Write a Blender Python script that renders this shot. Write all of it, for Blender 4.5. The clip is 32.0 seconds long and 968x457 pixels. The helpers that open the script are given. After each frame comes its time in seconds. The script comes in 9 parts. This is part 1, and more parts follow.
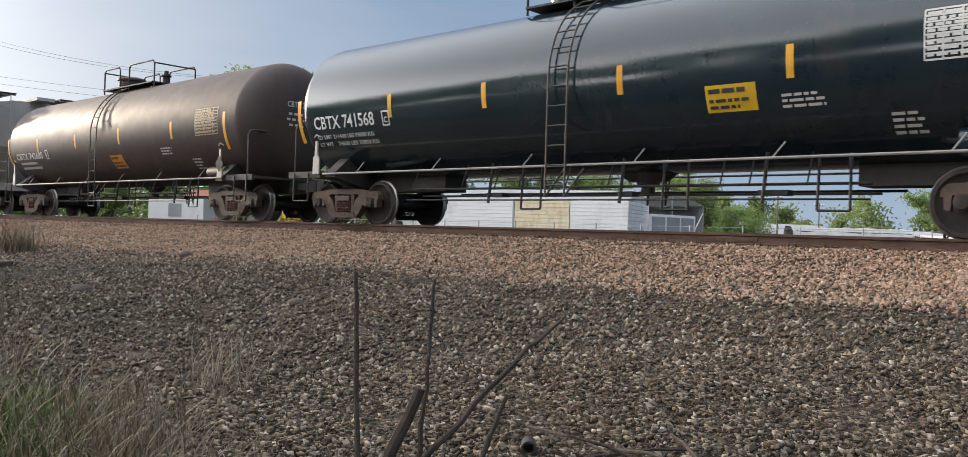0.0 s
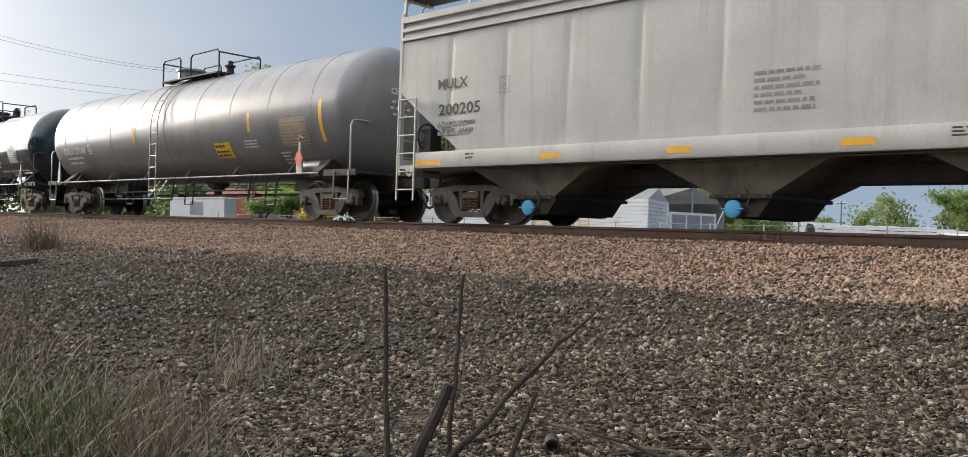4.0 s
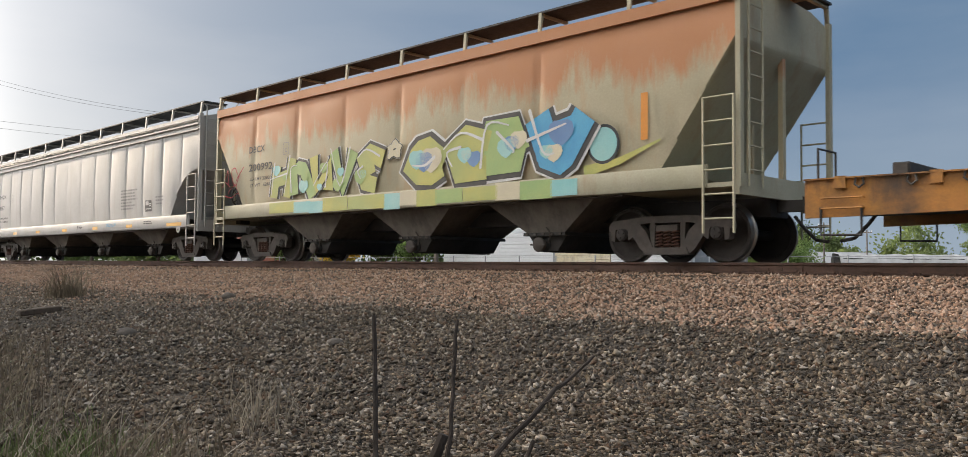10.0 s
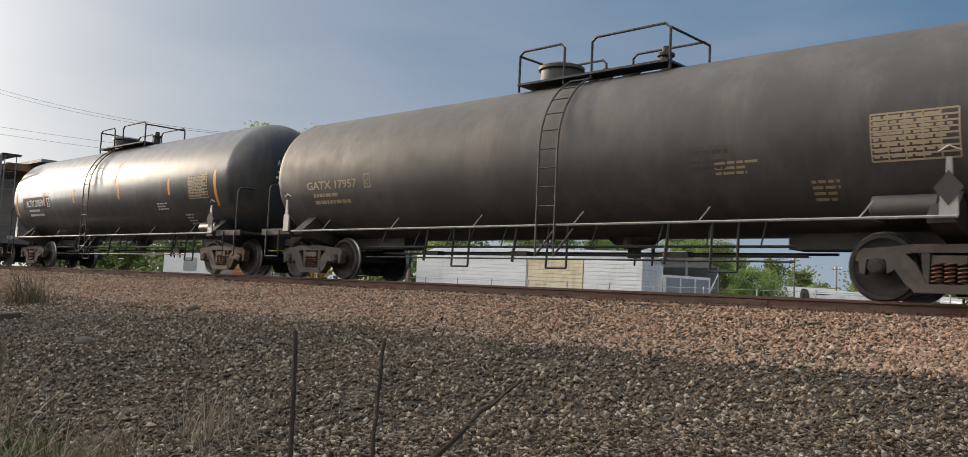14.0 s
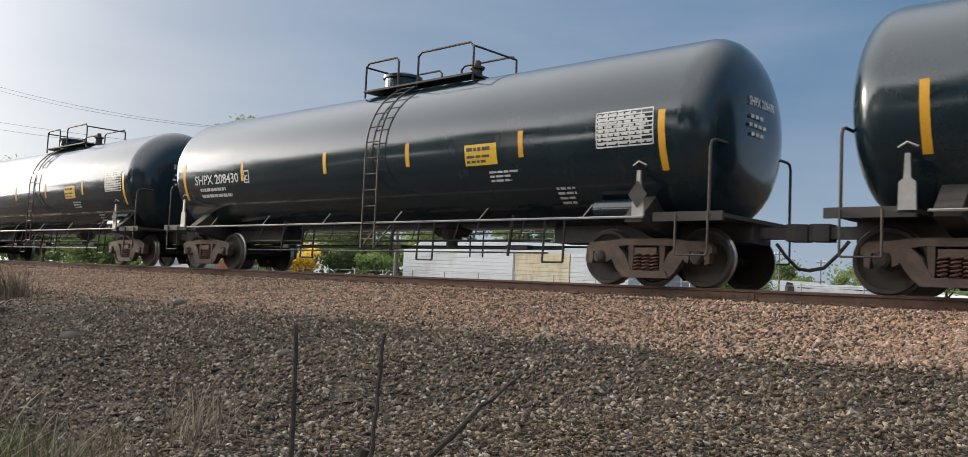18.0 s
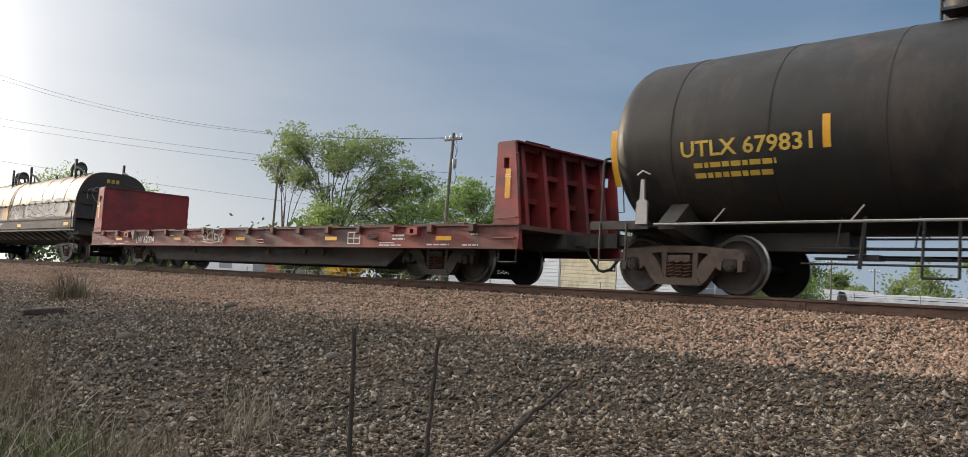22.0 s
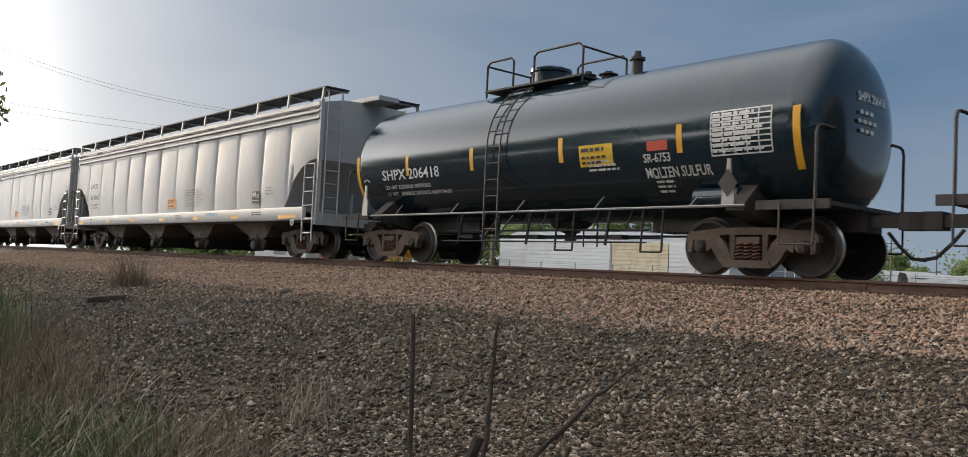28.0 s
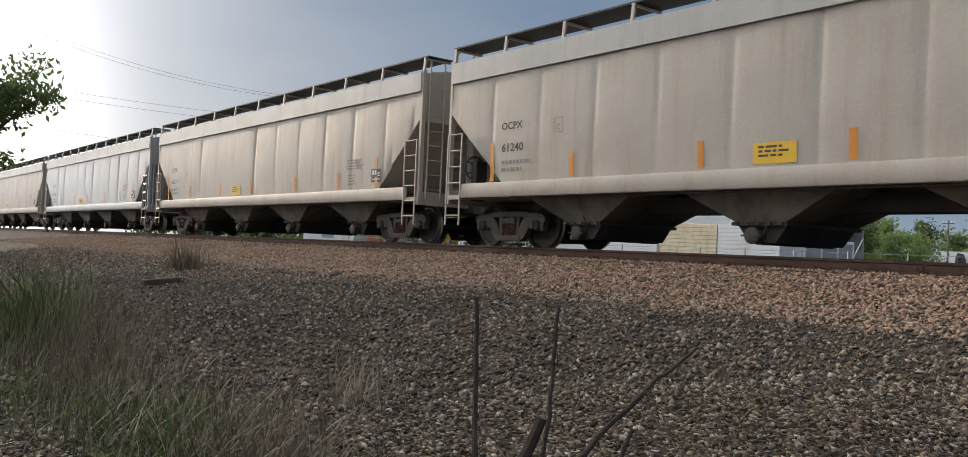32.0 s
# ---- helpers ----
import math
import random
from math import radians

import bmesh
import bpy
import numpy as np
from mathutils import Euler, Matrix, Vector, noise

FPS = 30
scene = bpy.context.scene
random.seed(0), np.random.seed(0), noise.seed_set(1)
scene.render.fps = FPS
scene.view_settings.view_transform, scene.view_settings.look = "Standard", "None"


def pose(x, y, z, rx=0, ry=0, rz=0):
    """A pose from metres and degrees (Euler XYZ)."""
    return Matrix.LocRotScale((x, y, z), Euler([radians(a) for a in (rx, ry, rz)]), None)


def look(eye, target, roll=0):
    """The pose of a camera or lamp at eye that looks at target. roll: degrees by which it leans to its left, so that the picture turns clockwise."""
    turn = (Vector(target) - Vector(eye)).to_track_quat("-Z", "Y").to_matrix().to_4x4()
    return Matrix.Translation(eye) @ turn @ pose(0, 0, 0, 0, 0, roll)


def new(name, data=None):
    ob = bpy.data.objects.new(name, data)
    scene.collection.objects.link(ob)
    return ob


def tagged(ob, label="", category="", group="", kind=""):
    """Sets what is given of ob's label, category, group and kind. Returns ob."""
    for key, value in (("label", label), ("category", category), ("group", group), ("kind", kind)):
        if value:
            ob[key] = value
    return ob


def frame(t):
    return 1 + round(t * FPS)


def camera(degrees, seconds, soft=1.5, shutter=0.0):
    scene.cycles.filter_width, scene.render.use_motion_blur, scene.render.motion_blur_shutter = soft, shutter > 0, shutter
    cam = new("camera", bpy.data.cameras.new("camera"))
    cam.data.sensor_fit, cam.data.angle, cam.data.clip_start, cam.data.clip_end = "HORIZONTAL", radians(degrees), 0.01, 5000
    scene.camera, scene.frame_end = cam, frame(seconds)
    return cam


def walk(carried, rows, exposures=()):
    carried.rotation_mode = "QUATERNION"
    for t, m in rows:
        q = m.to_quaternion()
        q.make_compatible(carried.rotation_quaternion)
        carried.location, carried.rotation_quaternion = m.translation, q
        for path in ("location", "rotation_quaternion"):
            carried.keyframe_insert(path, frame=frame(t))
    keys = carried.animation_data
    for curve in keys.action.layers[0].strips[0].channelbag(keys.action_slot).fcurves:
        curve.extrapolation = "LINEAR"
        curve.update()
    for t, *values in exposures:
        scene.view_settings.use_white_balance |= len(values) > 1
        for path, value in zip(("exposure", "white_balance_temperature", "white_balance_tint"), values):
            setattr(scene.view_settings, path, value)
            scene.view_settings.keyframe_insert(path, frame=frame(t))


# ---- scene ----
cam = camera(58.7, 32.0, 0.5, 0.04)
PATH = [
    (0, (0.182, -13.023, -0.109), (-1.158, -11.538, -0.1), 1.8),
    (0.5, (0.187, -13.026, -0.112), (-1.161, -11.548, -0.103), 1.9),
    (1, (0.189, -13.021, -0.112), (-1.158, -11.543, -0.107), 1.9),
    (1.5, (0.191, -13.02, -0.115), (-1.159, -11.545, -0.11), 2.0),
    (2, (0.182, -13.023, -0.114), (-1.174, -11.553, -0.11), 1.9),
    (2.5, (0.181, -13.018, -0.111), (-1.181, -11.554, -0.107), 1.8),
    (3, (0.172, -13.018, -0.111), (-1.194, -11.557, -0.108), 1.8),
    (3.5, (0.166, -13.018, -0.113), (-1.203, -11.56, -0.109), 1.8),
    (4, (0.156, -13.024, -0.116), (-1.216, -11.569, -0.113), 1.8),
    (4.5, (0.153, -13.024, -0.116), (-1.228, -11.577, -0.115), 1.7),
    (6.5, (0.178, -13.032, -0.116), (-1.24, -11.622, -0.121), 1.6),
    (7, (0.181, -13.033, -0.121), (-1.243, -11.629, -0.128), 1.5),
    (7.5, (0.186, -13.037, -0.114), (-1.244, -11.639, -0.123), 1.2),
    (8, (0.182, -13.026, -0.107), (-1.235, -11.615, -0.109), -1.2),
    (8.5, (0.182, -13.021, -0.113), (-1.229, -11.605, -0.055), 0.0),
    (9, (0.164, -13.018, -0.108), (-1.226, -11.581, -0.05), -0.2),
    (9.5, (0.173, -13.005, -0.1), (-1.209, -11.562, -0.026), -0.0),
    (10, (0.176, -12.962, -0.102), (-1.233, -11.545, -0.013), 0.5),
    (10.5, (0.206, -12.945, -0.1), (-1.211, -11.537, -0.013), 1.0),
    (11, (0.234, -12.971, -0.105), (-1.204, -11.584, -0.015), 1.5),
    (11.5, (0.247, -12.977, -0.103), (-1.193, -11.592, -0.006), 1.7),
    (12, (0.253, -12.959, -0.101), (-1.185, -11.572, 0.002), 1.9),
    (12.5, (0.248, -12.95, -0.1), (-1.183, -11.557, 0.021), 2.0),
    (13, (0.239, -12.94, -0.107), (-1.18, -11.537, 0.026), 2.2),
    (13.5, (0.239, -12.909, -0.103), (-1.154, -11.481, 0.036), 2.5),
    (15.5, (0.21, -12.896, -0.107), (-1.111, -11.401, 0.035), 2.5),
    (16, (0.207, -12.891, -0.109), (-1.112, -11.394, 0.028), 2.4),
    (16.5, (0.212, -12.895, -0.105), (-1.11, -11.399, 0.026), 2.4),
    (17, (0.21, -12.906, -0.109), (-1.116, -11.414, 0.019), 2.4),
    (17.5, (0.216, -12.907, -0.101), (-1.119, -11.423, 0.026), 2.4),
    (18, (0.212, -12.916, -0.104), (-1.132, -11.44, 0.026), 2.6),
    (18.5, (0.218, -12.92, -0.105), (-1.14, -11.458, 0.029), 2.7),
    (19, (0.212, -12.919, -0.102), (-1.153, -11.463, 0.036), 2.8),
    (19.5, (0.213, -12.92, -0.103), (-1.158, -11.472, 0.038), 2.8),
    (20, (0.222, -12.938, -0.103), (-1.159, -11.498, 0.041), 2.9),
    (20.5, (0.213, -12.945, -0.095), (-1.179, -11.517, 0.048), 3.1),
    (21, (0.21, -12.937, -0.108), (-1.196, -11.522, 0.034), 3.1),
    (21.5, (0.201, -12.931, -0.106), (-1.215, -11.525, 0.03), 3.2),
    (22, (0.213, -12.941, -0.105), (-1.207, -11.54, 0.033), 3.2),
    (22.5, (0.215, -12.944, -0.104), (-1.21, -11.548, 0.032), 3.2),
    (23, (0.206, -12.944, -0.104), (-1.223, -11.553, 0.033), 3.3),
    (23.5, (0.206, -12.939, -0.103), (-1.23, -11.554, 0.036), 3.2),
    (24, (0.205, -12.941, -0.104), (-1.237, -11.562, 0.034), 3.3),
    (24.5, (0.203, -12.938, -0.107), (-1.243, -11.563, 0.031), 3.2),
    (26.5, (0.201, -12.945, -0.102), (-1.25, -11.574, 0.017), 2.8),
    (27, (0.203, -12.952, -0.103), (-1.26, -11.592, 0.01), 2.8),
    (27.5, (0.199, -12.95, -0.104), (-1.287, -11.615, -0.001), 2.8),
    (28, (0.189, -12.939, -0.105), (-1.311, -11.619, -0.009), 2.7),
    (28.5, (0.188, -12.947, -0.098), (-1.321, -11.637, -0.011), 2.5),
    (29, (0.178, -12.95, -0.1), (-1.337, -11.647, -0.024), 2.5),
    (29.5, (0.174, -12.948, -0.102), (-1.348, -11.652, -0.032), 2.5),
    (30, (0.17, -12.951, -0.108), (-1.364, -11.668, -0.043), 2.6),
    (30.5, (0.154, -12.939, -0.106), (-1.39, -11.669, -0.054), 2.6),
    (31, (0.166, -12.949, -0.106), (-1.388, -11.692, -0.058), 2.6),
    (31.5, (0.168, -12.966, -0.111), (-1.392, -11.715, -0.061), 2.5),
    (32, (0.177, -12.968, -0.105), (-1.39, -11.727, -0.055), 2.5),
]
walk(cam, [(t, look(eye, target, roll)) for t, eye, target, roll in PATH], [(0.0, 0.6, 6150, 10), (1.0, 0.76, 6150, 10), (3.0, 0.5, 6150, 10), (5.0, 0.5, 6250, 10), (9.0, 0.4, 6350, 10), (13.0, 0.25, 6500, 10), (16.0, 0.6, 6300, 10), (17.0, 0.55, 6300, 10), (20.0, 0.42, 6300, 10), (22.0, 0.42, 6350, 10), (23.0, 0.22, 6350, 10), (29.0, 0.15, 6250, 10), (32.0, 0.08, 6150, 10)])

# ---- light ----
VEIL, VEIL_COLOUR, SKY_TINT = (0.15, 0.95), (16.5, 16.3, 16.2), (0.55, 0.62, 0.72)
HAZE_COLOUR = (40.0, 38.0, 36.5)
world = bpy.data.worlds.new("sky")
scene.world = world
world.use_nodes = True
wt = world.node_tree
bg = wt.nodes["Background"]
sky = wt.nodes.new("ShaderNodeTexSky")
sky.sky_type = "NISHITA"
sky.sun_disc = False
sky.sun_elevation = radians(14)
sky.sun_rotation = radians(-95)
sky.air_density, sky.dust_density, sky.ozone_density = 1.2, 0.3, 3.0


def wnode(kind, **values):
    x = wt.nodes.new(kind)
    for key, v in values.items():
        x.inputs[key.replace("_", " ")].default_value = v
    return x


def wmix(f, a, b, blend="MIX"):
    x = wt.nodes.new("ShaderNodeMix")
    x.data_type, x.blend_type = "RGBA", blend
    for sock, v in ((x.inputs["Factor"], f), (x.inputs["A"], a), (x.inputs["B"], b)):
        if isinstance(v, (int, float)):
            sock.default_value = v
        elif isinstance(v, tuple):
            sock.default_value = (*v, 1)
        else:
            wt.links.new(v, sock)
    return x.outputs["Result"]


# thin cloud: blue-grey with wisps ahead, a bright sunlit veil overhead and behind
wco = wt.nodes.new("ShaderNodeTexCoord").outputs["Generated"]
wmap = wnode("ShaderNodeMapping", Scale=(1.0, 1.0, 4.0))
wno = wnode("ShaderNodeTexNoise", Scale=1.7, Detail=7.0)
wra = wnode("ShaderNodeMapRange", From_Min=0.42, From_Max=0.75, To_Min=0.0, To_Max=0.55)
wdot = wt.nodes.new("ShaderNodeVectorMath")
wdot.operation = "DOT_PRODUCT"
wdot.inputs[1].default_value = (-0.2, -0.5, 0.843)
wve = wnode("ShaderNodeMapRange", From_Min=VEIL[0], From_Max=VEIL[1], To_Min=0.0, To_Max=0.95)
wve.interpolation_type = "SMOOTHSTEP"
for a, b in ((wco, wmap.inputs["Vector"]), (wmap.outputs["Vector"], wno.inputs["Vector"]), (wno.outputs["Fac"], wra.inputs["Value"]), (wco, wdot.inputs[0]), (wdot.outputs["Value"], wve.inputs["Value"])):
    wt.links.new(a, b)
ahead = wmix(1.0, sky.outputs["Color"], SKY_TINT, "MULTIPLY")
ahead = wmix(0.88, ahead, (0.97, 1.72, 2.75))
ahead = wmix(wra.outputs["Result"], ahead, (2.75, 3.25, 3.95))
wsep = wt.nodes.new("ShaderNodeSeparateXYZ")
wt.links.new(wco, wsep.inputs[0])
whz = wnode("ShaderNodeMapRange", From_Min=0.0, From_Max=0.2, To_Min=0.7, To_Max=0.0)
whz.interpolation_type = "SMOOTHSTEP"
wt.links.new(wsep.outputs["Z"], whz.inputs["Value"])
ahead = wmix(whz.outputs["Result"], ahead, (3.2, 3.7, 4.2))
veiled = wmix(wve.outputs["Result"], ahead, VEIL_COLOUR)
# bright haze low in the sky on the sun's side, behind the line of woods
wlow = wt.nodes.new("ShaderNodeVectorMath")
wlow.operation = "DOT_PRODUCT"
wlow.inputs[1].default_value = (-0.75, -0.66, 0.0)
wside = wnode("ShaderNodeMapRange", From_Min=0.5, From_Max=0.9, To_Min=0.0, To_Max=1.0)
wlift = wnode("ShaderNodeMapRange", From_Min=0.08, From_Max=0.62, To_Min=1.0, To_Max=0.0)
whaze = wnode("ShaderNodeMath")
whaze.operation = "MULTIPLY"
wside.interpolation_type = wlift.interpolation_type = "SMOOTHSTEP"
for a, b in ((wco, wlow.inputs[0]), (wlow.outputs["Value"], wside.inputs["Value"]), (wsep.outputs["Z"], wlift.inputs["Value"]), (wside.outputs["Result"], whaze.inputs[0]), (wlift.outputs["Result"], whaze.inputs[1])):
    wt.links.new(a, b)
veiled = wmix(whaze.outputs["Value"], veiled, HAZE_COLOUR)
# the glow of the hazed sun
SUN_AZ, SUN_EL = radians(95), radians(14)
GLOW_AZ, GLOW_EL = radians(80), radians(9)
wsun = wt.nodes.new("ShaderNodeVectorMath")
wsun.operation = "DOT_PRODUCT"
wsun.inputs[1].default_value = (-math.sin(GLOW_AZ) * math.cos(GLOW_EL), math.cos(GLOW_AZ) * math.cos(GLOW_EL), math.sin(GLOW_EL))
wmax = wnode("ShaderNodeMath")
wmax.operation = "MAXIMUM"
wmax.inputs[1].default_value = 0.0
wpow = wnode("ShaderNodeMath")
wpow.operation = "POWER"
wpow.inputs[1].default_value = 60.0
wt.links.new(wco, wsun.inputs[0])
wt.links.new(wsun.outputs["Value"], wmax.inputs[0])
wt.links.new(wmax.outputs["Value"], wpow.inputs[0])
wbroad = wnode("ShaderNodeMath")
wbroad.operation = "POWER"
wbroad.inputs[1].default_value = 7.0
wt.links.new(wmax.outputs["Value"], wbroad.inputs[0])
glow = wmix(1.0, wmix(wpow.outputs["Value"], (0.0, 0.0, 0.0), (3.2, 2.9, 2.5)), veiled, "ADD")
glow = wmix(1.0, wmix(wbroad.outputs["Value"], (0.0, 0.0, 0.0), (3.0, 2.45, 1.75)), glow, "ADD")
wt.links.new(glow, bg.inputs["Color"])
bg.inputs["Strength"].default_value = 0.1

sun_data = bpy.data.lights.new("sun", "SUN")
sun_data.energy, sun_data.angle, sun_data.color = 3.0, radians(1.8), (1.0, 0.80, 0.58)
sun = new("sun", sun_data)
sun.matrix_world = look((0, 0, 60), (60 * math.sin(SUN_AZ) * math.cos(SUN_EL), -60 * math.cos(SUN_AZ) * math.cos(SUN_EL), 60 - 60 * math.sin(SUN_EL)))


# ---- materials ----
def mat(name, c1, c2, rough=0.6, metal=0.0, scale=2.0, bump=0.1, dirt=None, amount=0.0, streak=(5, 5, 0.5), fine=40.0, rough2=None, island=None, rand=None, coat=0.0, runs=None, weight=0.8):
    """A procedural surface: two colours mixed at two scales, with optional streaks of dirt or rust and fine relief."""
    m = bpy.data.materials.new(name)
    m.use_nodes = True
    t = m.node_tree
    n, k = t.nodes, t.links
    b = n["Principled BSDF"]
    b.inputs["Metallic"].default_value = metal
    if coat:
        b.inputs["Coat Weight"].default_value, b.inputs["Coat Roughness"].default_value, b.inputs["Coat IOR"].default_value = coat, 0.14, 1.5
        b.inputs["Specular IOR Level"].default_value = 0.4
    co = n.new("ShaderNodeTexCoord").outputs["Object"]

    def noisy(sc, detail=6, vec=None, rgh=0.6):
        x = n.new("ShaderNodeTexNoise")
        x.inputs["Scale"].default_value, x.inputs["Detail"].default_value, x.inputs["Roughness"].default_value = sc, detail, rgh
        k.new(vec or co, x.inputs["Vector"])
        return x.outputs["Fac"]

    def ramp(v, lo, hi, a=0.0, c=1.0):
        x = n.new("ShaderNodeMapRange")
        for key, val in (("From Min", lo), ("From Max", hi), ("To Min", a), ("To Max", c)):
            x.inputs[key].default_value = val
        k.new(v, x.inputs["Value"])
        return x.outputs["Result"]

    def mix(f, a, c, blend="MIX"):
        x = n.new("ShaderNodeMix")
        x.data_type, x.blend_type = "RGBA", blend
        for sock, v in ((x.inputs["Factor"], f), (x.inputs["A"], a), (x.inputs["B"], c)):
            if isinstance(v, (int, float)):
                sock.default_value = v
            elif isinstance(v, tuple):
                sock.default_value = (*v, 1)
            else:
                k.new(v, sock)
        return x.outputs["Result"]

    big = noisy(scale)
    small = noisy(fine, 4)
    col = mix(ramp(big, 0.35, 0.65), c1, c2)
    if island:
        g = n.new("ShaderNodeNewGeometry").outputs["Random Per Island"]
        r = n.new("ShaderNodeValToRGB")
        while len(r.color_ramp.elements) < len(island):
            r.color_ramp.elements.new(0.5)
        for i, (e, c) in enumerate(zip(r.color_ramp.elements, island)):
            e.position, e.color = i / (len(island) - 1), (*c, 1)
        k.new(g, r.inputs["Fac"])
        col = mix(weight, col, r.outputs["Color"])
    if rand:
        g = n.new("ShaderNodeObjectInfo").outputs["Random"]
        col = mix(ramp(g, 0, 1, 0, 0.8), col, rand)
    col = mix(ramp(small, 0.3, 0.7, 0.0, 0.30), col, mix(0.5, c2, (0.03, 0.028, 0.025)))
    if dirt:
        mp = n.new("ShaderNodeMapping")
        mp.inputs["Scale"].default_value = streak
        k.new(co, mp.inputs["Vector"])
        d = noisy(1.0, 8, mp.outputs["Vector"], 0.7)
        col = mix(ramp(d, 0.62 - 0.35 * amount, 0.78 - 0.2 * amount, 0, min(1.0, 0.35 + amount)), col, dirt)
    if runs:
        z0, z1, rc = runs
        sep = n.new("ShaderNodeSeparateXYZ")
        k.new(co, sep.inputs["Vector"])
        mp = n.new("ShaderNodeMapping")
        mp.inputs["Scale"].default_value = (1.9, 1.9, 0.45)
        k.new(co, mp.inputs["Vector"])
        ad = n.new("ShaderNodeMath")
        ad.operation = "MULTIPLY_ADD"
        ad.inputs[1].default_value = 2.6
        k.new(noisy(1.0, 7, mp.outputs["Vector"], 0.7), ad.inputs[0])
        k.new(sep.outputs["Z"], ad.inputs[2])
        col = mix(ramp(ad.outputs["Value"], z0 + 1.3, z1 + 1.3, 0.0, 0.85), col, rc)
    k.new(col, b.inputs["Base Color"])
    rr = ramp(noisy(scale * 3, 5), 0.3, 0.7, rough, rough2 if rough2 is not None else min(1, rough + 0.15))
    k.new(rr, b.inputs["Roughness"])
    if bump:
        bp = n.new("ShaderNodeBump")
        bp.inputs["Strength"].default_value, bp.inputs["Distance"].default_value = bump, 0.02
        k.new(small, bp.inputs["Height"])
        k.new(bp.outputs["Normal"], b.inputs["Normal"])
    return m


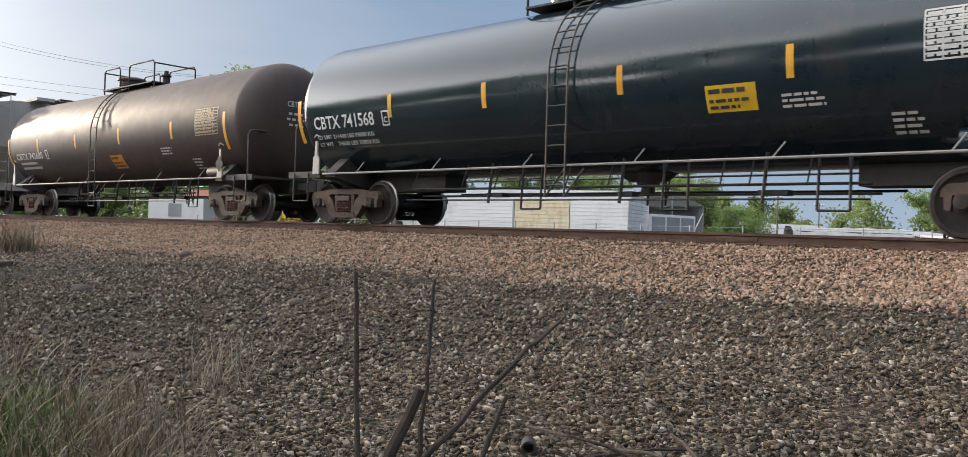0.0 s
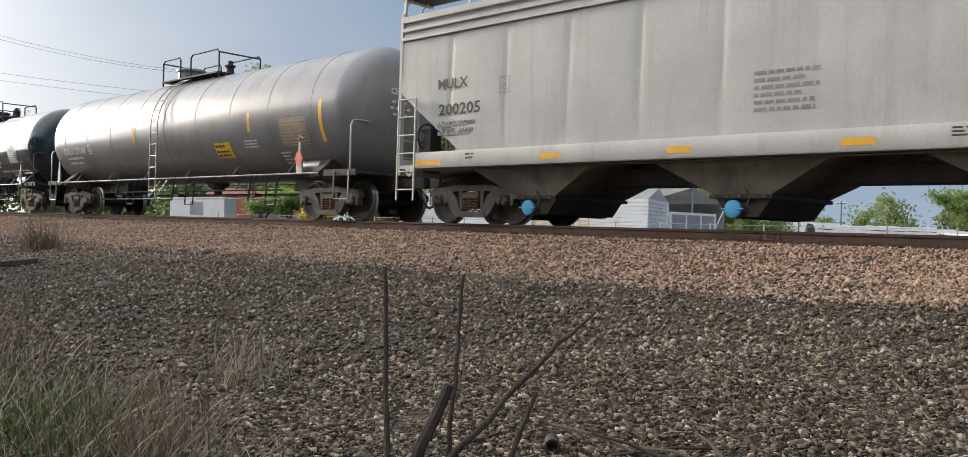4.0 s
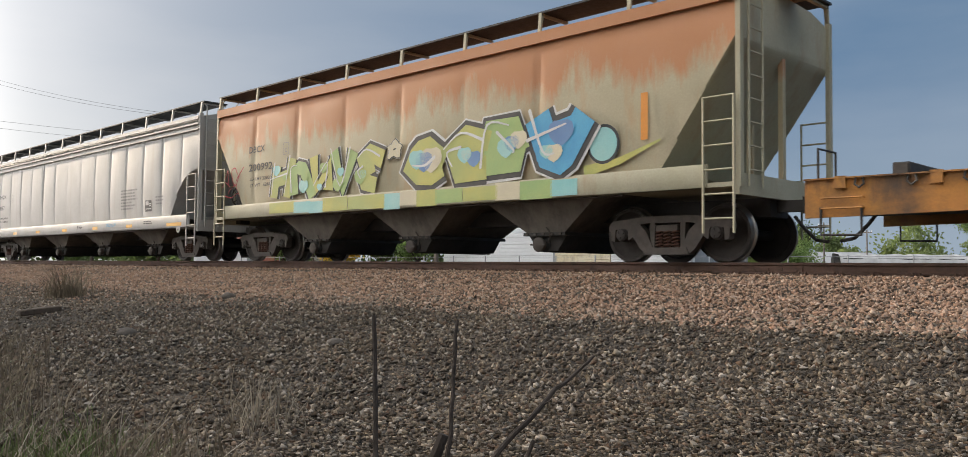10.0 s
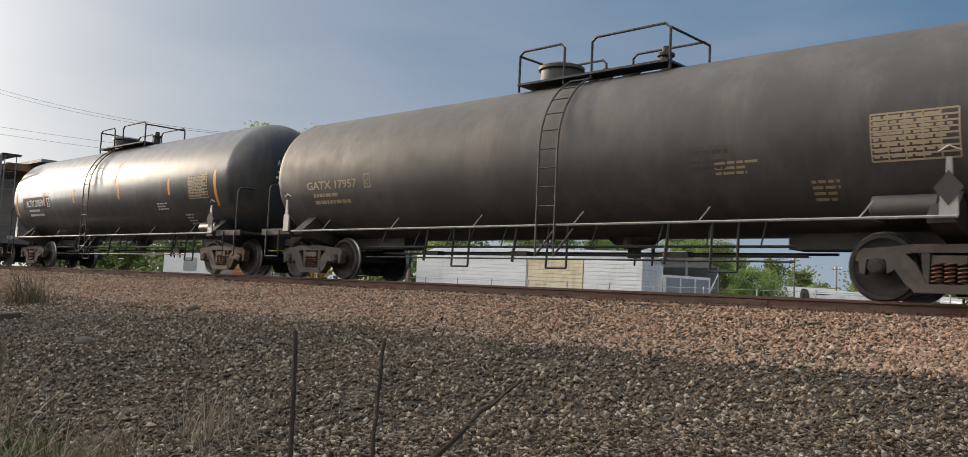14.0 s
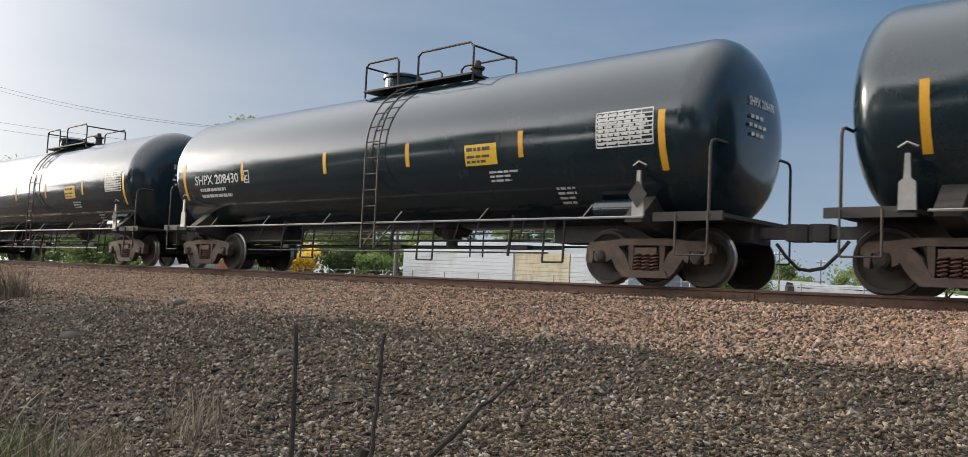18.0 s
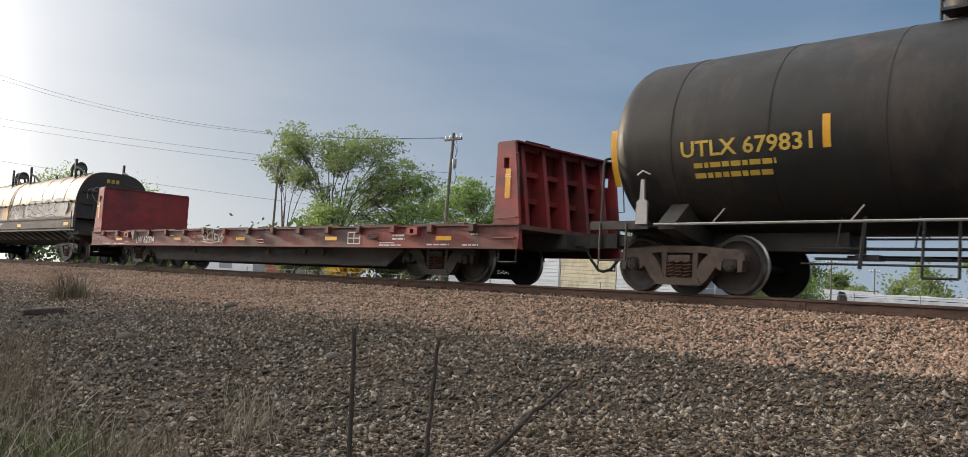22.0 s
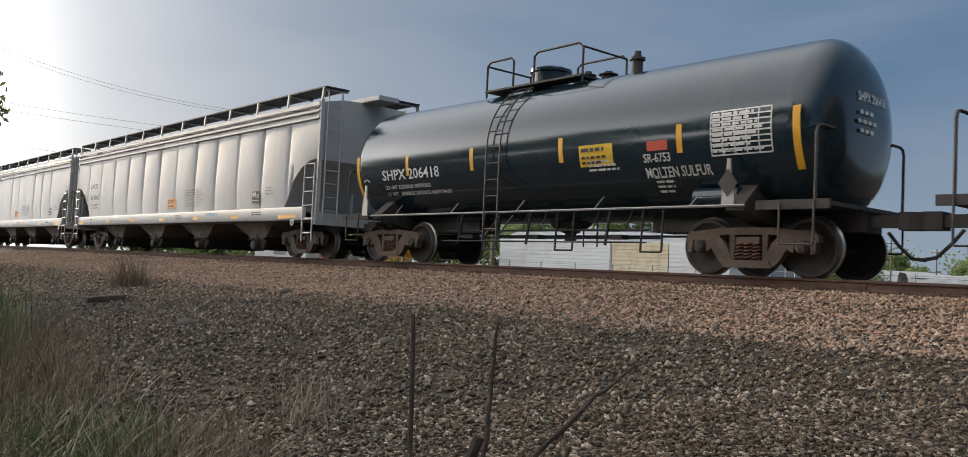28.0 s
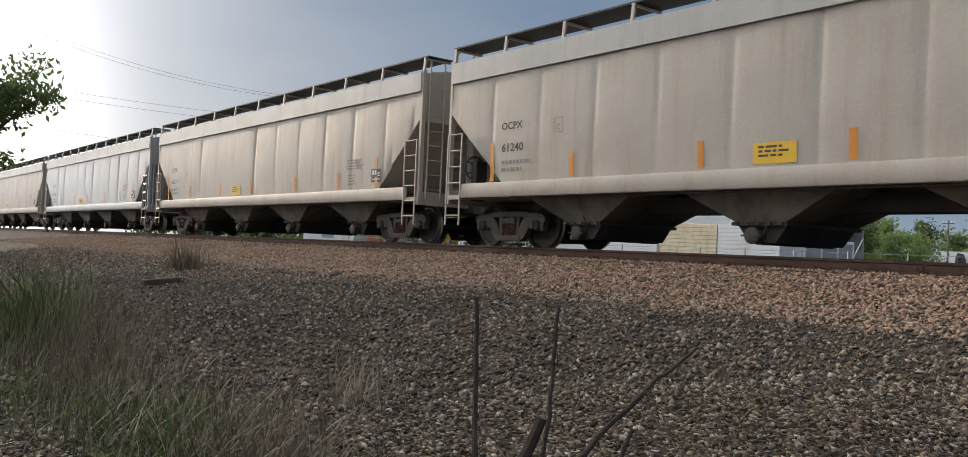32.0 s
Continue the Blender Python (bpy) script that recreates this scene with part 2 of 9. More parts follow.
GRIME = (0.05, 0.042, 0.035)
RUST = (0.22, 0.075, 0.025)
M = {
    "black": mat("gloss_black_paint", (0.006, 0.018, 0.027), (0.011, 0.026, 0.036), 0.10, 0, 1.2, 0.008, (0.05, 0.045, 0.04), 0.2, (1.5, 1.5, 0.4), 30, 0.2, coat=0.6),
    "grey_old": mat("matt_grey_black_paint", (0.05, 0.046, 0.043), (0.068, 0.062, 0.058), 0.55, 0, 1.0, 0.03, (0.12, 0.10, 0.085), 0.4, (1.2, 1.2, 0.4), 30, 0.7),
    "black_old": mat("dull_black_paint", (0.022, 0.026, 0.03), (0.036, 0.038, 0.04), 0.34, 0, 1.0, 0.03, (0.10, 0.085, 0.07), 0.35, (1.2, 1.2, 0.4), 30, 0.5, coat=0.3),
    "brown": mat("road_dusted_black_paint", (0.05, 0.036, 0.032), (0.07, 0.05, 0.044), 0.52, 0, 0.9, 0.04, (0.09, 0.064, 0.052), 0.3, (1.0, 1.0, 0.35), 32, 0.62),
    "sooty": mat("sooty_black_paint", (0.013, 0.013, 0.013), (0.022, 0.02, 0.018), 0.45, 0, 0.9, 0.04, (0.075, 0.055, 0.042), 0.3, (1.0, 1.0, 0.35), 30, 0.62),
    "grey": mat("grey_tank_paint", (0.16, 0.16, 0.165), (0.2, 0.2, 0.2), 0.34, 0, 1.0, 0.04, (0.11, 0.10, 0.09), 0.4, (1.5, 1.5, 0.4), 30, 0.45, coat=0.5),
    "white": mat("off_white_paint", (0.37, 0.375, 0.375), (0.43, 0.435, 0.435), 0.5, 0, 0.8, 0.01, (0.34, 0.32, 0.29), 0.25, (2.5, 2.5, 0.25), 30, 0.6, coat=0.08),
    "whitedull": mat("dull_white_paint", (0.39, 0.38, 0.36), (0.45, 0.44, 0.42), 0.5, 0, 0.8, 0.01, (0.32, 0.28, 0.24), 0.3, (2.5, 2.5, 0.25), 30, 0.6),
    "ltgrey": mat("light_grey_paint", (0.42, 0.41, 0.385), (0.5, 0.49, 0.46), 0.52, 0, 0.8, 0.02, (0.3, 0.26, 0.22), 0.3, (2.5, 2.5, 0.25), 30, 0.65, coat=0.06),
    "cream": mat("cream_paint", (0.42, 0.375, 0.32), (0.48, 0.435, 0.375), 0.52, 0, 0.8, 0.012, (0.34, 0.25, 0.17), 0.35, (2.5, 2.5, 0.25), 30, 0.65),
    "tan": mat("rust_washed_tan_paint", (0.38, 0.33, 0.21), (0.45, 0.39, 0.26), 0.55, 0, 0.7, 0.05, (0.42, 0.22, 0.09), 0.3, (1.6, 1.6, 0.35), 30, 0.7, runs=(2.85, 3.3, (0.42, 0.155, 0.05))),
    "orange": mat("faded_orange_paint", (0.43, 0.15, 0.036), (0.49, 0.20, 0.062), 0.5, 0, 0.8, 0.05, (0.28, 0.09, 0.03), 0.5, (1.4, 1.4, 0.35), 30, 0.65, runs=(3.1, 3.6, (0.34, 0.075, 0.02))),
    "oldgrey": mat("weathered_grey_paint", (0.27, 0.25, 0.23), (0.35, 0.33, 0.3), 0.55, 0, 0.9, 0.05, (0.24, 0.2, 0.16), 0.3, (2.0, 2.0, 0.3), 30, 0.7, runs=(3.4, 3.8, (0.30, 0.135, 0.05))),
    "yellow": mat("weathered_yellow_paint", (0.56, 0.25, 0.04), (0.44, 0.18, 0.035), 0.5, 0, 0.8, 0.05, (0.10, 0.055, 0.03), 0.6, (0.9, 0.9, 1.2), 30, 0.65, runs=(1.05, 1.45, (0.05, 0.036, 0.028))),
    "palered": mat("faded_red_paint", (0.30, 0.06, 0.045), (0.36, 0.085, 0.06), 0.5, 0, 0.9, 0.05, (0.12, 0.04, 0.033), 0.45, (1.4, 1.4, 0.5), 30, 0.65),
    "redsoot": mat("sooted_red_sill", (0.22, 0.03, 0.026), (0.28, 0.05, 0.036), 0.6, 0, 0.9, 0.05, (0.05, 0.03, 0.022), 0.6, (0.35, 0.8, 1.2), 30, 0.7, runs=(0.62, 1.25, (0.035, 0.02, 0.018))),
    "red": mat("oxide_red_paint", (0.22, 0.022, 0.023), (0.29, 0.036, 0.033), 0.5, 0, 0.9, 0.05, (0.06, 0.024, 0.022), 0.5, (0.5, 0.9, 1.2), 30, 0.65),
    "coilgold": mat("dull_gold_silver_hood", (0.20, 0.15, 0.10), (0.26, 0.195, 0.135), 0.55, 0.0, 1.0, 0.08, (0.28, 0.14, 0.05), 0.45, (1.2, 1.2, 0.6), 20, 0.5),
    "coil": mat("weathered_silver_hood", (0.105, 0.086, 0.066), (0.145, 0.118, 0.09), 0.55, 0.0, 1.0, 0.08, (0.24, 0.12, 0.045), 0.5, (1.2, 1.2, 0.6), 20, 0.5),
    "coilyellow": mat("faded_orange_band", (0.55, 0.27, 0.04), (0.45, 0.2, 0.04), 0.5, 0, 1.5, 0.05, (0.14, 0.07, 0.03), 0.4),
    "under": mat("sooty_underframe", (0.026, 0.024, 0.022), (0.045, 0.04, 0.036), 0.65, 0, 2.5, 0.1, GRIME, 0.5, (3, 3, 2)),
    "cast": mat("rusty_cast_steel", (0.082, 0.056, 0.042), (0.125, 0.086, 0.064), 0.7, 0.1, 4.0, 0.2, (0.045, 0.035, 0.03), 0.45, (4, 4, 3)),
    "castgrey": mat("grey_cast_steel", (0.07, 0.059, 0.05), (0.108, 0.09, 0.077), 0.7, 0.1, 4.0, 0.2, (0.05, 0.04, 0.033), 0.4, (4, 4, 3)),
    "wheel": mat("wheel_steel", (0.032, 0.026, 0.023), (0.05, 0.04, 0.034), 0.6, 0.3, 5.0, 0.1, (0.03, 0.026, 0.024), 0.4, (4, 4, 4)),
    "tread": mat("polished_tread", (0.30, 0.28, 0.26), (0.38, 0.36, 0.33), 0.28, 0.9, 6.0, 0.03),
    "spring": mat("spring_steel", (0.16, 0.07, 0.045), (0.10, 0.05, 0.035), 0.6, 0.2, 8.0, 0.1),
    "rail": mat("rail_steel", (0.105, 0.058, 0.04), (0.15, 0.085, 0.058), 0.75, 0.15, 3.0, 0.15, (0.06, 0.038, 0.03), 0.5, (6, 6, 6)),
    "railtop": mat("rail_head_steel", (0.32, 0.30, 0.28), (0.24, 0.22, 0.2), 0.3, 0.9, 4.0, 0.03),
    "decal": mat("white_stencil", (0.68, 0.68, 0.66), (0.56, 0.56, 0.54), 0.5, 0, 3.0, 0.0),
    "decal_dk": mat("black_stencil", (0.028, 0.028, 0.03), (0.05, 0.05, 0.05), 0.55, 0, 3.0, 0.0),
    "decal_yl": mat("yellow_stencil", (0.62, 0.42, 0.06), (0.5, 0.33, 0.05), 0.5, 0, 3.0, 0.0),
    "stripe": mat("yellow_reflector", (0.78, 0.40, 0.02), (0.68, 0.34, 0.02), 0.4, 0, 3.0, 0.0),
    "plate": mat("yellow_notice", (0.8, 0.5, 0.02), (0.74, 0.46, 0.02), 0.45, 0, 3.0, 0.0),
    "oplate": mat("orange_notice", (0.72, 0.28, 0.03), (0.66, 0.25, 0.03), 0.45, 0, 3.0, 0.0),
    "placard": mat("red_placard", (0.62, 0.09, 0.05), (0.55, 0.08, 0.05), 0.45, 0, 3.0, 0.0),
    "blue": mat("blue_paint", (0.05, 0.30, 0.55), (0.08, 0.38, 0.6), 0.5, 0, 2.0, 0.0),
    "teal": mat("teal_spray", (0.22, 0.52, 0.52), (0.34, 0.58, 0.55), 0.5, 0, 1.2, 0.0),
    "sprayred": mat("red_spray", (0.42, 0.028, 0.035), (0.34, 0.02, 0.03), 0.5, 0, 1.5, 0.0),
    "spraycream": mat("cream_spray", (0.66, 0.60, 0.42), (0.56, 0.5, 0.36), 0.55, 0, 1.2, 0.0),
    "sprayyellow": mat("yellow_green_spray", (0.52, 0.48, 0.12), (0.38, 0.42, 0.14), 0.55, 0, 1.0, 0.0),
    "spraysilver": mat("silver_spray", (0.38, 0.36, 0.33), (0.2, 0.19, 0.175), 0.42, 0.2, 2.2, 0.0),
    "rod": mat("worn_grey_rod", (0.30, 0.29, 0.28), (0.38, 0.37, 0.35), 0.4, 0.4, 5.0, 0.0),
    "grate": mat("galvanised_grating", (0.04, 0.042, 0.045), (0.06, 0.062, 0.065), 0.6, 0.5, 6.0, 0.1),
}
M["palespray"] = mat("pale_blue_spray", (0.42, 0.55, 0.55), (0.6, 0.6, 0.5), 0.55, 0, 1.0, 0.0)
M["spraygrey"] = mat("grey_spray", (0.07, 0.075, 0.075), (0.12, 0.12, 0.12), 0.55, 0, 2.0, 0.0)
M["sprayblue"] = mat("dull_blue_spray", (0.10, 0.2, 0.42), (0.14, 0.26, 0.46), 0.55, 0, 1.5, 0.0)
M["number_ink"] = mat("weathered_number_paint", (0.035, 0.035, 0.036), (0.055, 0.055, 0.056), 0.6, 0, 3.0, 0.0)
M["print"] = mat("faint_print", (0.20, 0.195, 0.19), (0.27, 0.265, 0.26), 0.55, 0, 3.0, 0.0)
M["spraybuff"] = mat("pale_buff_spray", (0.50, 0.36, 0.17), (0.58, 0.46, 0.27), 0.55, 0, 1.3, 0.0, (0.5, 0.2, 0.06), 0.35, (1.2, 1.2, 0.8))
M["skyspray"] = mat("sky_blue_spray", (0.14, 0.38, 0.52), (0.24, 0.47, 0.58), 0.5, 0, 1.5, 0.0)
M["spraygreen"] = mat("green_spray", (0.28, 0.42, 0.16), (0.36, 0.46, 0.16), 0.55, 0, 1.5, 0.0)
M["spraydull"] = mat("dull_buff_spray", (0.34, 0.26, 0.17), (0.42, 0.33, 0.22), 0.6, 0, 1.5, 0.0)
M["dark"] = mat("dark_interior", (0.02, 0.02, 0.02), (0.035, 0.034, 0.033), 0.8, 0, 1.0, 0.0)
M["darksteel"] = mat("black_pipework", (0.01, 0.01, 0.01), (0.018, 0.017, 0.016), 0.6, 0, 2.5, 0.05)
M["steelgrey"] = mat("weathered_blue_grey_steel", (0.17, 0.18, 0.19), (0.25, 0.255, 0.26), 0.5, 0, 1.2, 0.05, (0.16, 0.11, 0.08), 0.3, (2.0, 2.0, 0.5), 30, 0.65)
M["tanpale"] = mat("pale_olive_paint", (0.36, 0.34, 0.23), (0.43, 0.40, 0.29), 0.55, 0, 0.8, 0.05, (0.30, 0.2, 0.11), 0.3, (2.0, 2.0, 0.5), 30, 0.7)
M["brown"].node_tree.nodes["Principled BSDF"].inputs["Specular IOR Level"].default_value = 0.35
M["sooty"].node_tree.nodes["Principled BSDF"].inputs["Specular IOR Level"].default_value = 0.25


# ---- mesh helpers ----
def bm_box(bm, x0, x1, y0, y1, z0, z1):
    v = [bm.verts.new((x, y, z)) for x in (x0, x1) for y in (y0, y1) for z in (z0, z1)]
    for f in ((0, 1, 3, 2), (4, 6, 7, 5), (0, 4, 5, 1), (2, 3, 7, 6), (0, 2, 6, 4), (1, 5, 7, 3)):
        bm.faces.new([v[i] for i in f])


def bm_prism(bm, pts, axis, a, b):
    """A polygon in the plane across axis (0 x, 1 y, 2 z), drawn out from a to b."""
    def p(u, w, c):
        return {0: (c, u, w), 1: (u, c, w), 2: (u, w, c)}[axis]
    lo = [bm.verts.new(p(u, w, a)) for u, w in pts]
    hi = [bm.verts.new(p(u, w, b)) for u, w in pts]
    n = len(pts)
    fs = [bm.faces.new(lo), bm.faces.new(hi[::-1])]
    for i in range(n):
        fs.append(bm.faces.new((lo[i], hi[i], hi[(i + 1) % n], lo[(i + 1) % n])))
    bmesh.ops.recalc_face_normals(bm, faces=fs)


def bm_tube(bm, pts, r, n=7, taper=None, closed=True):
    pts = [Vector(p) for p in pts]
    rings, side = [], None
    for i, p in enumerate(pts):
        d = (pts[min(i + 1, len(pts) - 1)] - pts[max(i - 1, 0)]).normalized()
        if side is None:
            side = d.orthogonal().normalized()
        side = (side - d * side.dot(d)).normalized()
        up = d.cross(side)
        rr = r if taper is None else r + (taper - r) * i / (len(pts) - 1)
        rings.append([bm.verts.new(p + (side * math.cos(a) + up * math.sin(a)) * rr) for a in [2 * math.pi * j / n for j in range(n)]])
    for a, b in zip(rings, rings[1:]):
        for j in range(n):
            f = bm.faces.new((a[j], a[(j + 1) % n], b[(j + 1) % n], b[j]))
            f.smooth = True
    if closed:
        bm.faces.new(rings[0][::-1])
        bm.faces.new(rings[-1])


def bm_lathe(bm, prof, axis, n=32, c=(0, 0, 0)):
    """A profile of (place along the axis, radius) turned about x (0), y (1) or z (2)."""
    rings = []
    for u, r in prof:
        ring = []
        for j in range(n):
            a = 2 * math.pi * j / n
            q = (r * math.cos(a), r * math.sin(a))
            p = {0: (u, q[0], q[1]), 1: (q[0], u, q[1]), 2: (q[0], q[1], u)}[axis]
            ring.append(bm.verts.new((p[0] + c[0], p[1] + c[1], p[2] + c[2])))
        rings.append(ring)
    fs = []
    for a, b in zip(rings, rings[1:]):
        for j in range(n):
            f = bm.faces.new((a[j], b[j], b[(j + 1) % n], a[(j + 1) % n]))
            f.smooth = True
            fs.append(f)
    fs.append(bm.faces.new(rings[0]))
    fs.append(bm.faces.new(rings[-1][::-1]))
    bmesh.ops.recalc_face_normals(bm, faces=fs)


def mesh_of(bm, name, *mats):
    me = bpy.data.meshes.new(name)
    bm.to_mesh(me)
    bm.free()
    for m in mats:
        me.materials.append(m)
    me.set_sharp_from_angle(angle=radians(38))
    return me


def part(name, bm, material, parent, label=""):
    """Links a bmesh, or a mesh, as one object under a thing or part."""
    me = bm if isinstance(bm, bpy.types.Mesh) else mesh_of(bm, name, material)
    ob = new(name, me)
    ob.parent = parent
    return tagged(ob, label) if label else ob


def thing(name, bm, material, label, category, group="", kind=""):
    me = bm if isinstance(bm, bpy.types.Mesh) else mesh_of(bm, name, material)
    return tagged(new(name, me), label, category, group, kind)


def root(name, label, category, group=""):
    return tagged(new(name), label, category, group)


CACHE = {}


def text_mesh(s):
    if s not in CACHE:
        cu = bpy.data.curves.new("t", "FONT")
        cu.body = s
        cu.resolution_u = 2
        cu.offset = 0.017
        ob = bpy.data.objects.new("t", cu)
        me = bpy.data.meshes.new_from_object(ob)
        co = np.empty(len(me.vertices) * 3)
        me.vertices.foreach_get("co", co)
        co = co.reshape(-1, 3)
        lo, hi = co.min(0), co.max(0)
        co = (co - lo) / np.maximum(hi - lo, 1e-6)
        faces = [tuple(p.vertices) for p in me.polygons]
        bpy.data.objects.remove(ob)
        bpy.data.meshes.remove(me)
        CACHE[s] = (co, faces)
    return CACHE[s]


def wrap(z, zc, r, lift=0.008):
    """The near side of a tank of radius r at height z."""
    return -math.sqrt(max(0.01, r * r - (z - zc) ** 2)) - lift


def lettering(parent, s, x, z, w, h, material, y=-1.64, tank=None):
    """Words or numbers painted on the near side, from x on, standing on z; tank: (height of the axis, radius) of a round side."""
    co, faces = text_mesh(s)
    vs = []
    for u, v, _ in co:
        zz = z + v * h
        vs.append((x + u * w, wrap(zz, *tank, 0.012) if tank else y, zz))
    me = bpy.data.meshes.new("lettering")
    me.from_pydata(vs, [], faces)
    me.materials.append(material)
    return part("lettering", me, None, parent)


def panel(parent, name, x, z, w, h, material, y=-1.64, tank=None, label="", lift=0.006):
    """A flat notice, stripe or patch on the near side, centred on x and z."""
    bm = bmesh.new()
    n = max(1, int(h / 0.09)) if tank else 1
    rows = []
    for i in range(n + 1):
        zz = z - h / 2 + h * i / n
        yy = wrap(zz, *tank, lift) if tank else y
        rows.append((bm.verts.new((x - w / 2, yy, zz)), bm.verts.new((x + w / 2, yy, zz))))
    for (a, b), (c, d) in zip(rows, rows[1:]):
        bm.faces.new((a, b, d, c))
    return part(name, bm, material, parent, label)


def bars(parent, x, z, w, h, rows, material, y=-1.642, tank=None, seed=0):
    """Unreadable small print: plain bars of its size and colour."""
    rng = random.Random(seed + int(x * 100))
    bm = bmesh.new()
    for i in range(rows):
        z1 = z - h * (i + 0.12) / rows
        z0 = z - h * (i + 0.62) / rows
        x0, end = x, x + w * rng.uniform(0.65, 1.0)
        while x0 < end:
            x1 = min(end, x0 + rng.uniform(0.06, 0.2))
            v = [bm.verts.new((a, wrap(c, *tank, 0.010) if tank else y, c)) for a, c in ((x0, z0), (x1, z0), (x1, z1), (x0, z1))]
            bm.faces.new(v)
            x0 = x1 + 0.03
    return tagged(part("small_print", bm, material, parent), kind="stuff")


def ladder_bm(bm, x0, x1, path, step=0.3, r=0.016):
    """Two stringers along a path of (y, z) at x0 and x1, with rungs between them."""
    for x in (x0, x1):
        bm_tube(bm, [(x, y, z) for y, z in path], r, 6)
    length, last = 0.0, Vector(path[0])
    nxt = step * 0.6
    for q in path[1:]:
        q = Vector(q)
        d = (q - last).length
        while length + d > nxt:
            p = last + (q - last) * ((nxt - length) / d)
            bm_tube(bm, [(x0, p.x, p.y), (x1, p.x, p.y)], r * 0.8, 5)
            nxt += step
        length += d
        last = q


# ---- running gear ----
WHEEL_R = 0.457


def wheelset_mesh(steel):
    bm = bmesh.new()
    for sgn in (-1, 1):
        y = 0.69 * sgn
        prof = [(y, 0.10), (y - 0.01 * sgn, 0.16), (y + 0.02 * sgn, 0.36), (y - 0.02 * sgn, 0.39), (y - 0.02 * sgn, 0.485), (y + 0.01 * sgn, 0.487), (y + 0.03 * sgn, 0.46),
                (y + 0.10 * sgn, 0.453), (y + 0.115 * sgn, 0.445), (y + 0.115 * sgn, 0.39), (y + 0.085 * sgn, 0.365), (y + 0.05 * sgn, 0.25), (y + 0.075 * sgn, 0.15), (y + 0.10 * sgn, 0.145), (y + 0.10 * sgn, 0.10)]
        bm_lathe(bm, prof, 1, 40)
        # bearing and its turning end cap with three bolts
        bm_lathe(bm, [(0.86 * sgn, 0.085), (0.88 * sgn, 0.115), (1.05 * sgn, 0.115), (1.06 * sgn, 0.095), (1.085 * sgn, 0.09), (1.09 * sgn, 0.05)], 1, 16)
        for i in range(3):
            a = 2 * math.pi * i / 3
            bm_lathe(bm, [(1.085 * sgn, 0.018), (1.105 * sgn, 0.018)], 1, 6, (0.055 * math.cos(a), 0, 0.055 * math.sin(a)))
    bm_lathe(bm, [(-0.9, 0.075), (-0.6, 0.085), (0.6, 0.085), (0.9, 0.075)], 1, 12)
    for f in bm.faces:
        c = f.calc_center_median()
        if math.hypot(c.x, c.z) > 0.447:
            f.material_index = 1
    return mesh_of(bm, "wheelset", steel, M["tread"])


def side_frame_mesh(steel):
    """A cast side frame: arched top member, sloping arms down to a spring seat, pedestal jaws over the bearings."""
    bm = bmesh.new()
    y0, y1 = -0.075, 0.075
    top = [(-1.15, 0.52), (-1.14, 0.62), (-1.06, 0.69), (-0.72, 0.71), (-0.45, 0.745), (0.45, 0.745), (0.72, 0.71), (1.06, 0.69), (1.14, 0.62), (1.15, 0.52), (1.02, 0.54), (0.70, 0.58), (0.42, 0.635), (-0.42, 0.635), (-0.70, 0.58), (-1.02, 0.54)]
    bm_prism(bm, top, 1, y0, y1)
    for s in (-1, 1):
        arm = [(0.80 * s, 0.67), (0.58 * s, 0.67), (0.40 * s, 0.50), (0.28 * s, 0.26), (0.26 * s, 0.12), (0.40 * s, 0.12), (0.52 * s, 0.22), (0.66 * s, 0.42), (0.78 * s, 0.52)]
        bm_prism(bm, arm, 1, y0, y1)
        bm_prism(bm, [(0.235 * s, 0.66), (0.335 * s, 0.66), (0.315 * s, 0.2), (0.245 * s, 0.2)], 1, y0 * 0.8, y1 * 0.8)
        bm_prism(bm, [(1.12 * s, 0.64), (1.10 * s, 0.36), (1.03 * s, 0.34), (1.01 * s, 0.55), (0.77 * s, 0.55), (0.75 * s, 0.36), (0.67 * s, 0.40), (0.66 * s, 0.64)], 1, y0, y1)
        bm_box(bm, 0.80 * s - 0.0, 0.98 * s, y0 * 0.9, y1 * 0.9, 0.53, 0.60) if s > 0 else bm_box(bm, 0.98 * s, 0.80 * s, y0 * 0.9, y1 * 0.9, 0.53, 0.60)
    bm_prism(bm, [(-0.42, 0.12), (0.42, 0.12), (0.36, 0.235), (-0.36, 0.235)], 1, y0 * 1.3, y1 * 1.3)
    bm_box(bm, -0.2, 0.2, -0.09, 0.09, 0.50, 0.60)
    return mesh_of(bm, "side_frame", steel)


def spring_mesh():
    bm = bmesh.new()
    for x in (-0.15, 0.0, 0.15):
        for y in (-0.055,):
            pts = [(x + 0.058 * math.cos(a), y + 0.058 * math.sin(a), 0.24 + 0.26 * a / (10 * math.pi)) for a in [10 * math.pi * i / 60 for i in range(61)]]
            bm_tube(bm, pts, 0.014, 5)
    return mesh_of(bm, "spring_nest", M["spring"])


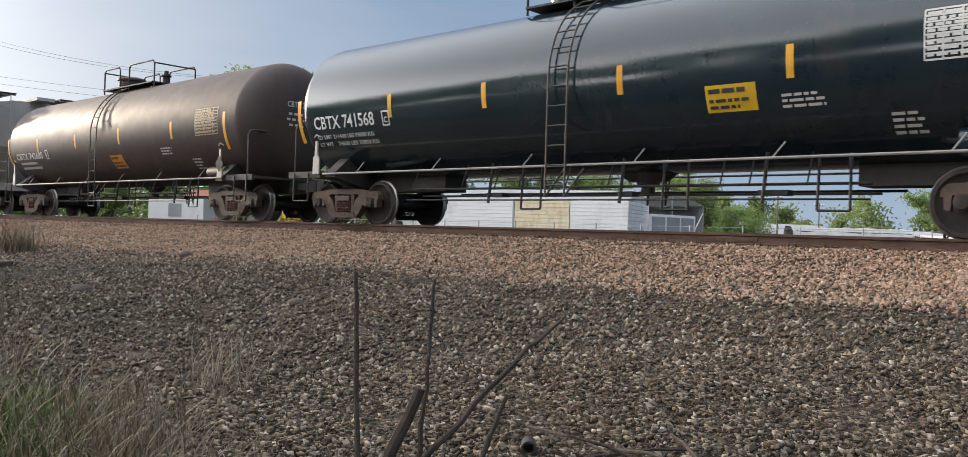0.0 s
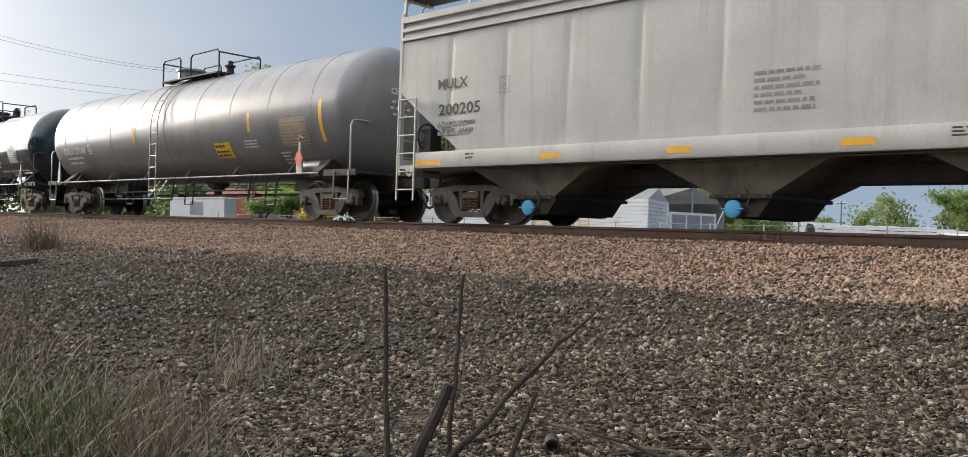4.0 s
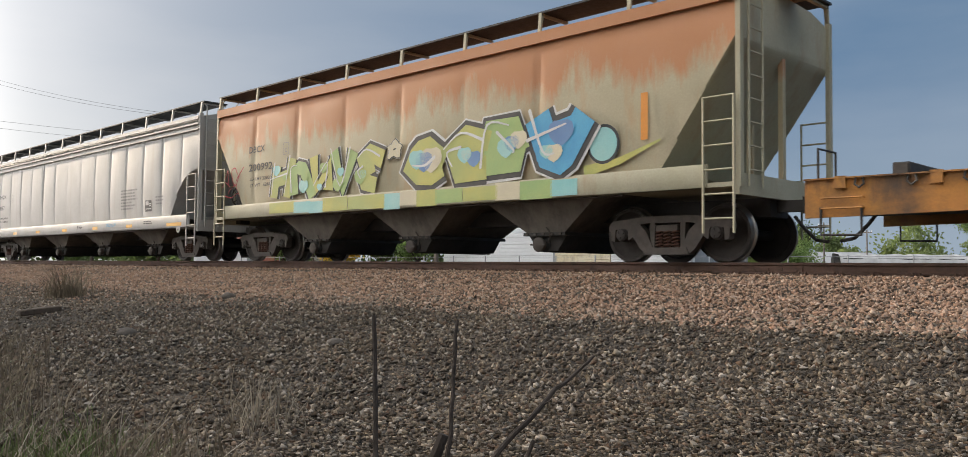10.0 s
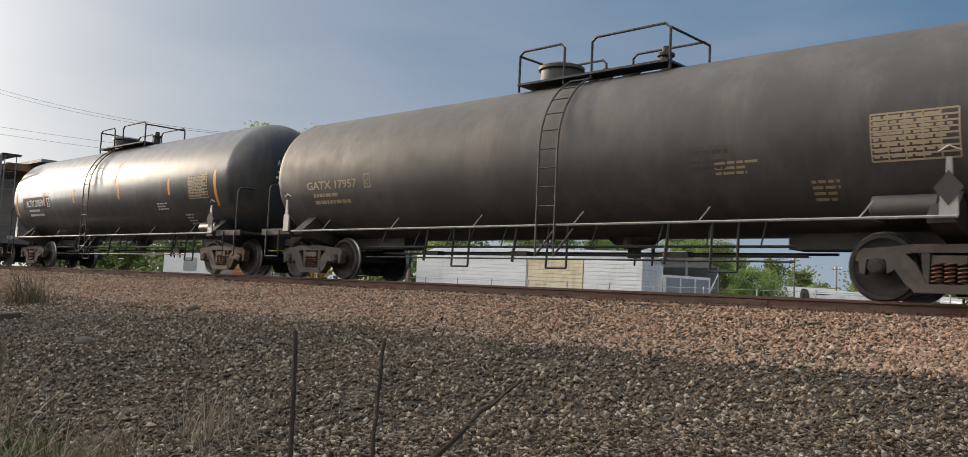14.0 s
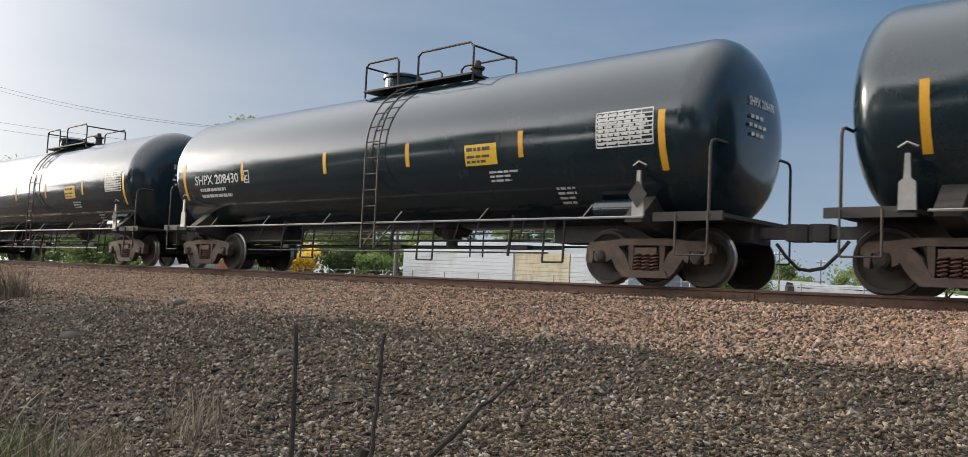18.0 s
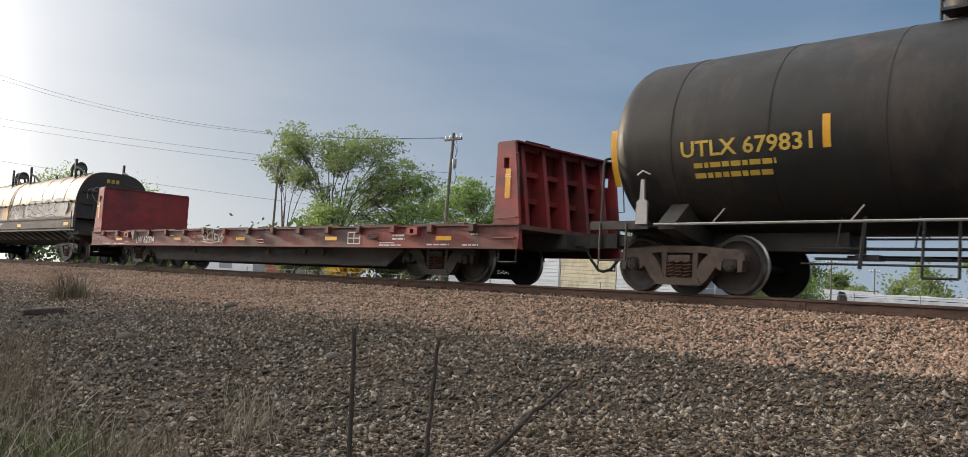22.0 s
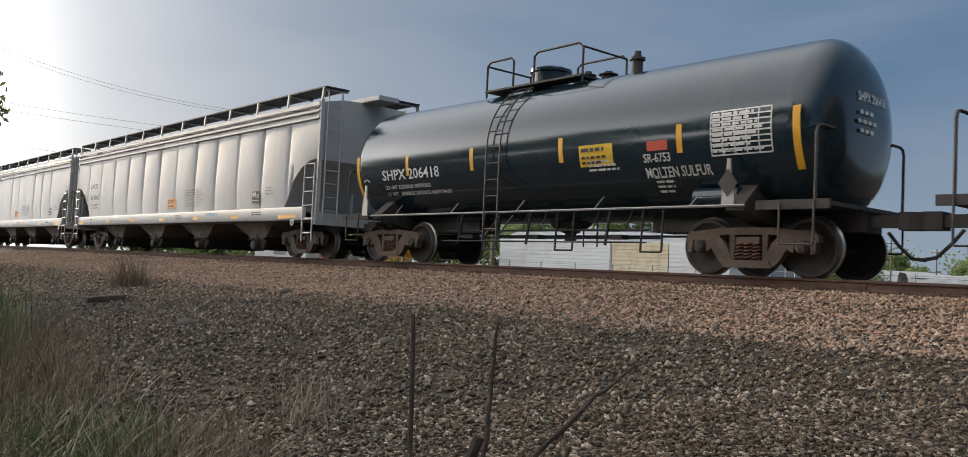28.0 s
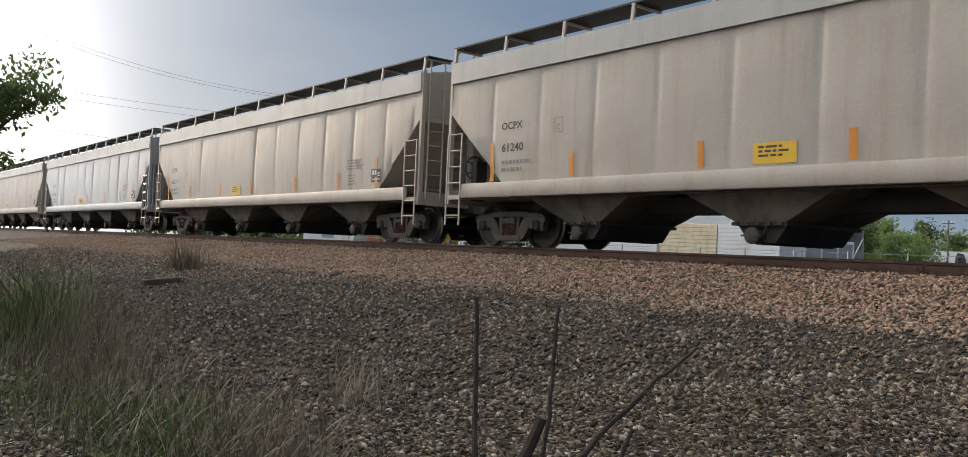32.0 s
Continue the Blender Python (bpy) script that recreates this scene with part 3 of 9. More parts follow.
def bolster_mesh(steel):
    bm = bmesh.new()
    bm_prism(bm, [(-1.02, 0.50), (-0.5, 0.40), (0.5, 0.40), (1.02, 0.50), (1.02, 0.60), (0.45, 0.68), (-0.45, 0.68), (-1.02, 0.60)], 0, -0.19, 0.19)
    bm_lathe(bm, [(0.66, 0.22), (0.76, 0.22)], 2, 20)
    for x in (-0.43, 0.43):
        bm_box(bm, x - 0.05, x + 0.05, -0.72, 0.72, 0.30, 0.40)
    return mesh_of(bm, "truck", steel)


GEAR = {k: (wheelset_mesh(M["wheel"]), side_frame_mesh(M[k]), bolster_mesh(M["under"])) for k in ("cast", "castgrey", "under")}
SPRING = spring_mesh()
WHEELSETS = []


def truck(car, x, steel):
    ws, sf, bo = GEAR[steel]
    t = part("truck", bo, None, car, "two-axle cast steel freight truck")
    t.location = (x, 0, 0)
    for s in (-1, 1):
        f = part("side_frame", sf, None, t)
        f.location = (0, 0.98 * s, 0)
        n = part("spring_nest", SPRING, None, t)
        n.location = (0, 0.98 * s + (0.0 if s < 0 else 0.11), 0)
        w = part("wheelset", ws, None, t)
        w.location = (0.889 * s, 0, WHEEL_R)
        WHEELSETS.append((car, w, 0.889 * s, x))
    return t


def coupler_mesh():
    bm = bmesh.new()
    bm_box(bm, 0.0, 0.62, -0.09, 0.09, 0.80, 0.98)
    bm_prism(bm, [(0.50, -0.16), (0.66, -0.19), (0.80, -0.10), (0.80, 0.02), (0.70, 0.05), (0.80, 0.14), (0.72, 0.19), (0.50, 0.16)], 2, 0.76, 1.02)
    bm_tube(bm, [(0.15, 0.32, 0.75), (0.3, 0.34, 0.55), (0.52, 0.28, 0.36), (0.78, 0.12, 0.33)], 0.028, 7)
    return mesh_of(bm, "coupler", M["under"])


COUPLER = coupler_mesh()


def ends(car, half, steel, truck_in=2.2, truck_fore=0.0):
    """Couplers and trucks at both ends."""
    for s in (1, -1):
        c = part("coupler", COUPLER, None, car, "knuckle coupler with air hose")
        c.location = (s * (half - 0.80), 0, 0)
        c.rotation_euler = (0, 0, 0 if s > 0 else math.pi)
        truck(car, s * (half - (truck_in if s < 0 else truck_fore or truck_in)), steel)


def arc_path(zc, r, a0, a1, n=10, lift=0.09):
    """(y, z) along the near side of a tank from angle a0 to a1 above the horizontal."""
    return [(-(r + lift) * math.cos(a), zc + (r + lift) * math.sin(a)) for a in [a0 + (a1 - a0) * i / n for i in range(n + 1)]]


WEIGHTS = {
    "CBTX 741568": ("LD LMT 211400 LBS 95800 KG", "LT WT    74600 LBS 33800 KG"),
    "TCIX 73903": ("LD LMT 193200 LB 87635 KG", "LT WT    69800 LB 31650 KG"),
    "VMSX 28434": ("LD LMT 202400 LB 92250 KG", "LT WT    82600 LB 37450 KG"),
    "SHPX 208527": ("LD LMT 196700 LBS 89250 KG", "LT WT    66300 LBS 30050 KG"),
    "SHPX 206418": ("LD LMT 222200LB 100790KG", "LT WT   63800LB 28950KG NEW 04-03"),
}


def tank_car(label, length, paint, mark, r=1.54, zc=2.53, steel="cast", lad=0.0, stripes=(), stripe_m="stripe", text_m="decal", text=(-7.0, 2.1, 2.0, 0.26), bands=0, notice=None,
             table=None, style=0, seed=0, extra=(), plate_c=True):
    """A tank car: shell, stub sills, ladder and top platform, side rails, end platforms and running gear."""
    car = root("tank_car", label, "tank car", "cars of the train")
    half = length / 2
    th = half - 0.82
    T = (zc, r)
    bm = bmesh.new()
    hd, dish = r * 0.40, 0.62            # depth of the dished heads, tightness of their knuckle
    prof = []
    for i in range(13):
        a = math.pi / 2 * i / 12
        prof.append((-th + hd - hd * math.cos(a), max(0.02, r * math.sin(a) ** dish)))
    prof += [(-p[0], p[1]) for p in prof[::-1]]
    bm_lathe(bm, prof, 0, 72, (0, 0, zc))
    part("shell", bm, M[paint], car)
    inner = th - hd
    if bands:
        for i in range(bands):
            x = -inner + 2 * inner * (i + 0.5) / bands
            bm = bmesh.new()
            bm_lathe(bm, [(x - 0.012, r + 0.001), (x - 0.01, r + 0.006), (x + 0.01, r + 0.006), (x + 0.012, r + 0.001)], 0, 72, (0, 0, zc))
            part("weld_seam", bm, M[paint], car)
    # stub sills, bolsters, saddles
    for s in (1, -1):
        bm = bmesh.new()
        a, b = sorted((s * (half - 0.75), s * (half - 4.6)))
        bm_box(bm, a, b, -0.32, 0.32, 0.72, 1.10)
        xb = s * (half - 2.2)
        bm_prism(bm, [(-1.45, 0.98), (-0.4, 0.74), (0.4, 0.74), (1.45, 0.98), (1.45, 1.08), (0.9, 1.55), (-0.9, 1.55), (-1.45, 1.08)], 0, xb - 0.16, xb + 0.16)
        part("stub_sill", bm, M["under"], car)
        bm = bmesh.new()
        a, b = sorted((s * (half - 0.70), s * (half - 1.85)))
        bm_box(bm, a, b, -1.42, 1.42, 1.03, 1.09)
        bm_box(bm, a, b, -1.46, -1.40, 0.98, 1.12)
        bm_box(bm, a, b, 1.40, 1.46, 0.98, 1.12)
        part("end_platform", bm, M["under"], car)
        rail_m = M["under"] if style != 1 else M["rod"]
        x0 = s * (half - 0.92)
        bm = bmesh.new()
        bm_tube(bm, [(x0, -1.44, 1.05), (x0, -1.44, 2.08), (x0, -1.40, 2.17), (x0, -1.30, 2.2), (x0, 1.30, 2.2), (x0, 1.40, 2.17), (x0, 1.44, 2.08), (x0, 1.44, 1.05)], 0.024, 7)
        part("end_rail", bm, rail_m, car)
        for sy in (-1, 1):
            bm = bmesh.new()
            x1 = s * (half - 1.45)
            bm_tube(bm, [(x0, 1.47 * sy, 1.08), (x0, 1.47 * sy, 0.50), (x0 - 0.02 * s, 1.47 * sy, 0.47), (x1, 1.47 * sy, 0.47), (x1, 1.47 * sy, 1.08)], 0.018, 6)
            part("stirrup", bm, rail_m, car)
    # long side rails with brackets
    for sy in (-1, 1):
        bm = bmesh.new()
        e = half - 2.0
        bm_tube(bm, [(-e, 1.50 * sy, 1.05), (e, 1.50 * sy, 1.05)], 0.021, 6)
        n = max(3, int(length / 2.8))
        for i in range(n):
            x = -e + 2 * e * (i + 0.5) / n
            bm_tube(bm, [(x, 1.50 * sy, 1.05), (x + 0.14, 1.40 * sy, 1.28)], 0.012, 5)
        part("side_rail", bm, M["rod"], car, "worn grey side handrail")
    # ladders up both sides to the platform
    for sy in (-1, 1):
        path = [(-(r + 0.09), 0.52), (-(r + 0.09), 1.05)] + [(-(r + 0.09), zc)] + arc_path(zc, r, 0.0, 1.12, 9)[1:]
        path = [(-sy * -1 * abs(y) if sy > 0 else y, z) for y, z in path]
        bm = bmesh.new()
        ladder_bm(bm, lad - 0.2, lad + 0.2, path, 0.33, 0.018)
        for x in (lad - 0.2, lad + 0.2):
            bm_tube(bm, [(x, sy * (r + 0.09), 0.52), (x + 0.22, sy * (r - 0.15), 1.0)], 0.018, 6)
        part("ladder", bm, M["under"] if style != 1 else M["rod"], car)
    # top platform, hand loops, manway and valves
    zt = zc + r
    pl = 1.75 if length < 16 else 2.0
    bm = bmesh.new()
    for sy in (-1, 1):
        bm_box(bm, lad - pl + 0.5, lad + pl - 0.2, sy * 0.52 - 0.2, sy * 0.52 + 0.2, zt - 0.01, zt + 0.03)
    for x in (lad - pl + 0.5, lad + pl - 0.4):
        bm_box(bm, x, x + 0.2, -0.32, 0.32, zt - 0.01, zt + 0.03)
    part("platform", bm, M["grate"], car)
    for sy in (-1, 1):
        bm = bmesh.new()
        y = sy * 0.66
        x0, x1, xm = lad - pl + 0.5, lad + pl - 0.2, lad + 0.2
        top = zt + 0.66
        bm_tube(bm, [(x0, y, zt - 0.12), (x0, y, top - 0.08), (x0 + 0.1, y, top), (xm - 0.7, y, top), (xm - 0.62, y, top - 0.08), (xm - 0.62, y, zt - 0.1)], 0.024, 7)
        bm_tube(bm, [(xm, y, zt - 0.1), (xm, y, top - 0.08), (xm + 0.1, y, top), (x1 - 0.1, y, top), (x1, y, top - 0.1), (x1, y, zt - 0.12)], 0.024, 7)
        part("handrail", bm, M["under"], car)
    for x in (lad - pl + 0.5, lad + pl - 0.2):
        bm = bmesh.new()
        bm_tube(bm, [(x, -0.66, zt + 0.58), (x, 0.66, zt + 0.58)], 0.022, 7)
        part("cross_rail", bm, M["under"], car)
    bm = bmesh.new()
    xd = lad + (-0.75 if style != 2 else 0.3)
    bm_lathe(bm, [(zt - 0.1, 0.40), (zt + 0.34, 0.40), (zt + 0.36, 0.45), (zt + 0.42, 0.45), (zt + 0.48, 0.3), (zt + 0.51, 0.05)], 2, 24, (xd - 0.25, 0, 0))
    part("manway", bm, M[paint], car, "domed manway with bolted lid")
    for i, (dx, hgt, rr) in enumerate(((0.85, 0.24, 0.12), (1.3, 0.2, 0.14), (2.1, 0.46, 0.11), (0.5, 0.2, 0.10))):
        bm = bmesh.new()
        bm_lathe(bm, [(zt - 0.08, rr), (zt + hgt * 0.6, rr), (zt + hgt * 0.62, rr * 1.4), (zt + hgt * 0.72, rr * 1.4), (zt + hgt * 0.74, rr * 0.7), (zt + hgt, rr * 0.6)], 2, 12, (xd + dx, 0.1 * (i % 2) - 0.05, 0))
        part("valve", bm, M["under"], car)
    # bottom outlet, brake rods, heater pipes
    bm = bmesh.new()
    zb = zc - r
    bm_lathe(bm, [(zb - 0.35, 0.12), (zb - 0.2, 0.12), (zb - 0.18, 0.2), (zb + 0.05, 0.24)], 2, 14, (lad + 0.8, 0, 0))
    bm_lathe(bm, [(lad + 0.2, 0.05), (lad + 0.45, 0.2), (lad + 1.15, 0.2), (lad + 1.4, 0.05)], 0, 14, (0, 0, zb + 0.06))
    part("bottom_outlet", bm, M["under"], car)
    bm = bmesh.new()
    e = half - 4.2
    for y, z in ((-0.95, 0.72), (-0.55, 0.60), (0.6, 0.70)):
        bm_tube(bm, [(-e, y, z), (e, y, z)], 0.022, 6)
    rng = random.Random(seed)
    n = int(e * 2 / 0.9)
    for i in range(n):
        x = -e + 2 * e * (i + rng.random() * 0.7) / n
        bm_tube(bm, [(x, -0.95, 0.70), (x, -0.75, zb + 0.22)], 0.014, 5)
    bm_tube(bm, [(-e, -1.02, 0.50), (e, -1.02, 0.50)], 0.016, 5)
    for i in range(3):
        x = -e + 2 * e * (i + rng.uniform(0.2, 0.8)) / 3
        bm_box(bm, x, x + rng.uniform(0.3, 0.5), -0.95, -0.75, 0.56, 0.64)
        bm_tube(bm, [(x + 0.1, -1.02, 0.44), (x + 0.14, -0.95, zb + 0.2)], 0.03, 5)
        for q in (0.9, 1.35):
            bm_tube(bm, [(x + q, -1.02, 0.34), (x + q + 0.05 * (1.1 - q), -0.98, zb + 0.15)], 0.022, 5)
        bm_tube(bm, [(x + 0.9, -1.02, 0.34), (x + 1.35, -1.02, 0.34)], 0.018, 5)
    part("brake_rigging", bm, M["darksteel"], car)
    bm = bmesh.new()
    xa = half - 2.6
    bm_lathe(bm, [(xa - 0.55, 0.05), (xa - 0.5, 0.16), (xa + 0.3, 0.16), (xa + 0.35, 0.05)], 0, 16, (0, -1.12, 1.22))
    bm_box(bm, xa - 0.5, xa - 0.4, -1.3, -0.9, 1.04, 1.1)
    part("air_reservoir", bm, M[paint], car)
    # tall bracket shields with placards near both ends
    for x, s in ((half - (2.3 if style == 2 else 2.75 if style == 1 else 2.1), 1), (-(half - 1.75), -1)):
        bm = bmesh.new()
        bm_prism(bm, [(x - 0.11, 1.06), (x + 0.11, 1.06), (x + 0.10, 1.42), (x + 0.045, 1.46), (x + 0.03, 1.78), (x - 0.03, 1.78), (x - 0.045, 1.46), (x - 0.10, 1.42)], 1, -1.50, -1.46)
        bm_tube(bm, [(x - 0.12, -1.47, 1.86), (x, -1.5, 1.92), (x + 0.12, -1.47, 1.86)], 0.014, 5)
        b = part("bracket", bm, M["rod"], car)
    # markings on the near side
    tx, tz, tw, thh = text
    lettering(car, mark, tx, tz, tw, thh, M[text_m], tank=T)
    lines = WEIGHTS.get(mark)
    if lines:
        for k, s0 in enumerate(lines):
            lettering(car, s0, tx + 0.03, tz - 0.2 - 0.15 * k, 0.072 * len(s0), 0.085, M[text_m], tank=T)
    else:
        bars(car, tx + 0.2, tz - 0.07, tw * 0.75, 0.3, 2, M[text_m], tank=T, seed=seed)
    for i, sx in enumerate(stripes):
        endish = abs(sx) > half - 2.2
        panel(car, "reflector", sx, (zc - 0.16) if not endish else (zc - 0.3), 0.11 if not endish else 0.12, 0.46 if not endish else 0.92, M[stripe_m], tank=T)
    if plate_c:
        fx = tx + tw + 0.24
        bm = bmesh.new()
        for a, b, c, d in ((fx, fx + 0.22, tz - 0.03, tz), (fx, fx + 0.22, tz + 0.24, tz + 0.27), (fx, fx + 0.03, tz, tz + 0.24), (fx + 0.19, fx + 0.22, tz, tz + 0.24)):
            v = [bm.verts.new((px, wrap(pz, zc, r, 0.01), pz)) for px, pz in ((a, c), (b, c), (b, d), (a, d))]
            bm.faces.new(v)
        part("plate_mark", bm, M[text_m], car)
        lettering(car, "C", fx + 0.06, tz + 0.03, 0.10, 0.12, M[text_m], tank=T)
    if notice:
        nx, nz, m = notice
        p = panel(car, "notice", nx, nz, 0.78, 0.38, M[m], tank=T, label="yellow safety notice with small print")
        bars(car, nx - 0.34, nz + 0.15, 0.66, 0.13, 1, M["decal_dk"], tank=(zc, r + 0.004), seed=1)
        bars(car, nx - 0.34, nz - 0.0, 0.66, 0.18, 2, M["decal_dk"], tank=(zc, r + 0.004), seed=2)
    if table:
        bx, bz, bw, bh = table
        bm = bmesh.new()
        for i in range(9):
            z0 = bz + bh / 2 - bh * i / 8
            v = [bm.verts.new((px, wrap(pz, zc, r, 0.008), pz)) for px, pz in ((bx, z0 - 0.012), (bx + bw, z0 - 0.012), (bx + bw, z0 + 0.012), (bx, z0 + 0.012))]
            bm.faces.new(v)
        for i in range(6):
            x0 = bx + bw * i / 5
            for j in range(8):
                za, zb2 = bz - bh / 2 + bh * j / 8, bz - bh / 2 + bh * (j + 1) / 8
                v = [bm.verts.new((px, wrap(pz, zc, r, 0.009), pz)) for px, pz in ((x0 - 0.01, za), (x0 + 0.01, za), (x0 + 0.01, zb2), (x0 - 0.01, zb2))]
                bm.faces.new(v)
        tagged(part("inspection_table", bm, M["decal"] if paint == "black" else M["spraydull"], car, "white stencilled inspection table"), kind="stuff")
        bars(car, bx + 0.03, bz + bh / 2 - 0.02, bw - 0.05, bh * 0.95, 8, M["decal"] if paint == "black" else M["spraydull"], tank=T, seed=seed + 5)
    bars(car, half - 5.3, 1.95, 0.7, 0.22, 3, M[text_m], tank=T, seed=seed + 9)
    bars(car, half - 3.9, 1.62, 0.45, 0.3, 4, M[text_m], tank=T, seed=seed + 3)
    # diamond placard holder
    bm = bmesh.new()
    dx, dz = half - (2.3 if style == 2 else 2.75 if style == 1 else 2.1), 1.4
    bm.faces.new([bm.verts.new((dx + a, -1.515, dz + b)) for a, b in ((0, -0.22), (0.17, 0), (0, 0.22), (-0.17, 0))])
    part("placard", bm, M["placard"] if style == 1 else M["under"], car, "diamond placard")
    # marks on the head end
    zt2 = zc + 0.35

    def on_head(y, z):
        rr = math.hypot(y, z - zc) / r
        return th - hd + hd * math.sqrt(max(0.0, 1 - min(1, rr) ** (2 / dish))) + 0.02

    co, faces = text_mesh(mark)
    me = bpy.data.meshes.new("lettering")
    me.from_pydata([(on_head(-0.42 + 0.9 * u, zt2 + 0.15 * v), -0.42 + 0.9 * u, zt2 + 0.15 * v) for u, v, _ in co], [], faces)
    me.materials.append(M[text_m])
    part("lettering", me, None, car)
    bm = bmesh.new()
    for i, (w2, h2) in enumerate(((0.5, 0.06), (0.6, 0.06), (0.45, 0.06))):
        zz = zt2 - 0.2 - i * 0.14
        yy = -0.15 - w2 / 2
        k = 0
        while k * 0.16 < w2 - 0.04:
            y0 = yy + k * 0.16
            xx = on_head(y0 + 0.06, zz) + 0.01
            v = [bm.verts.new((xx, a, b)) for a, b in ((y0, zz), (y0 + 0.11, zz), (y0 + 0.11, zz + h2), (y0, zz + h2))]
            bm.faces.new(v)
            k += 1
    tagged(part("end_print", bm, M[text_m], car), kind="stuff")
    for f in extra:
        f(car, T)
    ends(car, half, steel)
    return car


def hopper_car(label, length, paint, lines, zt=4.12, bays=4, pitch=1.45, pillow=0.032, steel="castgrey", roof_m=None, text_m="number_ink", sill_m=None, cut=(1.75, 2.55), extra=(), sill=(1.0, 1.33),
               posts=False, stripes=True, seed=0, bend=2.4, board=0, text=(-8.2, 2.1, 0.85), caution=False, seam0=None, bay_w=None, prints=(), valve="", end_m=None, inset=0.0):
    """A covered hopper: pillowed side sheets, slope-sheet ends, discharge bays, roof walks, end platforms, ladders and running gear."""
    car = root("hopper_car", label, "hopper car", "cars of the train")
    half = length / 2
    xe = half - 0.62
    xb = xe - inset                      # where the body itself ends, inside the end frames
    cx, cz = cut
    W = 1.60
    zs = sill[1] - 0.06
    # body as sections along x
    n = int(round((2 * xb) / pitch))
    if seam0 is None:
        seam0, pitch = -xb, 2 * xb / n
    first = math.floor((-xb - seam0) / pitch)
    stations = sorted({round(max(-xb, min(xb, seam0 + pitch * (i + f))), 4) for i in range(first, first + n + 3) for f in (-0.1, -0.04, 0.0, 0.04, 0.1, 0.22, 0.36, 0.5, 0.64, 0.78)} | {round(s * (xb - cx * k / 8), 4) for k in range(9) for s in (-1, 1)})
    rng = random.Random(seed + 7)
    depth = [rng.choice((0.3, 0.6, 0.9, 1.2, 1.6)) for _ in range(n + 4)]
    bm = bmesh.new()
    rings = []
    for x in stations:
        u = (x - seam0) / pitch
        b = pillow * depth[int(round(u)) - first] * (1 - abs(math.sin(math.pi * u)) ** 0.28) if abs(x) < xb - 0.6 else 0
        w = W - b
        k1, k2 = W - b * 0.35, W - b * 0.85
        e = xb - abs(x)
        zb = zs if e >= cx else cz + (zs - cz) * (max(0.0, e) / cx) ** bend
        half_pts = [(0, zb), (k1 - 0.045, zb), (k1 - 0.012, max(zb + 0.02, 1.9)), (k2, max(zb + 0.04, 2.6)), (w - 0.018, 3.45), (W - 0.03, zt - 0.28), (W - 0.08, zt - 0.1), (W - 0.16, zt), (0.9, zt + 0.12), (0, zt + 0.16)]
        ring = [(-y, z) for y, z in half_pts] + [(y, z) for y, z in half_pts[::-1][1:-1]]
        rings.append([bm.verts.new((x, y, z)) for y, z in ring])
    fs = []
    for a, b2 in zip(rings, rings[1:]):
        m = len(a)
        for j in range(m):
            f = bm.faces.new((a[j], a[(j + 1) % m], b2[(j + 1) % m], b2[j]))
            f.smooth = True
            fs.append(f)
    fs += [bm.faces.new(rings[0]), bm.faces.new(rings[-1][::-1])]
    bmesh.ops.recalc_face_normals(bm, faces=fs)
    for f in fs:
        f.material_index = 1 if abs(f.normal.x) > 0.35 else 0
    part("body", mesh_of(bm, "body", M[paint], M[end_m or sill_m or paint]), None, car)
    # top chord with ribs
    for sy in (-1, 1):
        y = sy * W
        a, b = sorted((y - 0.04 * sy, y + 0.03 * sy))
        for z0, z1 in lines:
            bm = bmesh.new()
            bm_box(bm, -xb, xb, a, b, z0, z1)
            part("top_chord", bm, M[roof_m or paint], car)
        # side sill with a lower flange
        bm = bmesh.new()
        e = half - 1.1 - inset * 1.3
        pr = [(sy * (W - 0.02), sill[1]), (sy * (W + 0.03), sill[1]), (sy * (W + 0.045), sill[1] - 0.05), (sy * (W + 0.045), sill[0] + 0.03), (sy * (W + 0.03), sill[0]), (sy * (W - 0.16), sill[0]), (sy * (W - 0.16), sill[0] + 0.03), (sy * (W - 0.02), sill[0] + 0.05)]
        bm_prism(bm, pr, 0, -e, e)
        part("side_sill", bm, M[sill_m or paint], car)
    # discharge bays
    bw = bay_w or (2 * (xe - cx - 0.35)) / bays
    lo = -bw * bays / 2
    for i in range(bays):
        a, b = lo + bw * i + 0.05, lo + bw * (i + 1) - 0.05
        m = (a + b) / 2
        bm = bmesh.new()
        top = [(a, -1.42), (b, -1.42), (b, 1.42), (a, 1.42)]
        bot = [(m - 0.44, -1.08), (m + 0.44, -1.08), (m + 0.44, 1.08), (m - 0.44, 1.08)]
        va = [bm.verts.new((x, y, zs + 0.02)) for x, y in top]
        vb = [bm.verts.new((x, y, 0.52)) for x, y in bot]
        for j in range(4):
            bm.faces.new((va[j], vb[j], vb[(j + 1) % 4], va[(j + 1) % 4]))
        bm.faces.new(vb)
        bmesh.ops.recalc_face_normals(bm, faces=bm.faces[:])
        bay = part("discharge_bay", bm, M["tanunder"], car)
        bm = bmesh.new()
        bm_box(bm, m - 0.50, m + 0.50, -1.13, 1.13, 0.47, 0.53)
        bm_prism(bm, [(m - 0.44, 0.47), (m + 0.44, 0.47), (m + 0.24, 0.20), (m - 0.24, 0.20)], 1, -1.02, 1.02)
        part("outlet_gate", bm, M["under"], bay)
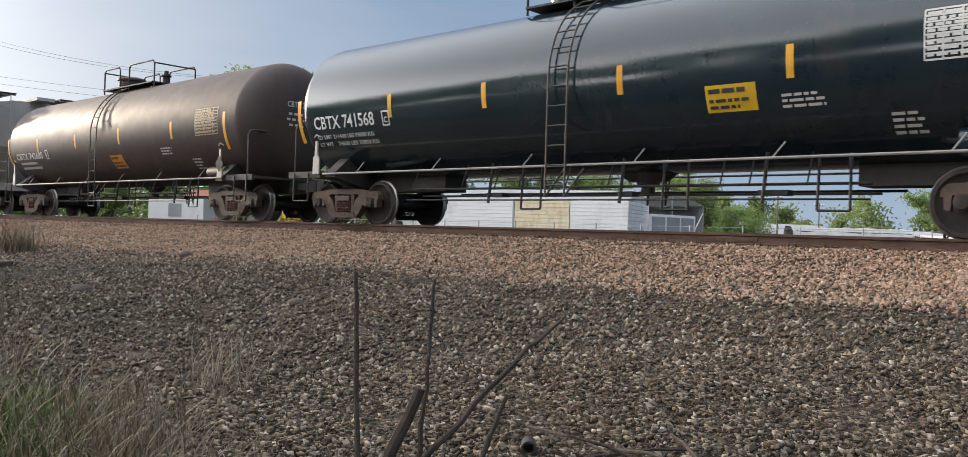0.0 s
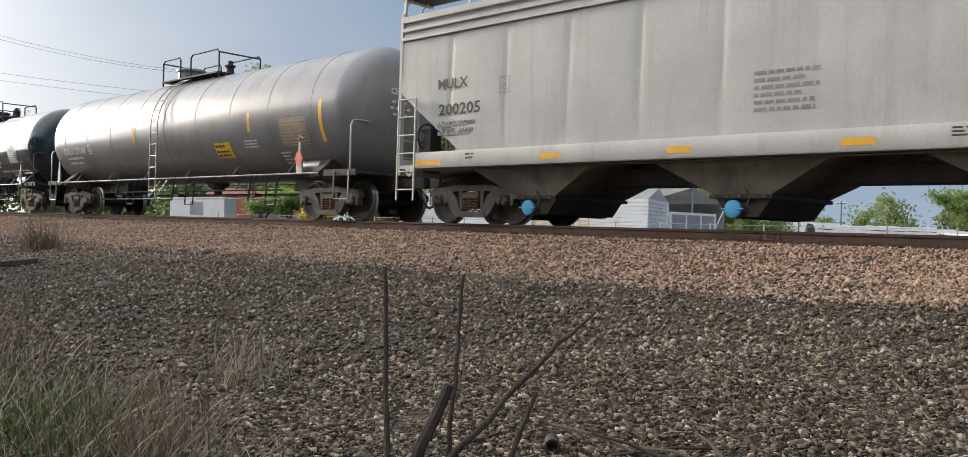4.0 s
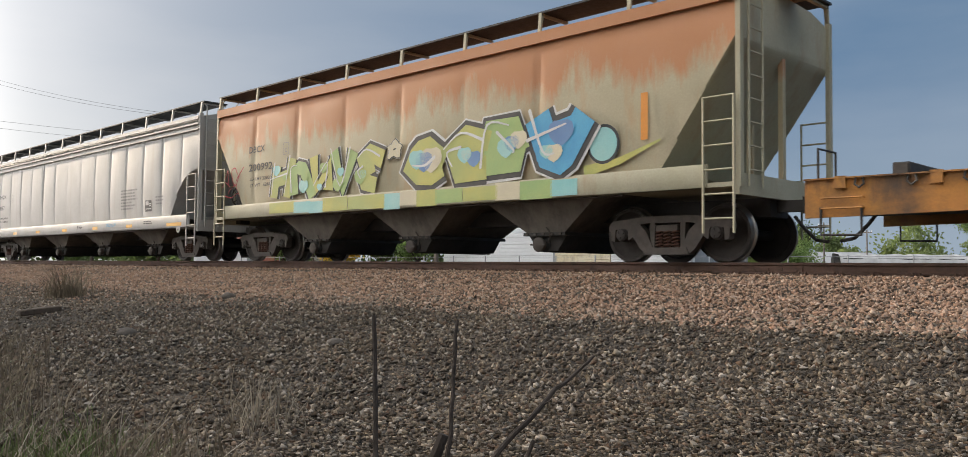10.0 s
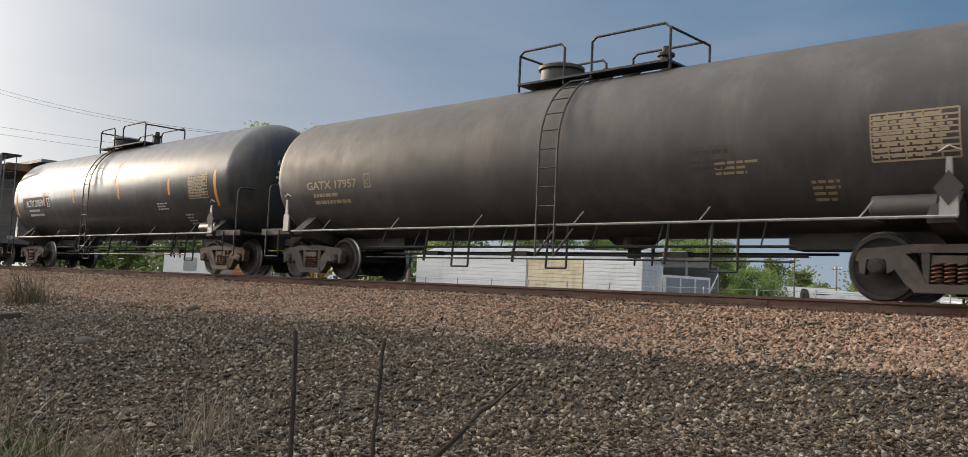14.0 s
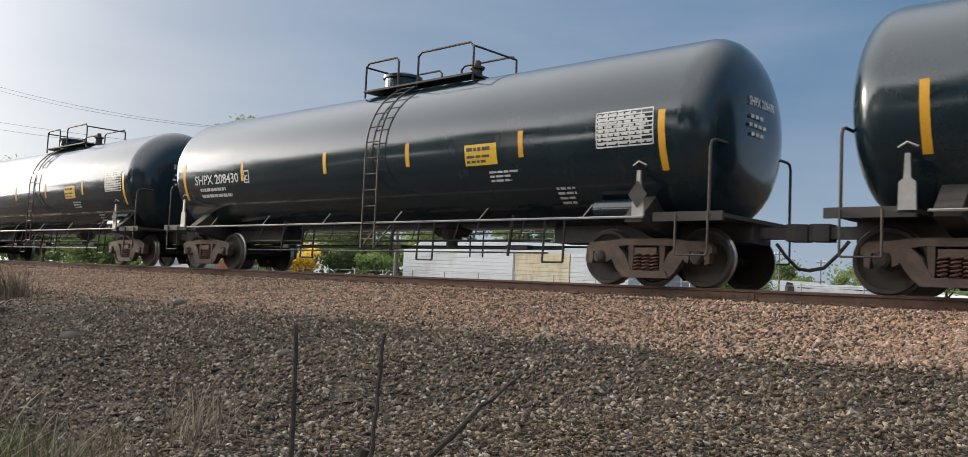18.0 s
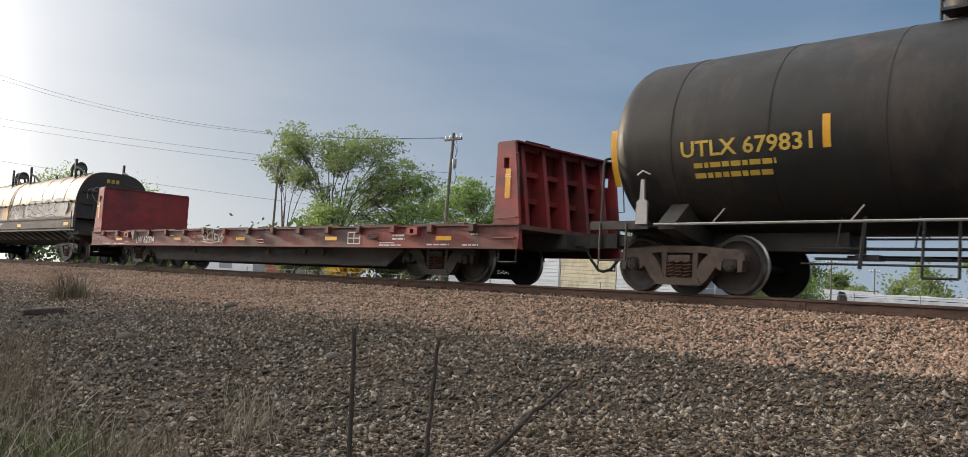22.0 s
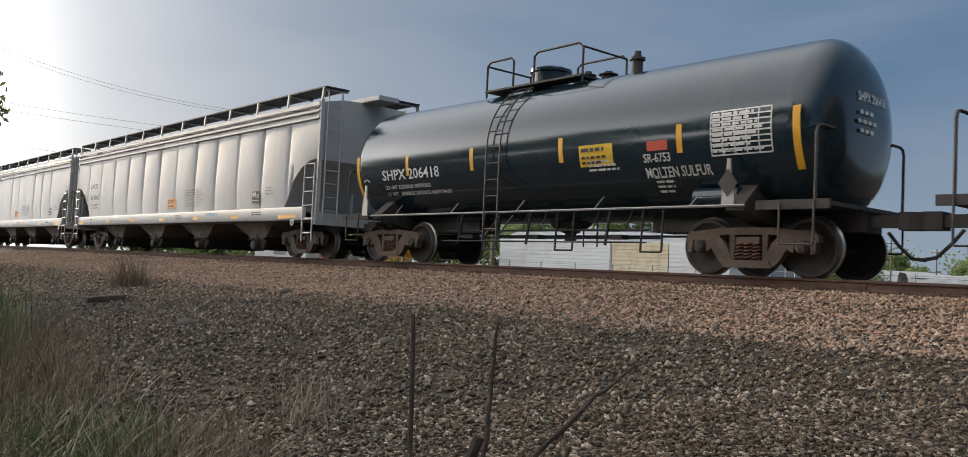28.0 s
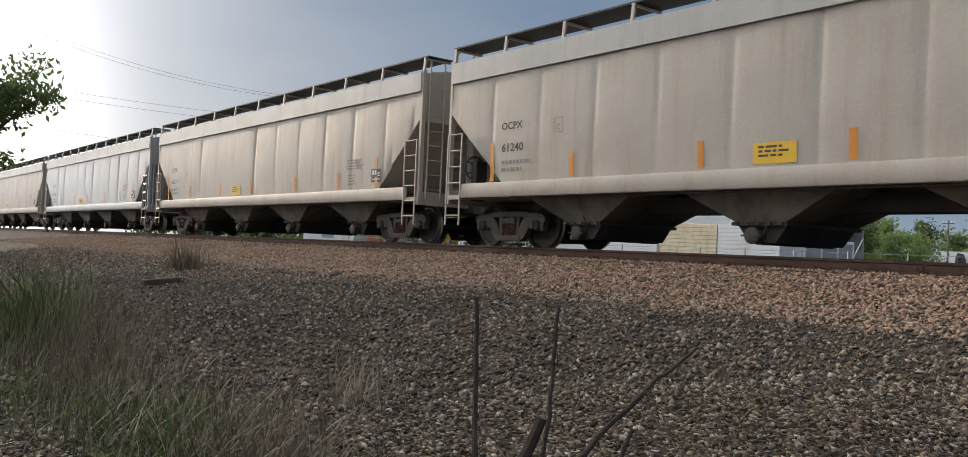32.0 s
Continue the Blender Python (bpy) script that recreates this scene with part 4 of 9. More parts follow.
        for sy in (-1, 1):
            for k in range(5):
                bm = bmesh.new()
                bm_box(bm, m - 0.43 + 0.2 * k, m - 0.37 + 0.2 * k, sy * 1.145 - 0.015, sy * 1.145 + 0.015, 0.48, 0.52)
                part("gate_bolt", bm, M["castgrey"], bay)
        # the outlet tube that runs across the car, with its capped ends
        bm = bmesh.new()
        bm_lathe(bm, [(-1.06, 0.10), (-1.04, 0.14), (1.04, 0.14), (1.06, 0.10)], 1, 14, (m - 0.06, 0, 0.31))
        part("outlet_tube", bm, M["darksteel"], bay)
        for sy in (-1, 1):
            bm = bmesh.new()
            bm_lathe(bm, [(sy * 1.06, 0.05), (sy * 1.08, 0.10), (sy * 1.14, 0.10), (sy * 1.15, 0.135), (sy * 1.19, 0.135), (sy * 1.21, 0.11), (sy * 1.215, 0.02)], 1, 16, (m - 0.08, 0, 0.31))
            bm_tube(bm, [(m - 0.26, sy * 1.20, 0.31), (m + 0.10, sy * 1.20, 0.31)], 0.016, 5)
            part("outlet_cap", bm, M[valve] if valve else M["castgrey"], bay)
            bm = bmesh.new()
            bm_tube(bm, [(m + 0.10, sy * 1.12, 0.34), (m + 0.18, sy * 1.16, 0.50), (m + 0.10, sy * 1.18, 0.62)], 0.016, 5)
            part("gate_lever", bm, M["castgrey"], bay)
    bm = bmesh.new()
    bm_tube(bm, [(-half + 2.7, -1.50, sill[0] - 0.03), (half - 2.7, -1.50, sill[0] - 0.03)], 0.02, 6)
    part("air_pipe", bm, M["castgrey"], car)
    # centre sill and end decks
    bm = bmesh.new()
    bm_box(bm, -half + 0.75, half - 0.75, -0.3, 0.3, 0.72, 1.02)
    part("centre_sill", bm, M["under"], car)
    for s in (1, -1):
        bm = bmesh.new()
        a, b = sorted((s * (half - 0.58), s * (half - 2.75)))
        bm_box(bm, a, b, -W, W, sill[0], sill[0] + 0.07)
        a, b = sorted((s * (half - 0.58), s * (half - 0.66)))
        bm_box(bm, a, b, -W, W, sill[0] - 0.12, sill[0] + 0.2)
        part("end_platform", bm, M[sill_m or paint], car)
        # slope braces under the slope sheet
        for y in (0.0,):
            bm = bmesh.new()
            bm_prism(bm, [(s * (xe - 0.12), cz), (s * (xe - 0.04), cz), (s * (xe - 0.04), sill[0]), (s * (xe - 0.12), sill[0])], 1, y - 0.05, y + 0.05)
            part("slope_post", bm, M[roof_m or paint], car)
            bm = bmesh.new()
            bm_prism(bm, [(s * (xe - cx * 0.5), sill[0]), (s * (xe - cx * 0.5 + 0.1), sill[0]), (s * (xe - cx * 0.42), (zs + cz) / 2 - 0.1), (s * (xe - cx * 0.5), (zs + cz) / 2 - 0.15)], 1, y - 0.03, y + 0.03)
            part("slope_brace", bm, M[roof_m or paint], car)
        for sy in (-1, 1):
            bm = bmesh.new()
            y0, y1 = sorted((sy * (W - 0.1), sy * W))
            xa, xb = sorted((s * (xe - 0.02), s * (xe + 0.06)))
            bm_box(bm, xa, xb, y0, y1, sill[0], zt + (0.3 if posts else 0.05))
            part("corner_post", bm, M[sill_m or paint], car)
            # side ladder at the corner with stirrup, end ladder
            bm = bmesh.new()
            xl = sorted((s * (xe - 0.52), s * (xe - 0.02)))
            yl = sy * (W + 0.05)
            ladder_bm(bm, xl[0], xl[1], [(yl, 0.42), (yl, 2.45)], 0.36, 0.02)
            part("side_ladder", bm, M[sill_m or paint], car)
            if sy < 0 or posts:
                bm = bmesh.new()
                for yy in (sy * 1.42, sy * 1.0):
                    bm_tube(bm, [(s * (xe + 0.1), yy, sill[0]), (s * (xe + 0.1), yy, zt + 0.25), (s * (xe - 0.15), yy, zt + 0.4)], 0.02, 6)
                for k in range(9):
                    z = sill[0] + 0.25 + k * 0.35
                    bm_tube(bm, [(s * (xe + 0.1), sy * 1.42, z), (s * (xe + 0.1), sy * 1.0, z)], 0.014, 5)
                part("end_ladder", bm, M[sill_m or paint], car)
    # brake wheel on the trailing end
    bm = bmesh.new()
    pts = [(-half + 0.75, -0.95 + 0.27 * math.cos(a), 1.75 + 0.27 * math.sin(a)) for a in [2 * math.pi * i / 20 for i in range(21)]]
    bm_tube(bm, pts, 0.022, 6)
    for i in range(5):
        a = 2 * math.pi * i / 5
        bm_tube(bm, [(-half + 0.78, -0.95, 1.75), (-half + 0.75, -0.95 + 0.27 * math.cos(a), 1.75 + 0.27 * math.sin(a))], 0.014, 5)
    bm_box(bm, -half + 0.8, -half + 1.0, -1.1, -0.8, 1.0, 1.9)
    part("brake_wheel", bm, M["under"], car)
    # hatches and roof walks on brackets
    bm = bmesh.new()
    bm_box(bm, -xb + 0.8, xb - 0.8, -0.32, 0.32, zt + 0.15, zt + 0.27)
    part("roof_hatch", bm, M[roof_m or paint], car, "long roof hatch cover")
    for sy in (-1, 1):
        bm = bmesh.new()
        zr = zt + 0.36
        y0, y1 = sorted((sy * 0.8, sy * 1.52))
        bm_box(bm, -xe - 0.1, xe + 0.1, y0, y1, zr, zr + 0.035)
        part("roof_walk", bm, M["grate"], car, "dark steel grating roof walk")
        bm = bmesh.new()
        m = max(6, int(2 * xe / 1.75))
        x0, x1 = -0.035, 0.035
        bm_prism(bm, [(sy * (W - 0.06), zt - 0.02), (sy * (W - 0.02), zt - 0.06), (sy * 1.54, zr), (sy * 1.48, zr)], 0, x0, x1)
        bm_prism(bm, [(sy * 0.8, zr - 0.05), (sy * 1.54, zr - 0.05), (sy * 1.54, zr - 0.01), (sy * 0.8, zr - 0.01)], 0, x0, x1)
        bracket = mesh_of(bm, "walk_bracket", M[sill_m or paint])
        for k in range(m + 1):
            part("walk_bracket", bracket, None, car).location.x = -xe + 2 * xe * k / m
    # lettering: mark over number, small print, reflectors
    yy = -(W + 0.012)
    for s0, dx, dz, w, h in text[3:] if len(text) > 3 else ():
        lettering(car, s0, text[0] + dx, text[1] + dz, w, h, M[text_m], yy)
    if not any(t[0].startswith("LD") for t in text[3:]):
        bars(car, text[0], text[1] - 0.14, 0.95, 0.3, 2, M["print"], yy, seed=seed)
    for px, pz, pw, ph, rows in prints:
        bars(car, px, pz, pw, ph, rows, M["print"], yy, seed=seed + rows)
    if caution:
        px = 1.6
        bars(car, px, 2.08, 1.45, 0.24, 3, M["print"], yy, seed=seed + 1)
        for k, s0 in enumerate(("CAUTION: DO NOT USE STEAM", "BOILING WATER OR SHARP OBJECTS", "TO CLEAN. ENTER CAR WITH", "CLEAN SOFT SOLED SHOES")):
            lettering(car, s0, px, 1.78 - 0.085 * k, 0.05 * len(s0), 0.055, M["print"], yy)
    # square plate mark beside the number
    if len(text) > 3:
        fx, fz = text[0] + 1.6, text[1] + 0.32
        bm = bmesh.new()
        for a, b, c, d in ((fx, fx + 0.24, fz - 0.014, fz), (fx, fx + 0.24, fz + 0.27, fz + 0.284), (fx, fx + 0.014, fz, fz + 0.27), (fx + 0.226, fx + 0.24, fz, fz + 0.27)):
            bm.faces.new([bm.verts.new((qx, yy, qz)) for qx, qz in ((a, c), (b, c), (b, d), (a, d))])
        part("plate_mark", bm, M["print"], car)
        lettering(car, "C", fx + 0.07, fz + 0.04, 0.1, 0.11, M["print"], yy)
    if board:
        panel(car, "notice", board, 1.67, 0.46, 0.34, M["decal_dk"], yy, label="dark stencilled panel")
        for dx, dz, dw, dh in ((-0.14, 0.08, 0.09, 0.12), (-0.02, 0.08, 0.09, 0.12), (0.13, 0.06, 0.12, 0.03), (0.0, -0.09, 0.38, 0.025), (0.13, 0.0, 0.12, 0.03)):
            panel(car, "panel_mark", board + dx, 1.67 + dz, dw, dh, M["decal"], yy - 0.008)
    if stripes:
        for k, fr in enumerate((-0.845, -0.535, -0.28, -0.012, 0.256, 0.52, 0.815)):
            panel(car, "reflector", half * fr, sill[0] + (0.1 if k in (0, 6) else 0.13), (0.75, 0.42, 0.42, 0.44, 0.44, 0.46, 0.95)[k], 0.10, M["stripe"], -(W + 0.05))
        bars(car, half * 0.62, sill[0] + 0.26, 0.7, 0.12, 2, M["decal_dk"], -(W + 0.05), seed=3)
        bars(car, -half * 0.74, sill[0] + 0.26, 0.3, 0.14, 2, M["decal_dk"], -(W + 0.05), seed=4)
        bars(car, half * 0.1, sill[0] + 0.26, 0.6, 0.14, 3, M["decal_dk"], -(W + 0.05), seed=5)
        for fr in (-0.9, 0.84):
            bm = bmesh.new()
            bm_prism(bm, [(half * fr - 0.11, sill[0] + 0.02), (half * fr + 0.11, sill[0] + 0.02), (half * fr + 0.09, sill[0] - 0.1), (half * fr, sill[0] - 0.16), (half * fr - 0.09, sill[0] - 0.1)], 1, -(W + 0.04), -(W + 0.015))
            lug = part("jacking_lug", bm, M[sill_m or paint], car)
            # dark disc on the solid lug, coloured as the shade in its hole
            bm = bmesh.new()
            bm_lathe(bm, [(-(W + 0.041), 0.035), (-(W + 0.044), 0.035)], 1, 12, (half * fr, 0, sill[0] - 0.06))
            part("lug_hole", bm, M["dark"], lug)
    for f in extra:
        f(car)
    # lay all paint and notices close on the curved side
    for ob in car.children_recursive:
        if ob.type != "MESH" or ob.name.startswith("spray"):
            continue
        co = np.empty(len(ob.data.vertices) * 3)
        ob.data.vertices.foreach_get("co", co)
        co = co.reshape(-1, 3)
        if co[:, 1].max() < -W and co[:, 1].min() > -W - 0.08 and co[:, 2].min() > sill[1] and np.ptp(co[:, 1]) < 0.03:
            lift = 0.006 + 0.4 * (-co[:, 1] - W - 0.012)
            co[:, 1] = -np.interp(co[:, 2], [zs, 1.9, 2.6, 3.45, zt - 0.28], [W - 0.045, W - 0.012, W, W - 0.018, W - 0.03]) - lift
            ob.data.vertices.foreach_set("co", co.ravel())
    ends(car, half, steel, 2.15)
    return car


STROKES = {
    "B": ("0,0 .05,1 .7,.98 .92,.76 .6,.54 .1,.5", ".6,.52 1,.28 .75,.02 0,0"), "V": ("0,1 .5,0 1,1",), "Y": ("0,1 .45,.5 .45,0", ".45,.5 1,1"), "2": ("0,.75 .35,1 .85,.9 .9,.6 0,0 1,.03",),
    "A": ("0,0 .3,.8 .5,1 .7,.8 1,0", ".2,.35 .8,.38"), "C": ("1,.78 .75,1 .3,.97 .02,.65 .02,.32 .3,.02 .75,0 1,.24",), "D": ("0,0 .05,1 .6,.95 1,.6 .95,.3 .6,.03 0,0",),
    "E": ("1,.95 .4,1 .04,.75 .3,.55 .75,.52", ".3,.55 .02,.3 .35,0 1,.06"), "G": ("1,.8 .7,1 .25,.95 .02,.6 .05,.25 .35,0 .8,.05 .95,.4 .55,.42",), "H": ("0,0 .08,1", ".9,0 1,1", ".05,.5 .95,.45"),
    "K": ("0,0 .06,1", ".95,1 .15,.48 1,0"), "L": ("0,1 .04,.1 .4,0 1,.06",), "M": ("0,0 .12,1 .5,.35 .88,1 1,0",), "N": ("0,0 .06,1 .9,0 1,1",), "O": (".5,1 .1,.8 .02,.4 .3,.02 .75,.03 1,.4 .92,.8 .5,1",),
    "R": ("0,0 .05,1 .7,.97 .95,.72 .6,.5 .1,.48", ".45,.48 1,0"), "S": ("1,.86 .6,1 .12,.9 .1,.62 .5,.5 .9,.38 .92,.12 .5,0 0,.1",), "T": ("0,.9 .5,1 1,.93", ".5,.95 .46,0"), "U": ("0,1 .03,.25 .35,0 .7,.03 .97,.3 1,1",),
    "W": ("0,1 .2,0 .5,.6 .8,0 1,1",), "J": (".3,.95 1,1", ".75,.97 .7,.2 .4,0 0,.2"), "*": (".1,.1 .5,1 .9,.1 0,.65 1,.65 .1,.1",),
}


def ribbon(bm, pts, w0, w1, y, sharp=False):
    """A sprayed stroke: a band with round ends along the points, thinning from w0 to w1."""
    fine = []
    for i in range(len(pts) - 1):
        p0, p1, p2, p3 = pts[max(i - 1, 0)], pts[i], pts[i + 1], pts[min(i + 2, len(pts) - 1)]
        for k in range(1 if sharp else 4):
            u = k / 4
            fine.append(0.5 * ((2 * p1) + (p2 - p0) * u + (2 * p0 - 5 * p1 + 4 * p2 - p3) * u * u + (3 * p1 - p0 - 3 * p2 + p3) * u ** 3))
    fine.append(pts[-1])
    n = len(fine)
    prev = None
    for i, p in enumerate(fine):
        d = fine[min(i + 1, n - 1)] - fine[max(i - 1, 0)]
        d = d.normalized() if d.length > 1e-6 else Vector((1, 0))
        w = (w0 + (w1 - w0) * i / (n - 1)) * 0.5
        side = Vector((-d.y, d.x)) * w
        yy = y - 0.0008 * i / n
        cur = (bm.verts.new((p.x + side.x, yy, p.y + side.y)), bm.verts.new((p.x - side.x, yy, p.y - side.y)))
        if prev:
            bm.faces.new((prev[0], prev[1], cur[1], cur[0]))
        prev = cur
        if i in (0, n - 1) and not sharp:
            s = -1 if i == 0 else 1
            arc = [p + side * math.cos(t) + d * w * s * math.sin(t) for t in [math.pi * j / 6 for j in range(7)]]
            bm.faces.new([bm.verts.new((q.x, yy - 0.0009, q.y)) for q in arc])


def strokes_of(code, x, z, w, h, skew):
    for line in STROKES[code]:
        pts = [tuple(map(float, p.split(","))) for p in line.split()]
        yield [Vector((x + u * w + skew * v * h, z + v * h)) for u, v in pts]


def spray_letters(car, x, z, w, h, codes, fills, outline, seed, y=-1.625, skew=0.12, fat=0.42, spots=(), rise=0.0, wild=0, sharp=False, plain=False):
    """A row of fat sprayed letters with a dark surround, a pale edge, fading fills and spots of other colours."""
    rng = random.Random(seed)
    cw = w / len(codes)
    edge, back, shine = bmesh.new(), bmesh.new(), bmesh.new()
    for i, code in enumerate(codes):
        t = cw * fat * rng.uniform(0.9, 1.1)
        x0, z0 = x + cw * i + t * 0.4, z + t * 0.4 + rise * i + h * rng.uniform(0, 0.08)
        lw, lh = cw * 0.98 - t * 0.8, h * rng.uniform(0.92, 1.08) - t * 0.8
        bm = bmesh.new()
        fu, fv = (rng.random() < 0.5, rng.random() < 0.4) if wild else (False, False)
        for k, pts in enumerate(strokes_of(code, x0 - (wild * 0.2) * lw, z0, lw * (1 + 0.45 * wild), lh, skew)):
            if fu:
                pts = [Vector((2 * x0 + lw - p.x + skew * lh, p.y)) for p in pts]
            if fv:
                pts = [Vector((p.x, 2 * z0 + lh - p.y)) for p in pts]
            if wild:
                pts = [p + Vector((rng.uniform(-0.12, 0.12) * cw, rng.uniform(-0.1, 0.1) * h)) for p in pts]
            dy = 0.0017 * k + 0.0006 * (i % 2)
            if sharp:
                pts = [pts[0] + (pts[0] - pts[1]).normalized() * t * 0.35] + pts[1:-1] + [pts[-1] + (pts[-1] - pts[-2]).normalized() * t * 0.35]
            ribbon(edge, pts, t * 1.46, t * 1.4, y - dy * 0.3, sharp)
            ribbon(back, pts, t * (1.13 if plain else 1.34), t * (0.98 if plain else 1.22), y - 0.003 - dy * 0.4, sharp)
            ribbon(bm, pts, t * 1.0, t * 0.86, y - 0.008 - dy, sharp)
            ribbon(shine, [p + Vector((-t * 0.28, t * 0.2)) for p in pts[:3]], t * 0.12, t * 0.05, y - 0.017 - dy * 0.3)
        letter = part("sprayed_letter", bm, M[fills[i % len(fills)]], car)
        for s in spots:
            bm = bmesh.new()
            cx, cz, r = x0 + lw * rng.uniform(0.0, 0.9), z0 + lh * rng.uniform(0.05, 0.9), t * rng.uniform(0.18, 0.42)
            bm.faces.new([bm.verts.new((cx + r * 1.3 * math.cos(a), y - 0.015, cz + r * math.sin(a) * (1 + 0.2 * math.sin(3 * a)))) for a in [2 * math.pi * j / 12 for j in range(12)]])
            part("spray_spot", bm, M[s], letter)
    if plain:
        edge.free()
        shine.free()
        tagged(part("sprayed_outline", back, outline, car), kind="stuff")
        return
    tagged(part("sprayed_edge", edge, M["decal"] if outline == M["decal_dk"] else outline, car), kind="stuff")
    tagged(part("sprayed_outline", back, outline, car), kind="stuff")
    tagged(part("sprayed_highlight", shine, M["decal"], car), kind="stuff")


def spray_cloud(car, x, z, w, h, colour, seed, y=-1.62):
    """A bubbly sprayed cloud behind letters."""
    rng = random.Random(seed)
    bm = bmesh.new()
    n = int(w / h * 2.6)
    bm.faces.new([bm.verts.new(q) for q in ((x - 0.1, y + 0.002, z), (x + w + 0.1, y + 0.002, z), (x + w, y + 0.002, z + h * 0.78), (x, y + 0.002, z + h * 0.72))])
    for j in range(n + 1):
        u = j / n
        r = h * rng.uniform(0.3, 0.46)
        cx, cz = x + w * u, max(z + r * 0.4, z + h * (0.6 + 0.12 * math.sin(3.1 * u)) + rng.uniform(-0.14, 0.12) * h)
        bm.faces.new([bm.verts.new((cx + r * math.cos(a), y - 0.0004 * (j % 7), max(z, cz + r * math.sin(a)))) for a in [2 * math.pi * k / 20 for k in range(20)]])
    tagged(part("sprayed_cloud", bm, colour, car), kind="stuff")


def scrawl(car, x, z, w, h, material, seed, y=-1.625, width=0.03, codes="KSCUS"):
    """A quick thin sprayed signature of joined letters."""
    rng = random.Random(seed)
    bm = bmesh.new()
    cw = w / len(codes)
    for i, code in enumerate(codes):
        for k, pts in enumerate(strokes_of(code, x + cw * i, z + h * rng.uniform(0, 0.25), cw * 0.8, h * rng.uniform(0.6, 0.95), 0.35)):
            pts = [p + Vector((rng.uniform(-0.28, 0.28) * cw, rng.uniform(-0.2, 0.2) * h)) for p in pts]
            ribbon(bm, pts, width * 1.1, width * 0.6, y - 0.001 * k)
    tail = [Vector((x, z)), Vector((x + w * 0.4, z - h * 0.16)), Vector((x + w * 0.8, z + h * 0.02)), Vector((x + w * 0.95, z - h * 0.2))]
    ribbon(bm, tail, width, width * 0.4, y - 0.004)
    tagged(part("scrawl", bm, material, car), kind="stuff")


# bubble letters drawn in one line, each stroke across and up a unit square
LOOPS = (
    ((0.03, 0.59), (0.04, 0.85), (0.13, 0.90), (0.11, 0.75), (0.21, 0.50), (0.28, 0.61), (0.25, 0.77), (0.14, 0.85), (0.11, 0.75)),
    ((0.15, 0.91), (0.20, 0.98), (0.33, 0.82), (0.36, 0.62), (0.30, 0.29), (0.25, 0.29)),
    ((0.04, 0.51), (0.08, 0.56), (0.17, 0.29), (0.15, 0.11), (0.04, 0.38), (0.04, 0.51)),
    ((0.25, 0.29), (0.36, 0.25), (0.47, 0.28), (0.48, 0.39)),
    ((0.37, 0.39), (0.39, 0.76), (0.47, 0.81), (0.61, 0.65), (0.62, 0.43), (0.50, 0.14)),
    ((0.47, 0.81), (0.59, 0.99), (0.65, 0.85), (0.55, 0.79), (0.58, 0.89)),
    ((0.68, 0.94), (0.80, 0.54), (0.74, 0.52), (0.75, 0.16), (0.61, 0.19)),
    ((0.77, 0.16), (0.80, 0.52), (0.96, 0.61), (0.99, 0.45)),
    ((0.34, 0.97), (0.43, 0.94), (0.46, 0.84)),
)


